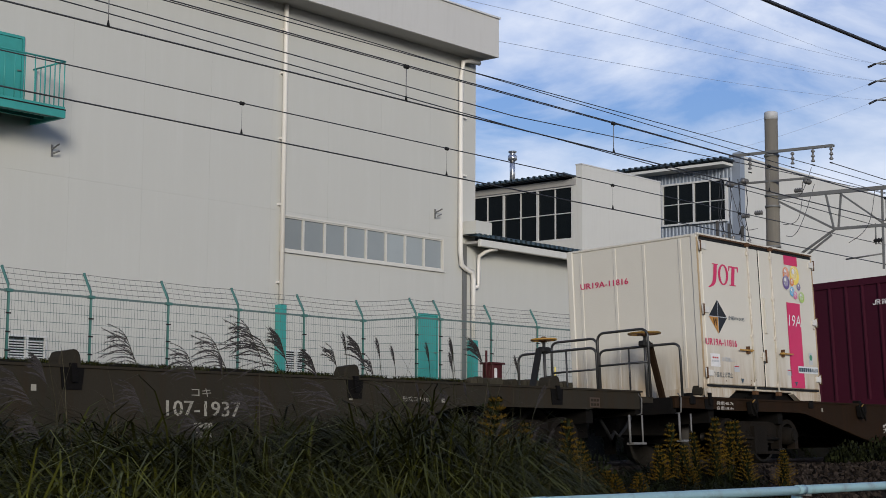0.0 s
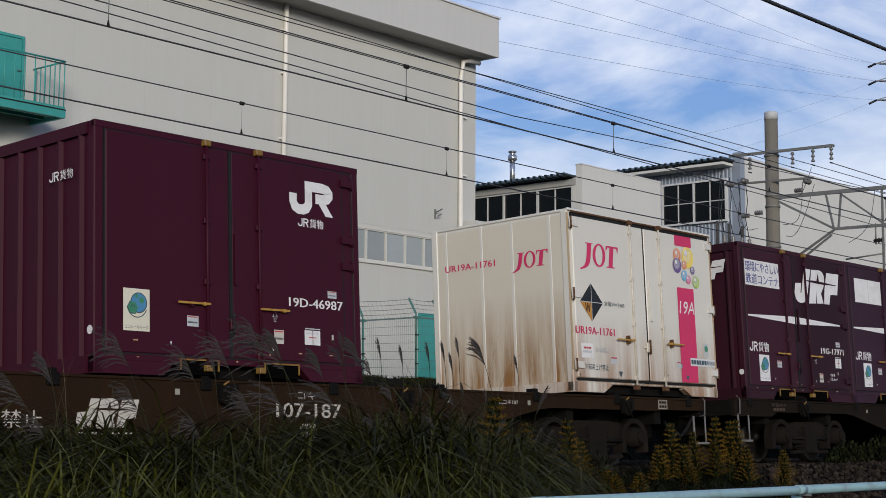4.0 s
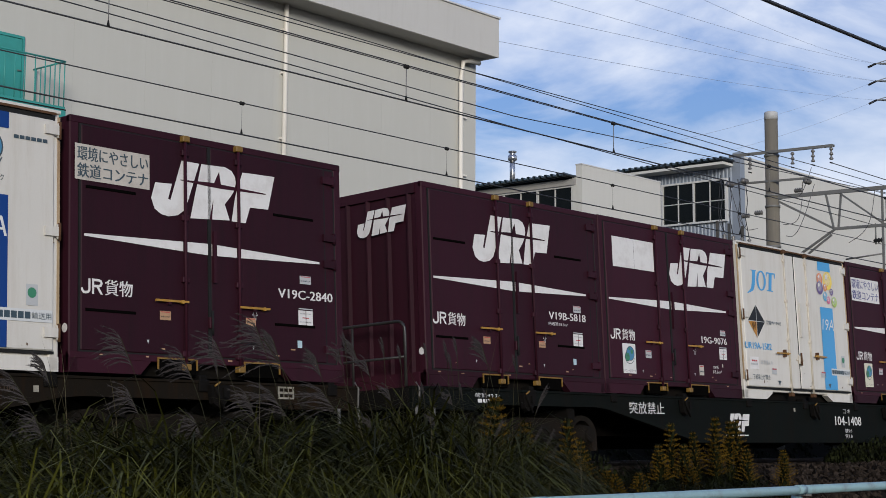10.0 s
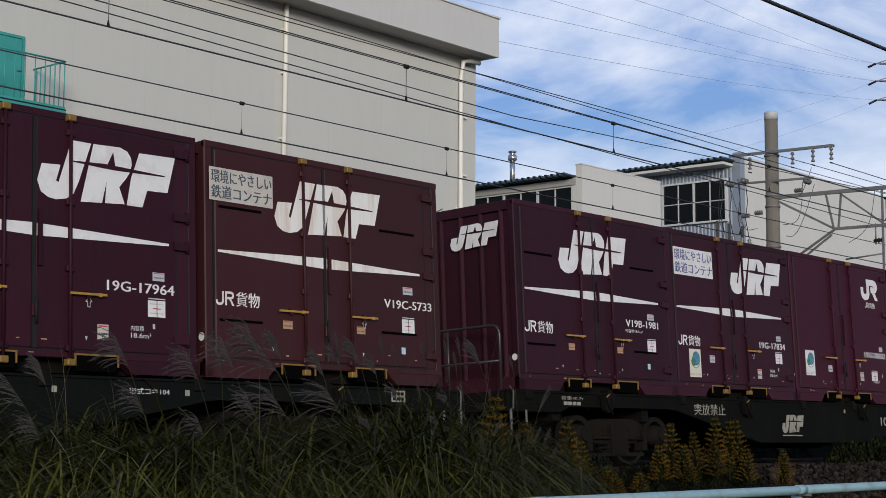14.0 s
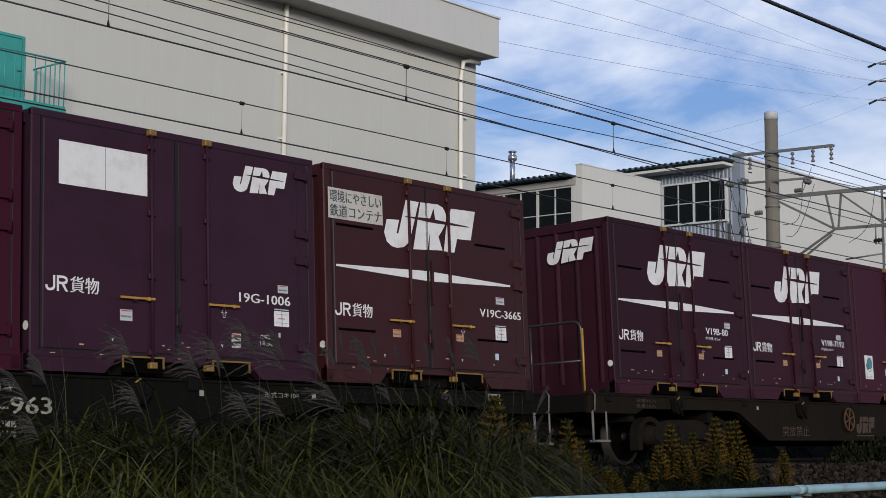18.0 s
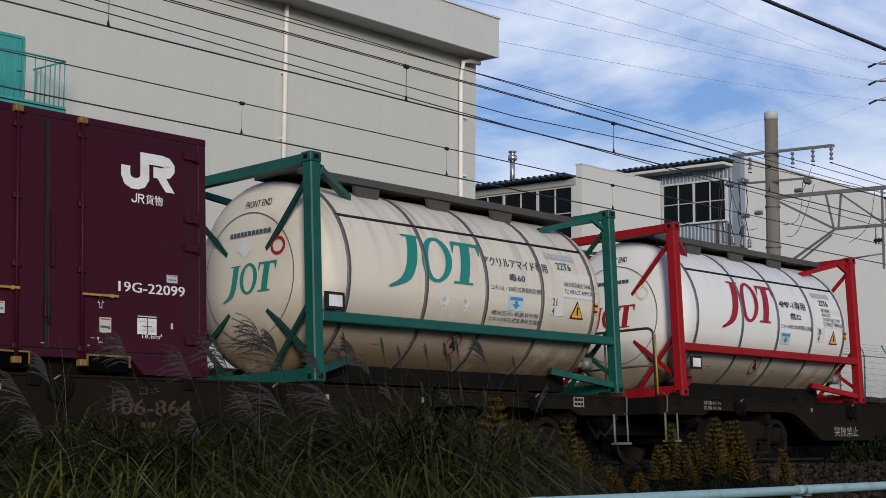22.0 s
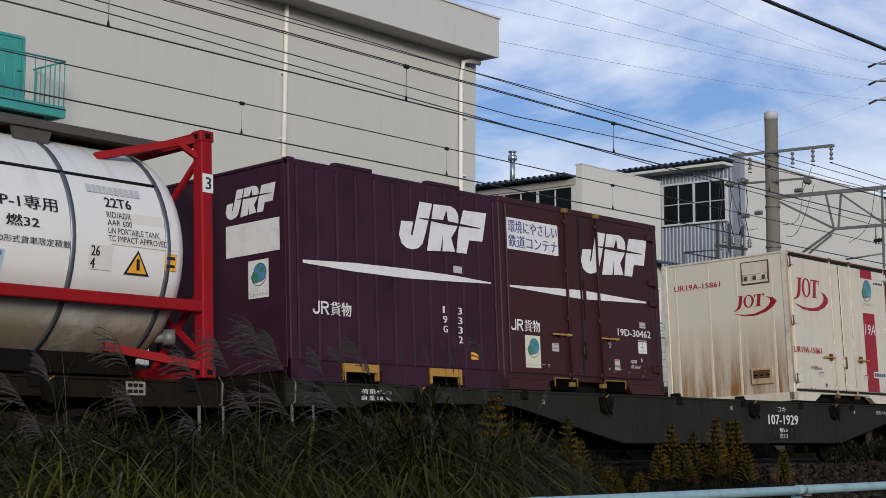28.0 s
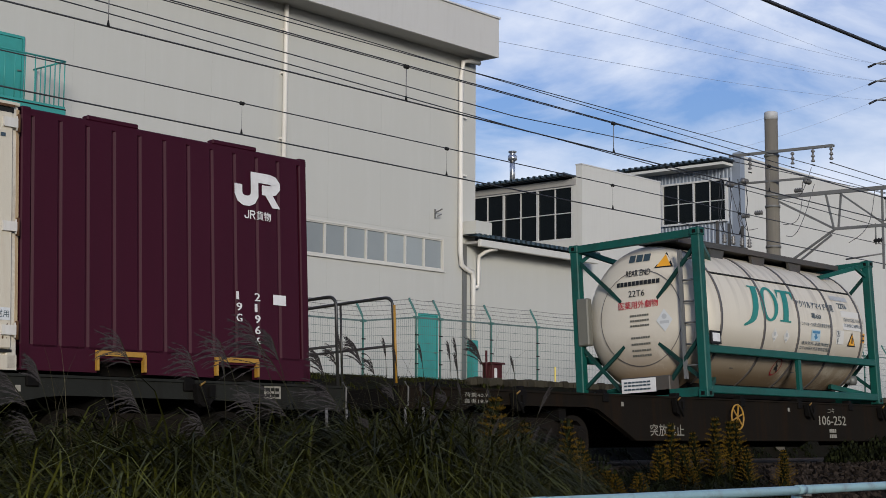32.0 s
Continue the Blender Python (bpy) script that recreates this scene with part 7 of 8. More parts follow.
# facing wagon ends: on each a low rail, a tall hoop and a brake stand, turned half round
part("end_platform", box(B(), 9.74, 10.07, -1.20, 1.20, 0.90, 0.985), "wagon_olive", W[0])
for wagon, x, s in ((W[0], 10.0, -1), (W[1], -9.47, 1)):
    hoop(wagon, x, -1.16 * s, 0.30 * s, 1.77, 0)
    part("rail_post", tube(B(), (x, -0.25 * s, 0.97), (x, -0.25 * s, 1.77), 0.016, 6), "tube_steel", wagon)
    hoop(wagon, x, 0.33 * s, 1.21 * s, 1.97, 1.49)
brake_stand(W[0], 9.95, 0.62, 1.96, -1, 0.19, "gold")
brake_stand(W[1], -9.52, -0.58, 1.96, 1, 0.24, "gold_dull")

white_container(20.17, "UR19A-11816", "pink", "pink", "pink", label=WHITE_L + "pink stripe and dusty foot", body="dusty_white")
wine_container(27.70, "19D-46987", "wine_red", sign="", mark="plain_right", stripe=False, label="clean wine-red freight container with plain doors", end_mark="number", name_bar="", eco="sticker", capacity=False)
white_container(35.52, "UR19A-11761", "pink", "pink", "pink", end_mark="both", label=WHITE_L + "pink stripe and streaked end", body="stained_white")
wine_container(40.12, "19G-17971", "purple", label="wine-purple freight container with a white slogan board")
wine_container(43.84, "19G-5969", "plum", sign="blank", label="wine-purple freight container with a blank white board")
white_container(47.65, "UR19A-11044", "pink", "pink", "pink", label=WHITE_L + "pink stripe between other containers")
white_container(51.45, "UR19A-81", "navy", "navy", "navy", panel="eco", label=WHITE_L + "navy stripe and round green label")
wine_container(55.28, "V19C-2840", "purple", mark="big_centre", slits=True, label="faded wine-purple ventilated container with a grimy slogan board", eco=False)
wine_container(60.40, "V19B-5818", "purple", sign="", mark="big_mid", slits=True, eco=False, label="wine-purple ventilated container with a large central white mark")
wine_container(64.13, "19G-9076", "purple", sign="blank", label="wine-purple container with a blank white board beside a white one")
white_container(67.93, "UR19A-1582", "skyblue", "skyblue", "skyblue", label=WHITE_L + "sky-blue stripe and coloured balls")
wine_container(71.74, "19G-17964", "purple", label="wine-purple freight container with slogan board and green label", eco="sticker")
wine_container(75.57, "V19C-5733", "brown_red", mark="big_centre", slits=True, eco=False, swatch="mark_rusty", label="rust-streaked brown-red ventilated container with slogan board")
wine_container(80.81, "V19B-1981", "purple", sign="", mark="big_mid", slits=True, eco=False, label="dark wine ventilated container with ribbed end wall")
wine_container(84.49, "19G-17834", "purple", label="wine container with a yellowed slogan board", eco="sticker")
wine_container(88.25, "19G-20602", "wine_red", sign="", mark="plain_right", stripe=False, label="clean wine-red container with a small white mark", name_bar="")
wine_container(92.06, "19G-1006", "plum", sign="blank", mark="small_right", stripe=False, eco=False, label="violet-toned wine container with a blank white board")
wine_container(95.94, "V19C-3665", "brown_red", slits=True, mark="big_centre", eco=False, label="brown-red ventilated container with slogan board")
wine_container(101.58, "V19B-80", "purple", sign="", mark="big_mid", slits=True, eco=False, label="dark wine ventilated container with white crest on its end")
wine_container(105.34, "V19B-7192", "purple", sign="", mark="big_mid", slits=True, eco=False, label="dark wine ventilated container with large central mark")
wine_container(109.08, "19G-22099", "wine_red", sign="", mark="plain_right", stripe=False, label="clean wine-red container beside a green-framed tank", name_bar="")
GREEN_WORDS = [("アクリルアマイド専用", 3.02, 1.58, 1.36, 0.13), ("毒60", 3.50, 1.41, 0.34, 0.10), ("コキ106・200形式貨車限定積載", 3.12, 1.27, 1.10, 0.07), ("横浜羽沢~釧路貨物間", 3.16, 0.955, 0.98, 0.06), ("コキ100系形式貨車限定積載", 3.12, 0.875, 1.10, 0.06), ("22T6", 4.62, 1.66, 0.32, 0.10), ("UN PORTABLE TANK T11", 4.70, 1.43, 0.74, 0.06), ("21", 4.42, 1.15, 0.10, 0.10), ("4", 4.42, 1.03, 0.05, 0.10), ("TC IMPACT APPROVED", 4.70, 1.33, 0.74, 0.06)]
RED_WORDS = [("4MP-1専用", 3.14, 1.53, 0.90, 0.135), ("燃32", 3.46, 1.35, 0.36, 0.11), ("コキ100形式貨車限定積載", 3.12, 1.19, 1.06, 0.07), ("22T6", 4.62, 1.66, 0.32, 0.10), ("RID/ADR", 4.62, 1.55, 0.30, 0.06), ("AAR 600", 4.62, 1.47, 0.30, 0.06), ("UN PORTABLE TANK", 4.62, 1.39, 0.64, 0.06), ("TC IMPACT APPROVED", 4.62, 1.31, 0.74, 0.06), ("26", 4.42, 1.15, 0.10, 0.10), ("4", 4.42, 1.03, 0.05, 0.10)]
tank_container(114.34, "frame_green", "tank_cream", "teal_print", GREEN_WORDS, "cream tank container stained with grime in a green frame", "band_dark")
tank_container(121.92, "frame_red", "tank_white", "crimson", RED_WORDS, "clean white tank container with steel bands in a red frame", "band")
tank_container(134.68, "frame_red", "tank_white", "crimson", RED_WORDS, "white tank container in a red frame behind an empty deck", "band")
ribbed_container(141.80, "violet", "crest", ("19G", "3332"), "patched violet-wine ribbed container with rough white markings", True, True)
wine_container(145.52, "19D-30462", "brown_red", label="brown-red container with slogan board and yellow label", eco="sticker")
white_container(153.19, "UR19A-15861", "crimson", "crimson", "crimson", variant="swoosh", panel="eco_red", label="rust-stained cream container with a crimson swoosh and stripe", body="aged_white")
ribbed_container(156.94, "wine_red", "plain", ("19G", "21966"), "clean wine-red container with fully ribbed sides", False, False)
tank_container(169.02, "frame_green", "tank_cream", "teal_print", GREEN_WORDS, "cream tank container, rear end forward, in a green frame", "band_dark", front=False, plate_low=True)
# ---- overhead line ----
PX, PY = 37.15, 20.2


def wire(name, label, pts, r, mat="copper", sag=0.0, n=1):
    bm = B()
    out = []
    for a, b in zip(pts, pts[1:]):
        for i in range(n):
            f = i / n
            p = Vector(a).lerp(Vector(b), f)
            p.z -= sag * 4 * f * (1 - f)
            out.append(p)
    out.append(Vector(pts[-1]))
    pipe(bm, out, r, 5)
    return tagged(part(name, bm, mat), label, "overhead wire", "overhead wires")


def line_pole(name, x, y, h, label):
    base = thing(name, label, "utility pole")
    part("shaft", lathe(B(), [(0.205, -0.6), (0.178, h - 0.22)], 24, "z", (x, y, 0)), "concrete", base)
    part("pole_cap", lathe(B(), [(0.185, h - 0.22), (0.183, h - 0.02), (0.16, h)], 24, "z", (x, y, 0)), "cap", base)
    for z in (6.7, 7.0, 5.6, 8.1, 4.3):
        part("band", lathe(B(), [(0.209, z - 0.03), (0.209, z + 0.03)], 20, "z", (x, y, 0)), "steel", base)
    return base


pole = line_pole("utility_pole", PX, PY, 9.32, "tall grey spun-concrete railway pole with steel bands")
part("orange_band", lathe(B(), [(0.199, 3.95), (0.199, 4.09)], 20, "z", (PX, PY, 0)), "orange_band", pole)
fx, fy = PX - 0.25, PY - 0.14   # the pole's face towards the road
for z in (2.80, 2.38):
    sb = part("switch_box", box(B(), fx - 0.13, fx + 0.05, fy - 0.09, fy + 0.07, z, z + 0.26), "box_grey", pole, bevel=0.015)
    part("lens", lathe(B(), [(0.045, 0.0), (0.05, 0.02)], 12, "y", (fx - 0.06, fy - 0.11, z + 0.13)), "seal", sb)
part("number_plate", box(B(), fx - 0.10, fx + 0.16, fy - 0.13, fy - 0.115, 2.0, 2.18), "mark_white", pole)
for z in (3.76, 3.62, 3.50):
    part("white_band", lathe(B(), [(0.1985, z - 0.018), (0.1985, z + 0.018)], 20, "z", (PX, PY, 0)), "cap", pole)
for z in (5.05, 4.7, 4.55, 3.98):
    part("band", lathe(B(), [(0.209, z - 0.02), (0.209, z + 0.02)], 20, "z", (PX, PY, 0)), "steel", pole)
line_pole("utility_pole", PX, 9.6, 8.6, "grey concrete railway pole on the road side of the line")


def insulator(parent, at, n=3, up=False, r=0.058):
    x, y, z = at
    prof, s = [], (1 if up else -1)
    for i in range(n):
        h = s * i * 0.13
        prof += [(0.025, h), (r, h + s * 0.05), (0.045, h + s * 0.075), (0.025, h + s * 0.08)]
    if s < 0:
        prof = prof[::-1]
    return part("insulator", lathe(B(), prof, 12, "z", (x, y, z)), "porcelain", parent)


def gantry():
    g = thing("overhead_gantry", "galvanised steel gantry beam spanning both tracks", "gantry")
    y0, y1 = PY - 0.15, 9.75
    part("top_chord", bar(B(), (PX, y0, 6.95), (PX, y1, 6.82), 0.085, 0.10), "steel", g)
    part("bottom_chord", bar(B(), (PX, 18.4, 5.95), (PX, y1, 5.85), 0.065, 0.075), "steel", g)
    part("end_brace", bar(B(), (PX, y0, 6.85), (PX, 18.4, 5.95), 0.05, 0.055), "steel", g)
    part("knee_brace", bar(B(), (PX, 18.4, 5.93), (PX, PY - 0.1, 4.95), 0.05, 0.055), "steel", g)
    part("knee_brace", bar(B(), (PX, 18.48, 5.80), (PX, PY - 0.1, 4.72), 0.04, 0.05), "steel", g)
    y, top = 18.45, True
    part("web_post", bar(B(), (PX - 0.03, 18.40, 5.95), (PX - 0.03, 18.62, 6.93), 0.04, 0.05), "steel", g)
    part("web_post", bar(B(), (PX + 0.03, 18.30, 5.95), (PX + 0.03, 18.20, 6.93), 0.04, 0.05), "steel", g)
    for i in range(5):
        a = 18.25 - i * 1.7
        part("web_bar", bar(B(), (PX, a, 6.90), (PX, a - 1.3, 5.92), 0.04, 0.045), "steel", g)
        part("web_bar", bar(B(), (PX, a - 1.3, 5.92), (PX, a - 1.55, 6.88), 0.04, 0.045), "steel", g)
    # drop bracket to the far contact wire
    part("hanger", bar(B(), (PX, 17.05, 6.9), (PX, 17.05, 4.8), 0.05, 0.05), "steel", g)
    ins = part("strain_insulator", lathe(B(), [(0.02, 0.0), (0.07, 0.04), (0.03, 0.08), (0.07, 0.12), (0.03, 0.16), (0.07, 0.20), (0.02, 0.26)], 10, "y", (PX, 17.05, 5.55)), "seal", g)
    part("registration_arm", tube(B(), (PX, 17.05, 5.2), (PX, 18.1, 5.12), 0.02, 6), "steel", g)
    part("messenger_hanger", tube(B(), (PX, 17.25, 6.0), (PX, 17.25, 5.45), 0.02, 6), "steel", g)
    part("hanger", bar(B(), (PX, 12.6, 6.85), (PX, 12.6, 4.7), 0.05, 0.05), "steel", g)
    part("registration_arm", tube(B(), (PX, 12.6, 5.0), (PX, 13.33, 4.86), 0.02, 6), "steel", g)


gantry()


def crossarm():
    c = thing("crossarm", "steel crossarm with hanging porcelain insulators on the pole", "crossarm")
    part("arm_bar", bar(B(), (PX - 0.2, 18.30, 8.14), (PX - 0.2, 21.4, 8.20), 0.06, 0.075), "steel", c)
    part("arm_bar", bar(B(), (PX - 0.10, 18.30, 8.15), (PX - 0.10, 21.4, 8.21), 0.05, 0.06), "steel", c)
    for y in (19.47, 18.87, 18.34, 20.76):
        insulator(c, (PX - 0.2, y, 8.10), 3)
        part("clamp", tube(B(), (PX - 0.28, y, 7.68), (PX - 0.12, y, 7.68), 0.018, 6), "seal", c)
    c2 = thing("crossarm", "short lower crossarm with strain insulators and jumper wires", "crossarm")
    part("arm_bar", bar(B(), (PX - 0.15, 18.9, 7.35), (PX - 0.15, 21.6, 7.42), 0.055, 0.055), "steel", c2)
    for y, x in ((21.3, PX - 0.5), (20.7, PX - 0.75), (19.4, PX + 0.35)):
        part("strain_insulator", lathe(B(), [(0.02, 0.0), (0.08, 0.03), (0.03, 0.07), (0.08, 0.10), (0.03, 0.14), (0.08, 0.17), (0.03, 0.21), (0.08, 0.24), (0.02, 0.3)], 10, "x", (x, y, 7.38)), "porcelain", c2)
    for (xa, ya, za), (xb, yb, zb), drop, reach in (((PX - 0.55, 21.2, 7.35), (PX - 0.2, 20.9, 6.3), 0.75, -0.20), ((PX - 0.8, 20.75, 7.35), (PX - 0.3, 20.5, 6.1), 0.65, 0.25),
                                                    ((PX + 0.3, 19.45, 7.35), (PX + 0.1, 19.95, 6.2), 0.55, -0.22), ((PX + 0.5, 19.2, 7.3), (PX + 0.15, 19.9, 5.9), 0.70, 0.15),
                                                    ((PX - 0.2, 18.92, 7.62), (PX, 19.6, 6.98), 0.45, 0.10), ((PX, 17.25, 6.85), (PX, 18.0, 5.55), 0.35, -0.2),
                                                    ((PX - 0.5, 21.5, 7.6), (PX - 0.9, 21.0, 5.9), 0.45, 0.3)):
        loop = []
        for i in range(15):
            f = i / 14
            sw = math.sin(math.pi * f)
            loop.append((xa + (xb - xa) * f + reach * sw * 0.6, ya + (yb - ya) * f + reach * sw, za + (zb - za) * f - drop * sw * (1 - 0.35 * f)))
        part("jumper_wire", pipe(B(), loop, 0.008, 5), "cable", c2)
    for y, x, z in ((20.55, PX - 0.15, 6.55), (20.95, PX - 0.15, 6.5), (19.55, PX + 0.25, 7.12)):
        part("strain_insulator", lathe(B(), [(0.02, 0.0), (0.07, 0.03), (0.03, 0.06), (0.07, 0.09), (0.03, 0.12), (0.07, 0.15), (0.03, 0.18), (0.07, 0.21), (0.02, 0.26)], 10, "y", (x, y - 0.13, z)), "porcelain", c2)


crossarm()


def platform():
    p = thing("pole_platform", "steel pole platform with railing, ladder and transformers", "platform")
    xa, xb = 33.6, PX - 0.12
    z = 4.12
    for i in range(7):
        part("deck_plank", bar(B(), (xa, 19.75 + i * 0.17, z), (xb, 19.75 + i * 0.17, z + 0.1), 0.15, 0.035), "dark_steel", p)
    part("edge_beam", bar(B(), (xa, 19.68, z - 0.06), (xb + 0.02, 19.68, z + 0.04), 0.06, 0.13), "dark_steel", p)
    part("edge_beam", bar(B(), (xa, 20.85, z - 0.06), (xb, 20.85, z + 0.04), 0.06, 0.13), "dark_steel", p)
    part("strut", bar(B(), (34.1, 19.75, 4.02), (PX, 20.0, 1.75), 0.06, 0.07), "dark_steel", p)
    part("strut", bar(B(), (35.5, 19.75, 4.05), (PX, 20.0, 2.55), 0.06, 0.07), "dark_steel", p)
    for x in (33.65, 34.3, 35.0):
        part("rail_post", tube(B(), (x, 20.85, z), (x, 20.85, z + 1.05), 0.018, 6), "dark_steel", p)
    for h in (0.55, 1.05):
        part("rail", tube(B(), (33.65, 20.85, z + h), (35.7, 20.85, z + h), 0.018, 6), "dark_steel", p)
        part("rail", tube(B(), (33.65, 20.85, z + h), (33.65, 19.75, z + h), 0.018, 6), "dark_steel", p)
    lad = part("ladder", bar(bar(B(), (35.15, 20.75, 0.9), (35.15, 20.75, 4.1), 0.05, 0.05), (35.6, 20.75, 0.9), (35.6, 20.75, 4.1), 0.05, 0.05), "dark_steel", p)
    for i in range(11):
        part("rung", tube(B(), (35.15, 20.75, 1.1 + i * 0.28), (35.6, 20.75, 1.1 + i * 0.28), 0.016, 6), "steel", lad)
    for x in (34.9, 35.5, 36.2):
        part("post", bar(B(), (x, 20.6, z), (x, 20.6, 6.1), 0.06, 0.06), "dark_steel", p)
    part("cross_bar", bar(B(), (34.8, 20.6, 5.45), (36.4, 20.6, 5.5), 0.07, 0.07), "dark_steel", p)
    part("cross_bar", bar(B(), (34.8, 20.6, 4.95), (36.4, 20.6, 5.0), 0.07, 0.07), "dark_steel", p)
    for x in (35.0, 35.45, 35.9, 36.3):
        part("transformer", lathe(B(), [(0.045, 0.0), (0.055, 0.03), (0.055, 0.20), (0.03, 0.23)], 12, "z", (x, 20.35, 5.04)), "steel", p)
        part("bushing", lathe(B(), [(0.04, 0.0), (0.075, 0.04), (0.03, 0.08), (0.075, 0.12), (0.03, 0.16), (0.06, 0.2), (0.02, 0.24)], 10, "z", (x, 20.45, 5.52)), "porcelain", p)
        part("lead_wire", pipe(B(), [(x, 20.45, 5.75), (x - 0.1, 20.5, 6.3), (x + 0.12, 20.55, 6.8), (x + 0.1, 20.6, 7.35)], 0.012, 5), "cable", p)
    part("conduit", tube(B(), (34.55, 21.0, 1.7), (34.55, 21.0, 4.9), 0.03, 6), "dark_steel", p)
    part("yellow_sleeve", tube(B(), (PX - 0.30, 19.86, 1.2), (PX - 0.36, 19.90, 2.72), 0.022, 6), "yellow", p)


platform()

NEAR_L, FAR_L = "thin dark contact wire over the near track", "thin dark contact wire over the far track"
wire("contact_wire", NEAR_L, [(-20, TRACK_Y, 4.86), (37.15, TRACK_Y, 4.86), (95, TRACK_Y, 4.9)], 0.0105, "cable")
wire("messenger_wire", "thin messenger wire over the near track", [(-20, TRACK_Y, 5.32), (37.15, TRACK_Y, 5.32), (95, TRACK_Y, 5.35)], 0.007, "cable")
wire("messenger_wire", "thin second messenger wire over the near track", [(-20, TRACK_Y + 0.02, 5.37), (17, TRACK_Y + 0.02, 5.345), (37.15, TRACK_Y, 5.32)], 0.008, "cable")
wire("contact_wire", FAR_L, [(-20, FAR_Y, 5.01), (37.15, FAR_Y, 4.98), (95, FAR_Y, 5.0)], 0.012, "cable")
wire("messenger_wire", "thin messenger wire over the far track", [(-20, FAR_Y, 5.45), (37.15, FAR_Y, 5.49), (95, FAR_Y, 5.5)], 0.0095, "cable")
wire("feeder_wire", "thin feeder wire strung along the railway poles", [(-20, 19.57, 8.0), (12, 19.57, 7.93), (PX - 0.2, 19.47, 7.68), (95, 19.57, 7.9)], 0.0095, "cable")
wire("feeder_wire", "thin feeder wire strung along the railway poles", [(-20, 18.92, 7.7), (14, 18.92, 7.53), (PX - 0.2, 18.87, 7.68), (95, 18.92, 7.7)], 0.0095, "cable")
wire("feeder_wire", "thin feeder wire strung along the railway poles", [(-20, 17.25, 6.9), (12.6, 17.25, 6.47), (22, 17.25, 6.36), (PX, 17.25, 6.85), (95, 17.0, 6.8)], 0.0095, "cable")
wire("feeder_wire", "thin feeder wire strung along the railway poles", [(-20, 17.25, 6.7), (12.2, 17.25, 6.34), (22, 17.25, 6.15), (PX, 17.4, 6.0), (95, 17.0, 6.3)], 0.0095, "cable")
wire("feeder_wire", "thin feeder wire leaving the crossarm", [(PX - 0.2, 18.34, 7.68), (60, 17.6, 7.2), (95, 17.5, 7.4)], 0.012, "cable")
line_pole("utility_pole", 48.0, 8.2, 7.4, "grey concrete pole on the verge carrying a thick cable")
line_pole("utility_pole", -9.0, 8.2, 6.9, "grey concrete pole on the verge carrying a thick cable")
wire("overhead_cable", "thick black cable strung between verge poles", [(-9.0, 8.0, 5.05), (15, 8, 5.24), (19, 8, 5.30), (48, 8.0, 5.8)], 0.024, "cable")


def droppers(y, z0, z1, xs, label, rod):
    for x in xs:
        d = thing("dropper", label, "wire dropper", "wire droppers")
        part("dropper_rod", tube(B(), (x, y, z0), (x, y, z1 - 0.03), rod, 5), "porcelain", d)
        part("dropper_clip", lathe(B(), [(0.012, -0.045), (0.030, -0.03), (0.030, -0.012), (0.014, 0.0), (0.030, 0.012), (0.030, 0.03), (0.012, 0.045)], 10, "x", (x, y, z1)), "seal", d)
        part("dropper_clip", lathe(B(), [(0.022, 0.0), (0.008, 0.07)], 6, "z", (x, y, z0)), "seal", d)


droppers(TRACK_Y, 4.86, 5.32, (9.9, 14.7, 19.5, 24.4, 29.2), "white wire dropper with a dark clip", 0.006)
droppers(FAR_Y, 5.0, 5.47, (15.33, 20.1, 25.2, 30.2), "thin wire dropper with a dark clip", 0.0028)


def pylon():
    base = thing("pylon", "far lattice steel transmission pylon with three crossarms", "pylon")
    cx, cy = 201.4, 88.9
    levels = [(2.0, 3.2), (14, 2.5), (25, 1.9), (34, 1.5), (42, 1.2), (50, 0.95), (59, 0.5)]
    dirs = [Vector((0.757, 0.653, 0)), Vector((0.653, -0.757, 0))]
    def corner(i, k):
        z, w = levels[i]
        s = ((-1, -1), (1, -1), (1, 1), (-1, 1))[k]
        return Vector((cx, cy, z)) + dirs[0] * s[0] * w + dirs[1] * s[1] * w
    for k in range(4):
        bm = B()
        for i in range(len(levels) - 1):
            bar(bm, corner(i, k), corner(i + 1, k), 0.22, 0.22)
        part("leg", bm, "pylon_grey", base)
        for i in range(len(levels) - 1):
            j = (k + 1) % 4
            part("lattice_bar", bar(bar(B(), corner(i, k), corner(i + 1, j), 0.12, 0.12), corner(i, j), corner(i + 1, k), 0.12, 0.12), "pylon_grey", base)
    for z, w in ((52.4, 3.7), (49.9, 3.7), (47.2, 3.7)):
        tip = -dirs[1] * w
        for s in (1, -1):
            e = Vector((cx, cy, z)) + tip * s
            arm = part("crossarm", bar(bar(bar(B(), Vector((cx, cy, z)) + dirs[0] * 0.9, e, 0.14, 0.14), Vector((cx, cy, z)) - dirs[0] * 0.9, e, 0.14, 0.14), Vector((cx, cy, z + 1.2)), e, 0.12, 0.12), "pylon_grey", base)
            part("insulator_string", tube(B(), e, e + Vector((-0.72, 0.83, -0.55)), 0.15, 6), "seal", arm)
    tips = [Vector((cx, cy, z)) - dirs[1] * w for z, w in ((52.4, 3.7), (49.9, 3.7), (47.2, 3.7))]
    for i, far in (
        (0, (77.9, 55.0, 28.9)),
        (1, (66.9, 55.0, 26.7)),
        (1, (58.3, 55.0, 24.7)),
        (2, (61.1, 55.0, 22.8)),
        (0, (88.1, 55.0, 31.1)),
        (1, (121.2, 80.0, 27.5)),
        (2, (128.2, 80.0, 27.1)),
    ):
        wire("power_line", "far thin high-voltage line against the sky", [tuple(tips[i]), far], 0.013, "hv_line", 0.6, 16)


pylon()

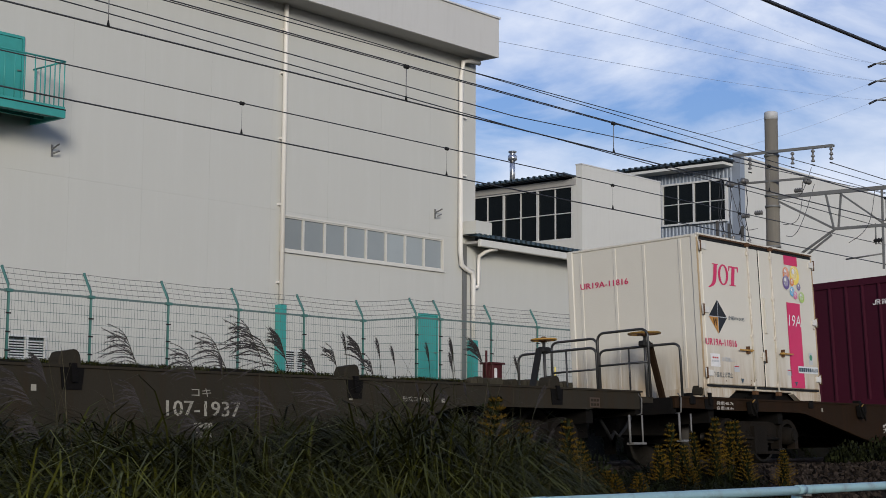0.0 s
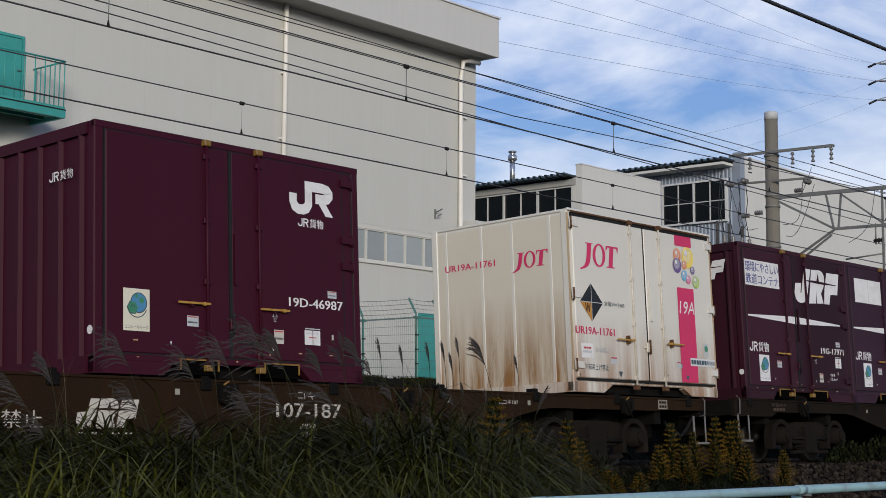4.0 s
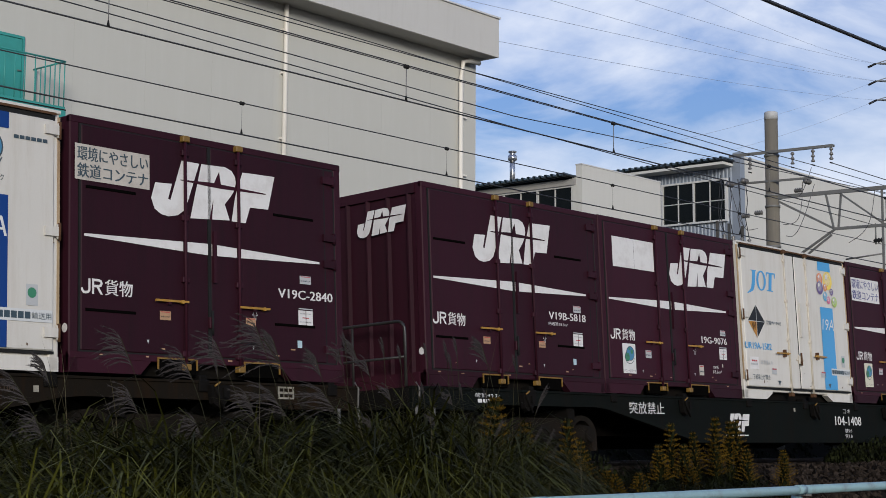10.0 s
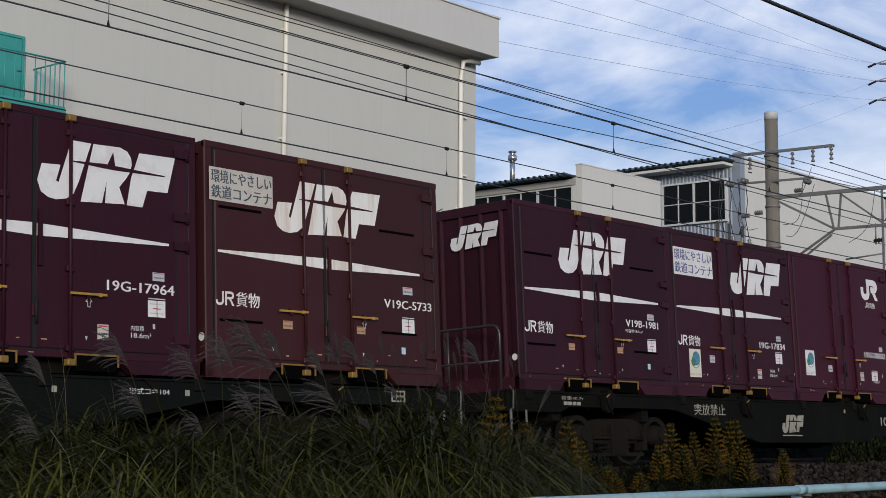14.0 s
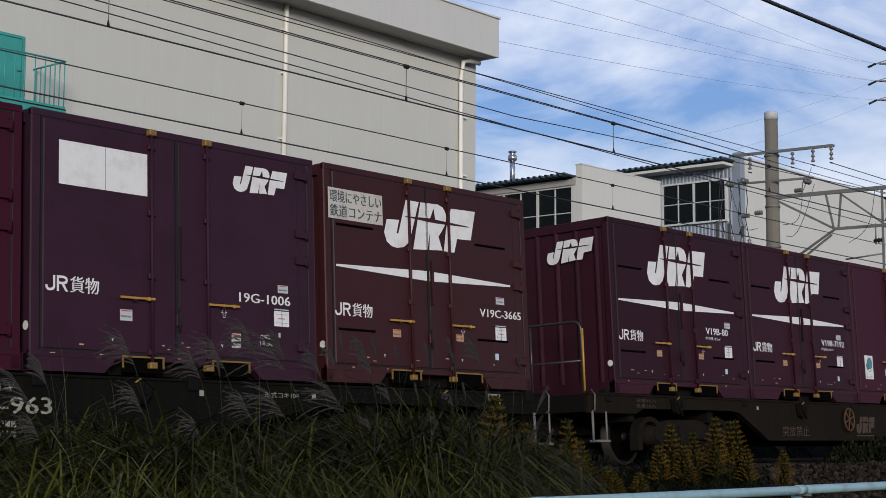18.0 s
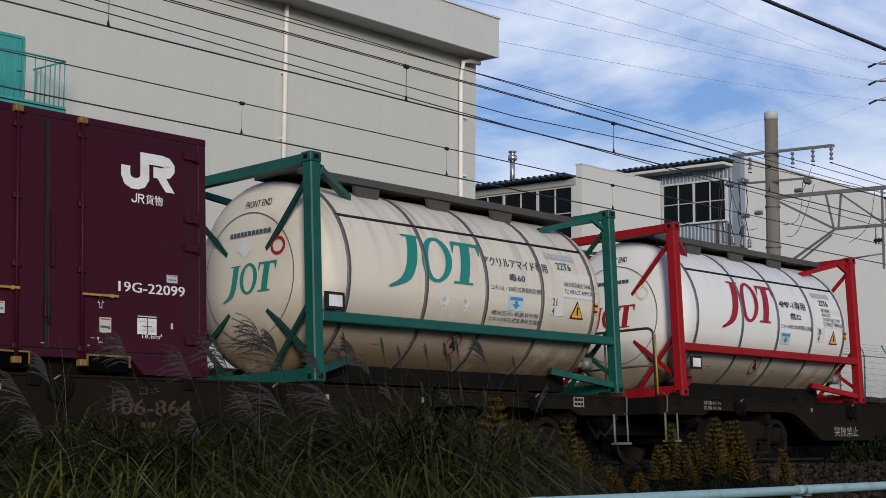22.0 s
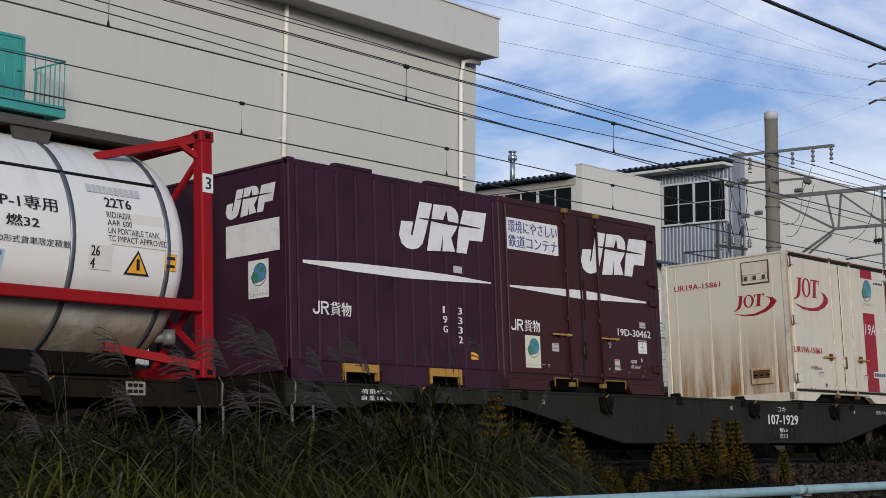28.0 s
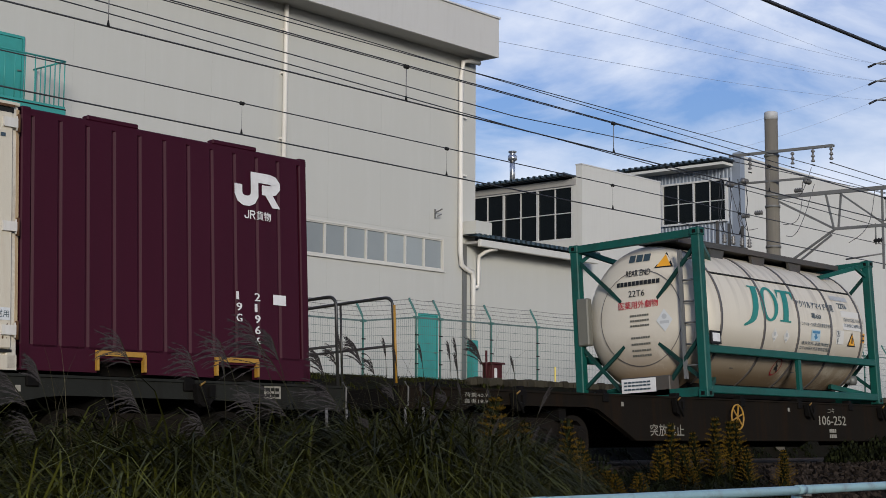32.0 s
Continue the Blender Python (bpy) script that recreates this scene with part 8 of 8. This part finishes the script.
# ---- fence along the yard ----
def fence():
    base = thing("fence", "pale green wire-mesh fence with bent barbed-wire arms", "fence")
    fy = 25.65
    xs = [14.95, 16.93, 18.86, 20.85, 22.83, 24.85, 26.83, 28.76, 29.68] + [31.75 + 2.02 * i for i in range(16)]
    rz = lambda i: 3.22 if i < 7 else 3.42 + min((xs[i] - 29) * 0.006, 0.1)
    clamp = shared("clamp", lambda: box(B(), -0.05, 0.05, -0.042, 0.0, -0.014, 0.014), "seal")
    for i, x in enumerate(xs):
        z = rz(i)
        po = part("post", pipe(B(), [(x, fy, 1.5), (x, fy, z - 0.02), (x, fy + 0.03, z + 0.12), (x - 0.02, fy + 0.22, z + 0.46), (x - 0.02, fy + 0.23, z + 0.50)], 0.029, 10), "fence", base)
        part("clip", box(B(), x - 0.07, x + 0.07, fy - 0.05, fy + 0.05, z - 0.03, z + 0.03), "fence", po)
        for k in (1, 2, 3):
            put("clamp", clamp, po, (x, fy, z - 0.36 * k - 0.08))
    for i in range(len(xs) - 1):
        a, b, za, zb = xs[i], xs[i + 1], rz(i), rz(i + 1)
        part("top_rail", bar(B(), (a, fy, za), (b, fy, zb), 0.03, 0.040), "wire_mesh", base)
        verts, faces = [], []

        def strip(p, q, w):
            p, q = Vector(p), Vector(q)
            d = (q - p).normalized()
            s = Vector((d.z, 0, -d.x)) * w
            k = len(verts)
            verts.extend([tuple(p - s), tuple(p + s), tuple(q + s), tuple(q - s)])
            faces.append((k, k + 1, k + 2, k + 3))
        n = max(2, round((b - a) / 0.075))
        lo = 1.72
        for j in range(1, n):
            f = j / n
            strip((a + (b - a) * f, fy, lo), (a + (b - a) * f, fy, za + (zb - za) * f - 0.01), 0.0036)
        for j in range(8):
            f = j / 8
            strip((a, fy - 0.004, lo + (za - lo) * f), (b, fy - 0.004, lo + (zb - lo) * f), 0.0048)
        me = bpy.data.meshes.new("mesh_panel")
        me.from_pydata(verts, [], faces)
        me.materials.append(MAT["wire_mesh"])
        part("mesh_panel", None, None, base, me=me)
        for k in range(4):
            h, d = 0.12 + 0.115 * k, 0.03 + 0.062 * k
            part("barbed_wire", pipe(B(), [(a, fy + d, za + h), ((a + b) / 2, fy + d, (za + zb) / 2 + h - 0.015), (b, fy + d, zb + h)], 0.006, 4), "steel", base)
        # barbs read as short uprights between the strands
        verts, faces = [], []
        for j in range(1, n, 2):
            f = j / n
            strip((a + (b - a) * f, fy + 0.05, za + (zb - za) * f + 0.02), (a + (b - a) * f, fy + 0.22, za + (zb - za) * f + 0.46), 0.0028)
        me = bpy.data.meshes.new("arm_mesh")
        me.from_pydata(verts, [], faces)
        me.materials.append(MAT["wire_mesh"])
        part("arm_mesh", None, None, base, me=me)


fence()
rb = thing("trackside_box", "dark red trackside equipment box with a post", "equipment box")
part("box_body", box(B(), 30.70, 31.10, 24.75, 25.1, 1.8, 2.32), "red_box", rb, bevel=0.02)
part("box_lid", box(B(), 30.66, 31.14, 24.70, 25.15, 2.30, 2.35), "red_box", rb)
part("box_post", tube(B(), (30.62, 24.9, 1.8), (30.62, 24.9, 2.65), 0.03), "red_box", rb)
part("box_plate", box(B(), 30.76, 30.86, 24.735, 24.748, 1.95, 2.2), "mark_white", rb)
mk = thing("marker_post", "thin yellow marker post in the trackside grass", "marker post")
part("post", tube(B(), (32.9, 24.4, 1.6), (32.9, 24.4, 2.3), 0.02), "yellow", mk)

# ---- guard pipe by the road ----
gp = thing("guard_pipe", "pale blue weathered tubular guard rail beside the road", "guard rail")
for i in range(12):
    x = -7.9 + i * 2.9
    z = 0.155 if x < 9.0 else 0.158
    part("pipe_section", lathe(B(), [(0.026, 0.0), (0.0305, 0.01), (0.0305, 2.885), (0.026, 2.895)], 20, "x", (x, 5.0, z)), "handrail", gp)
    part("sleeve", lathe(B(), [(0.033, -0.05), (0.033, 0.05)], 20, "x", (x, 5.0, z)), "handrail", gp)
    pp = part("post", tube(B(), (x + 0.12, 5.09, -1.05), (x + 0.12, 5.09, 0.14), 0.038, 12), "handrail", gp)
    part("bracket", box(B(), x + 0.08, x + 0.16, 5.0, 5.1, 0.115, 0.135), "steel", pp)
    part("lower_pipe", lathe(B(), [(0.0305, 0.0), (0.0305, 2.9)], 14, "x", (x, 5.0, -0.3)), "handrail", gp)
# ---- plants ----
def height_at(x, y):
    z = profile(y)
    if 5 < y < 11:
        z += 0.10 * noise.noise((x * 0.5, y * 0.7, 3.1)) + 0.04 * noise.noise((x * 2.1, y * 2.3, 1.0))
    return max(z, ballast_top(y))


def blade(verts, faces, foot, lean, h, w, droop, segs=6):
    """One arching leaf: a tapering strip."""
    side = Vector((-lean.y, lean.x, 0)).normalized() * w
    k = len(verts)
    for i in range(segs + 1):
        f = i / segs
        c = foot + lean * (f ** 2.2) * h * droop * 0.62 + Vector((0, 0, h * (f - droop * 0.50 * f ** 3.2)))
        s = side * (1 - f ** 2 * 0.95)
        verts.extend([tuple(c - s), tuple(c + s)])
    for i in range(segs):
        a = k + 2 * i
        faces.append((a, a + 1, a + 3, a + 2))


def grass_field(name, label, count, area, hgt, wid, mat, seed, cluster=0.0, droop=(0.25, 0.95)):
    rng = random.Random(seed)
    verts, faces = [], []
    while len(verts) < count * 14:
        y = rng.uniform(*area[1])
        q = rng.uniform(*area[0])
        x = q * y
        dens = noise.noise((x * 0.9, y * 0.9, seed * 1.7)) * 0.5 + 0.5
        if rng.random() > dens ** cluster:
            continue
        n = rng.randint(5, 11)
        base_h = hgt(q, y) * rng.uniform(0.65, 1.1)
        for _ in range(n):
            a = rng.uniform(0, 6.283)
            lean = Vector((math.cos(a), math.sin(a), 0)) + Vector((-0.25, 0.3, 0))
            fx, fy = x + rng.gauss(0, 0.05), y + rng.gauss(0, 0.05)
            blade(verts, faces, Vector((fx, fy, height_at(fx, fy) - 0.03)), lean, base_h * rng.uniform(0.6, 1.15), rng.uniform(*wid), rng.uniform(*droop))
    me = bpy.data.meshes.new(name)
    me.from_pydata(verts, [], faces)
    me.materials.append(MAT[mat])
    tagged(new(name, me), label, "grass", kind="stuff")


def tall(q, y):
    """Leaf length over the bank: long, rising to a clump, then low weeds."""
    steps = ((0.40, 1.66), (0.85, 1.74), (1.00, 1.86), (1.15, 2.05), (1.24, 1.95), (1.33, 1.25), (1.42, 0.60), (3.0, 0.60))
    for (a, p), (b, r) in zip(steps, steps[1:]):
        if q <= b:
            h = p + (r - p) * (q - a) / (b - a)
            break
    return h * (1.0 + 0.25 * noise.noise((q * 9.0, y, 4.4)))


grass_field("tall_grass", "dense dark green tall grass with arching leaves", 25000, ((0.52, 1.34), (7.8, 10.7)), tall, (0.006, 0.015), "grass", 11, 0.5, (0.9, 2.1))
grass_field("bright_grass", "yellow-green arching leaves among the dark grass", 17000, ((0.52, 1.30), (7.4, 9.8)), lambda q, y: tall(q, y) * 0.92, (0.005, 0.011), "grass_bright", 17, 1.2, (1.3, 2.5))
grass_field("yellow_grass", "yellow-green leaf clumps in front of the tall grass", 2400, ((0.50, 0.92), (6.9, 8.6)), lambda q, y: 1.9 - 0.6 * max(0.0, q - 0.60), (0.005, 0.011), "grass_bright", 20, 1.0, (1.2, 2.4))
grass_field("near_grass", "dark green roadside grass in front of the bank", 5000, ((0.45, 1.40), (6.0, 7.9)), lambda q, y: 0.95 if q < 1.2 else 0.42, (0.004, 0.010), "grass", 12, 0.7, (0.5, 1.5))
grass_field("dry_grass", "thin dry yellow-brown grass stems", 600, ((0.55, 1.44), (7.4, 10.0)), lambda q, y: max(tall(q, y), 1.1) * 1.02, (0.0016, 0.0034), "dry", 13, 0.8, (0.3, 1.4))
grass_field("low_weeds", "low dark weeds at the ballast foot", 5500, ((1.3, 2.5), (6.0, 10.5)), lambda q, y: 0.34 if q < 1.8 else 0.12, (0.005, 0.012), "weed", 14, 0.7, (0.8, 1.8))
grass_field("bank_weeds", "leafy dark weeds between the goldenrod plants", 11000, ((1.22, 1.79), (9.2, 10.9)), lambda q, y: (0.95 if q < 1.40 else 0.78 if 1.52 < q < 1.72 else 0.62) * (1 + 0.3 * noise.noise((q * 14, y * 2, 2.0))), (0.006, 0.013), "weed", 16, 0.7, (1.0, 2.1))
# Weeds added on the far bank to darken the view under the wagons.
grass_field("far_bank_weeds", "added dark weeds on the far bank, darkening the under-wagon gap", 9000, ((0.55, 2.3), (19.2, 21.6)), lambda q, y: 0.30, (0.010, 0.024), "weed", 19, 0.6, (0.8, 1.6))
grass_field("yard_grass", "short olive grass along the bank top", 5000, ((0.55, 1.24), (22.6, 24.4)), lambda q, y: 0.17, (0.006, 0.012), "grass", 15, 0.8, (0.6, 1.3))
grass_field("kerb_grass", "low tufts behind the rubble edging", 2600, ((1.2, 2.2), (22.9, 24.2)), lambda q, y: 0.19, (0.005, 0.010), "grass", 18, 1.6, (0.7, 1.5))


def plume_plant(seed, stem_h, bend, full, length, sweep_to, spread):
    """A tall plume grass stalk: curved stem, narrow leaves, feathery head swept by the wind."""
    rng = random.Random(seed)
    t = thing("plume_grass", "tall plume grass stalk with a feathery brown-grey head", "plume grass", "plume grass on the bank")
    left = Vector((-0.65, 0.76, 0))
    pts = []
    for i in range(9):
        f = i / 8
        pts.append(left * bend * f ** 2.2 + Vector((0, 0, stem_h * (f - 0.06 * bend * f ** 3))))
    part("stem", pipe(B(), pts, 0.0026, 5), "stalk", t)
    top, d = pts[-1], (pts[-1] - pts[-2]).normalized()
    verts, faces = [], []
    across = Vector((0.76, 0.65, 0))
    reach = length * 0.75
    for i in range(full):
        f = (i + rng.random()) / full          # from the lowest branch to the tip
        o = top - d * reach * (1 - f)
        sweep = rng.uniform(0.35, 1.0) * sweep_to
        out = (d * (1.0 - 0.3 * sweep) + left * sweep + across * rng.gauss(0, spread) + Vector((0, 0, 0.10 + rng.gauss(0, spread * 0.6)))).normalized()
        ln = length * rng.uniform(0.62, 1.0) * (0.65 + 0.35 * math.sin(math.pi * min(0.15 + f, 1.0)))
        w, segs, drop = rng.uniform(0.0016, 0.0028), 7, rng.uniform(0.05, 0.55) * (0.4 + sweep_to)
        k = len(verts)
        path = []
        for s in range(segs + 1):
            g = s / segs
            c = o + out * ln * g + Vector((0, 0, -drop * ln * g * g)) + left * 0.20 * sweep_to * ln * g * g
            path.append(c)
            ww = w * (1.0 - 0.6 * g)
            verts.extend([tuple(c + Vector((0, 0, ww))), tuple(c - Vector((0, 0, ww)))])
        for s in range(segs):
            b = k + 2 * s
            faces.append((b, b + 1, b + 3, b + 2))
        # fine hairs along each branch
        for s in range(1, segs + 1):
            along = (path[s] - path[s - 1]).normalized()
            for _ in range(6):
                c = path[s - 1].lerp(path[s], rng.random())
                e = c + (along * rng.uniform(0.8, 1.4) + Vector((rng.uniform(-0.3, 0.3), rng.uniform(-0.3, 0.3), rng.uniform(-0.5, 0.35)))) * 0.030
                b = len(verts)
                verts.extend([tuple(c + Vector((0, 0, 0.0015))), tuple(c - Vector((0, 0, 0.0015))), tuple(e)])
                faces.append((b, b + 1, b + 2))
    me = bpy.data.meshes.new("plume")
    me.from_pydata(verts, [], faces)
    me.materials.append(MAT["plume"])
    part("plume", None, None, t, me=me)
    for j in range(3):
        verts, faces = [], []
        a = rng.uniform(0, 6.28)
        blade(verts, faces, pts[1 + j], Vector((math.cos(a), math.sin(a), 0)), stem_h * 0.42, 0.006, rng.uniform(0.5, 0.95), 6)
        me = bpy.data.meshes.new("leaf")
        me.from_pydata(verts, [], faces)
        me.materials.append(MAT["grass"])
        part("leaf", None, None, t, me=me)
    return t


SWAY = []
# seed, stem length, bend, branches, branch length, sweep, spread: wind-blown fans, upright feathers, dense curved heads, pale reeds
KINDS = [(21, 1.75, 0.36, 19, 0.30, 0.95, 0.10), (22, 1.80, 0.07, 22, 0.17, 0.16, 0.10), (23, 1.75, 0.26, 34, 0.24, 0.45, 0.10), (24, 1.40, -0.22, 16, 0.26, -0.25, 0.07),
         (25, 1.40, 0.44, 15, 0.33, 1.05, 0.13), (26, 1.85, 0.20, 15, 0.20, 0.55, 0.13)]
ORIG = [plume_plant(*k) for k in KINDS]
# where each head stands, its kind and its height
STANDS = [(6.23, 9.0, 2, 0.99), (7.12, 9.3, 0, 1.20), (7.56, 9.1, 0, 1.11), (7.98, 9.2, 0, 1.22), (8.39, 9.3, 0, 1.37), (8.71, 9.5, 4, 1.29), (8.81, 9.4, 2, 1.29), (7.67, 8.8, 1, 1.02),
          (9.26, 9.4, 2, 1.15), (9.68, 9.6, 5, 1.24), (9.69, 9.5, 1, 1.31), (9.76, 9.4, 2, 1.28), (9.69, 9.2, 5, 1.14), (10.28, 9.6, 1, 1.30), (10.51, 9.6, 1, 1.24), (11.04, 9.7, 1, 1.30), (11.30, 9.7, 1, 1.32),
          (11.28, 9.6, 1, 1.21), (11.57, 9.8, 1, 1.38), (11.92, 9.8, 2, 1.42), (12.69, 9.9, 1, 1.27), (6.70, 8.6, 0, 0.80), (6.92, 8.2, 0, 0.61), (8.09, 8.7, 4, 0.84), (5.63, 8.2, 0, 0.59),
          (5.85, 8.8, 4, 0.88), (8.77, 8.8, 4, 0.88), (9.76, 9.0, 5, 0.89), (10.27, 9.1, 1, 0.90), (10.58, 9.0, 5, 0.86),
          (10.99, 9.2, 1, 0.93), (9.89, 8.6, 5, 0.65), (12.72, 9.6, 3, 0.89), (12.06, 9.2, 3, 0.51), (12.27, 9.2, 3, 0.49), (12.29, 9.1, 3, 0.35), (11.72, 9.5, 1, 0.89), (7.72, 8.6, 0, 0.79),  (8.95, 8.5, 5, 0.62), (11.23, 9.0, 3, 0.56)]
used = set()
prng = random.Random(77)
for hx, hy, k, top in STANDS:
    turn, tilt = prng.uniform(-16, 16), prng.uniform(-3, 3)
    stem_h, bend = KINDS[k][1], KINDS[k][2]
    s = (top - height_at(hx, hy)) / (stem_h * (1 - 0.06 * bend))
    x, y = hx + 0.65 * bend * s, hy - 0.76 * bend * s
    m = Matrix.Translation((x, y, height_at(x, y))) @ pose(0, 0, 0, tilt, -tilt, turn) @ Matrix.Diagonal((s, s, s, 1))
    if k not in used:
        used.add(k)
        ob = ORIG[k]
        ob.matrix_basis = m
    else:
        ob = copy_thing(ORIG[k], m)
        ob.scale = (s, s, s)
    SWAY.append((ob, x, y, turn, tilt, s))


def goldenrod(seed, h):
    """A leafy upright plant with a cone of arching branches, flowers along their upper sides."""
    rng = random.Random(seed)
    t = thing("goldenrod", "goldenrod plant with dull yellow flower spikes", "goldenrod", "goldenrod along the ballast")
    part("stem", pipe(B(), [(0, 0, 0), (0.01, 0.01, h * 0.5), (0.0, 0.02, h)], 0.006, 5), "stalk", t)
    verts, faces = [], []
    for i in range(340):
        f = rng.uniform(0.0, 0.95)
        a = rng.uniform(0, 6.28)
        blade(verts, faces, Vector((rng.gauss(0, 0.02), rng.gauss(0, 0.02), h * f)), Vector((math.cos(a), math.sin(a), 0)), rng.uniform(0.12, 0.22) * (1.25 - 0.85 * f), 0.009, rng.uniform(0.5, 1.1), 3)
    me = bpy.data.meshes.new("leaves")
    me.from_pydata(verts, [], faces)
    me.materials.append(MAT["weed"])
    part("leaves", None, None, t, me=me)
    verts, faces = [], []
    tiers = 9
    for i in range(tiers * 7):
        f = 0.44 + 0.56 * (i // 7 + 0.12 * rng.random()) / tiers
        a = i * 0.9 + i // 7 * 0.4 + rng.uniform(-0.25, 0.25)
        ln = (0.155 * (1.03 - f) / 0.58 + 0.018) * rng.uniform(0.8, 1.15)
        for s in range(12):
            g = 0.35 + 0.65 * (s + 0.5) / 12
            c = Vector((math.cos(a) * ln * g, math.sin(a) * ln * g, h * f + ln * (0.62 * g - 0.18 * g * g)))
            for _ in range(4):
                p = c + Vector((rng.gauss(0, 0.005), rng.gauss(0, 0.005), abs(rng.gauss(0, 0.008))))
                r = rng.uniform(0.003, 0.0062) * (1.25 - 0.5 * g)
                u = Vector((rng.gauss(0, 1), rng.gauss(0, 1), rng.gauss(0, 1))).normalized() * r
                v = u.orthogonal().normalized() * r
                k = len(verts)
                verts.extend([tuple(p - u), tuple(p + v), tuple(p + u), tuple(p - v)])
                faces.append((k, k + 1, k + 2, k + 3))
    me = bpy.data.meshes.new("flower_spike")
    me.from_pydata(verts, [], faces)
    me.materials.append(MAT["gold_bloom"])
    tagged(part("flower_spike", None, None, t, me=me), kind="stuff")
    return t


GOLD = [goldenrod(31, 0.95), goldenrod(32, 0.75), goldenrod(33, 0.60)]
gused = set()
for q, y, k, s in ((1.235, 9.5, 0, 1.50), (1.262, 9.8, 0, 1.42), (1.285, 10.0, 1, 1.45), (1.375, 10.0, 0, 1.22), (1.40, 10.3, 1, 1.25), (1.34, 10.2, 2, 1.35), (1.445, 10.0, 2, 1.05), (1.47, 9.9, 2, 1.0),
                   (1.515, 10.1, 2, 1.0), (1.56, 10.3, 1, 1.12), (1.585, 10.4, 0, 1.12), (1.61, 10.2, 1, 1.10), (1.645, 10.5, 0, 1.0), (1.675, 10.4, 0, 1.22), (1.69, 10.3, 1, 1.15), (1.715, 10.5, 0, 1.15), (1.745, 10.4, 0, 1.22),
                   (1.765, 10.2, 1, 1.1), (1.865, 10.4, 1, 1.0), (1.845, 10.2, 2, 1.05), (1.63, 10.0, 2, 1.0)):
    x = q * y
    m = Matrix.Translation((x, y, height_at(x, y) - 0.02)) @ pose(0, 0, 0, prng.uniform(-6, 6), prng.uniform(-6, 6), prng.uniform(0, 360)) @ Matrix.Diagonal((s, s, s, 1))
    if k not in gused:
        gused.add(k)
        GOLD[k].matrix_basis = m
    else:
        copy_thing(GOLD[k], m).scale = (s, s, s)


def low_bush(x, y, w, h, seed):
    rng = random.Random(seed)
    t = thing("weed_bush", "low leafy green weed bush at the ballast edge", "bush", "weed bushes")
    z = height_at(x, y)
    verts, faces = [], []
    for i in range(520):
        a, r = rng.uniform(0, 6.28), math.sqrt(rng.random())
        c = Vector((x + math.cos(a) * r * w, y + math.sin(a) * r * w * 0.5, z + h * (1 - r * r * 0.7) * rng.uniform(0.2, 1.0)))
        b = rng.uniform(0, 6.28)
        blade(verts, faces, c, Vector((math.cos(b), math.sin(b), 0)), 0.10, 0.016, rng.uniform(0.4, 1.2), 2)
    me = bpy.data.meshes.new("leaves")
    me.from_pydata(verts, [], faces)
    me.materials.append(MAT["weed"])
    part("leaves", None, None, t, me=me)
    part("stem", tube(B(), (x, y, z - 0.05), (x - w * 0.4, y, z + h * 0.7), 0.008, 5), "stalk", t)
    part("stem", tube(B(), (x, y, z - 0.05), (x + w * 0.5, y, z + h * 0.7), 0.008, 5), "stalk", t)


low_bush(24.4, 11.9, 0.55, 0.42, 5)
low_bush(25.3, 11.8, 0.7, 0.50, 8)
low_bush(26.2, 11.9, 0.8, 0.52, 6)
low_bush(23.6, 11.7, 0.4, 0.30, 7)
low_bush(15.0, 10.6, 0.6, 0.62, 9)


def motions():
    for ob, u, base in MOVERS:
        walk(ob, [(t, train_pose(u, base, t)) for t in range(33)])
    steps = [i * 4 / 30 for i in range(241)]
    for ws in SPINNERS:
        rest = ws.matrix_basis.copy()
        rows = []
        for t in steps:
            i = min(int(t), 31)
            s = TRAVEL[i] + (TRAVEL[i + 1] - TRAVEL[i]) * (t - i)
            rows.append((t, rest @ Matrix.Rotation(-s / 0.43, 4, "Y")))
        walk(ws, rows)
    for n, (ob, x, y, turn, tilt, size) in enumerate(SWAY):
        rows = []
        for i in range(54):
            t = i * 0.6 if i < 53 else 32.0
            w = math.sin(t * 2.1 + n * 1.3) * 1.1 + math.sin(t * 3.7 + n * 2.1) * 0.6
            rows.append((t, Matrix.Translation((x, y, height_at(x, y))) @ pose(0, 0, 0, tilt + w * 0.65, -tilt + w * 0.76, turn)))
        walk(ob, rows)


motions()
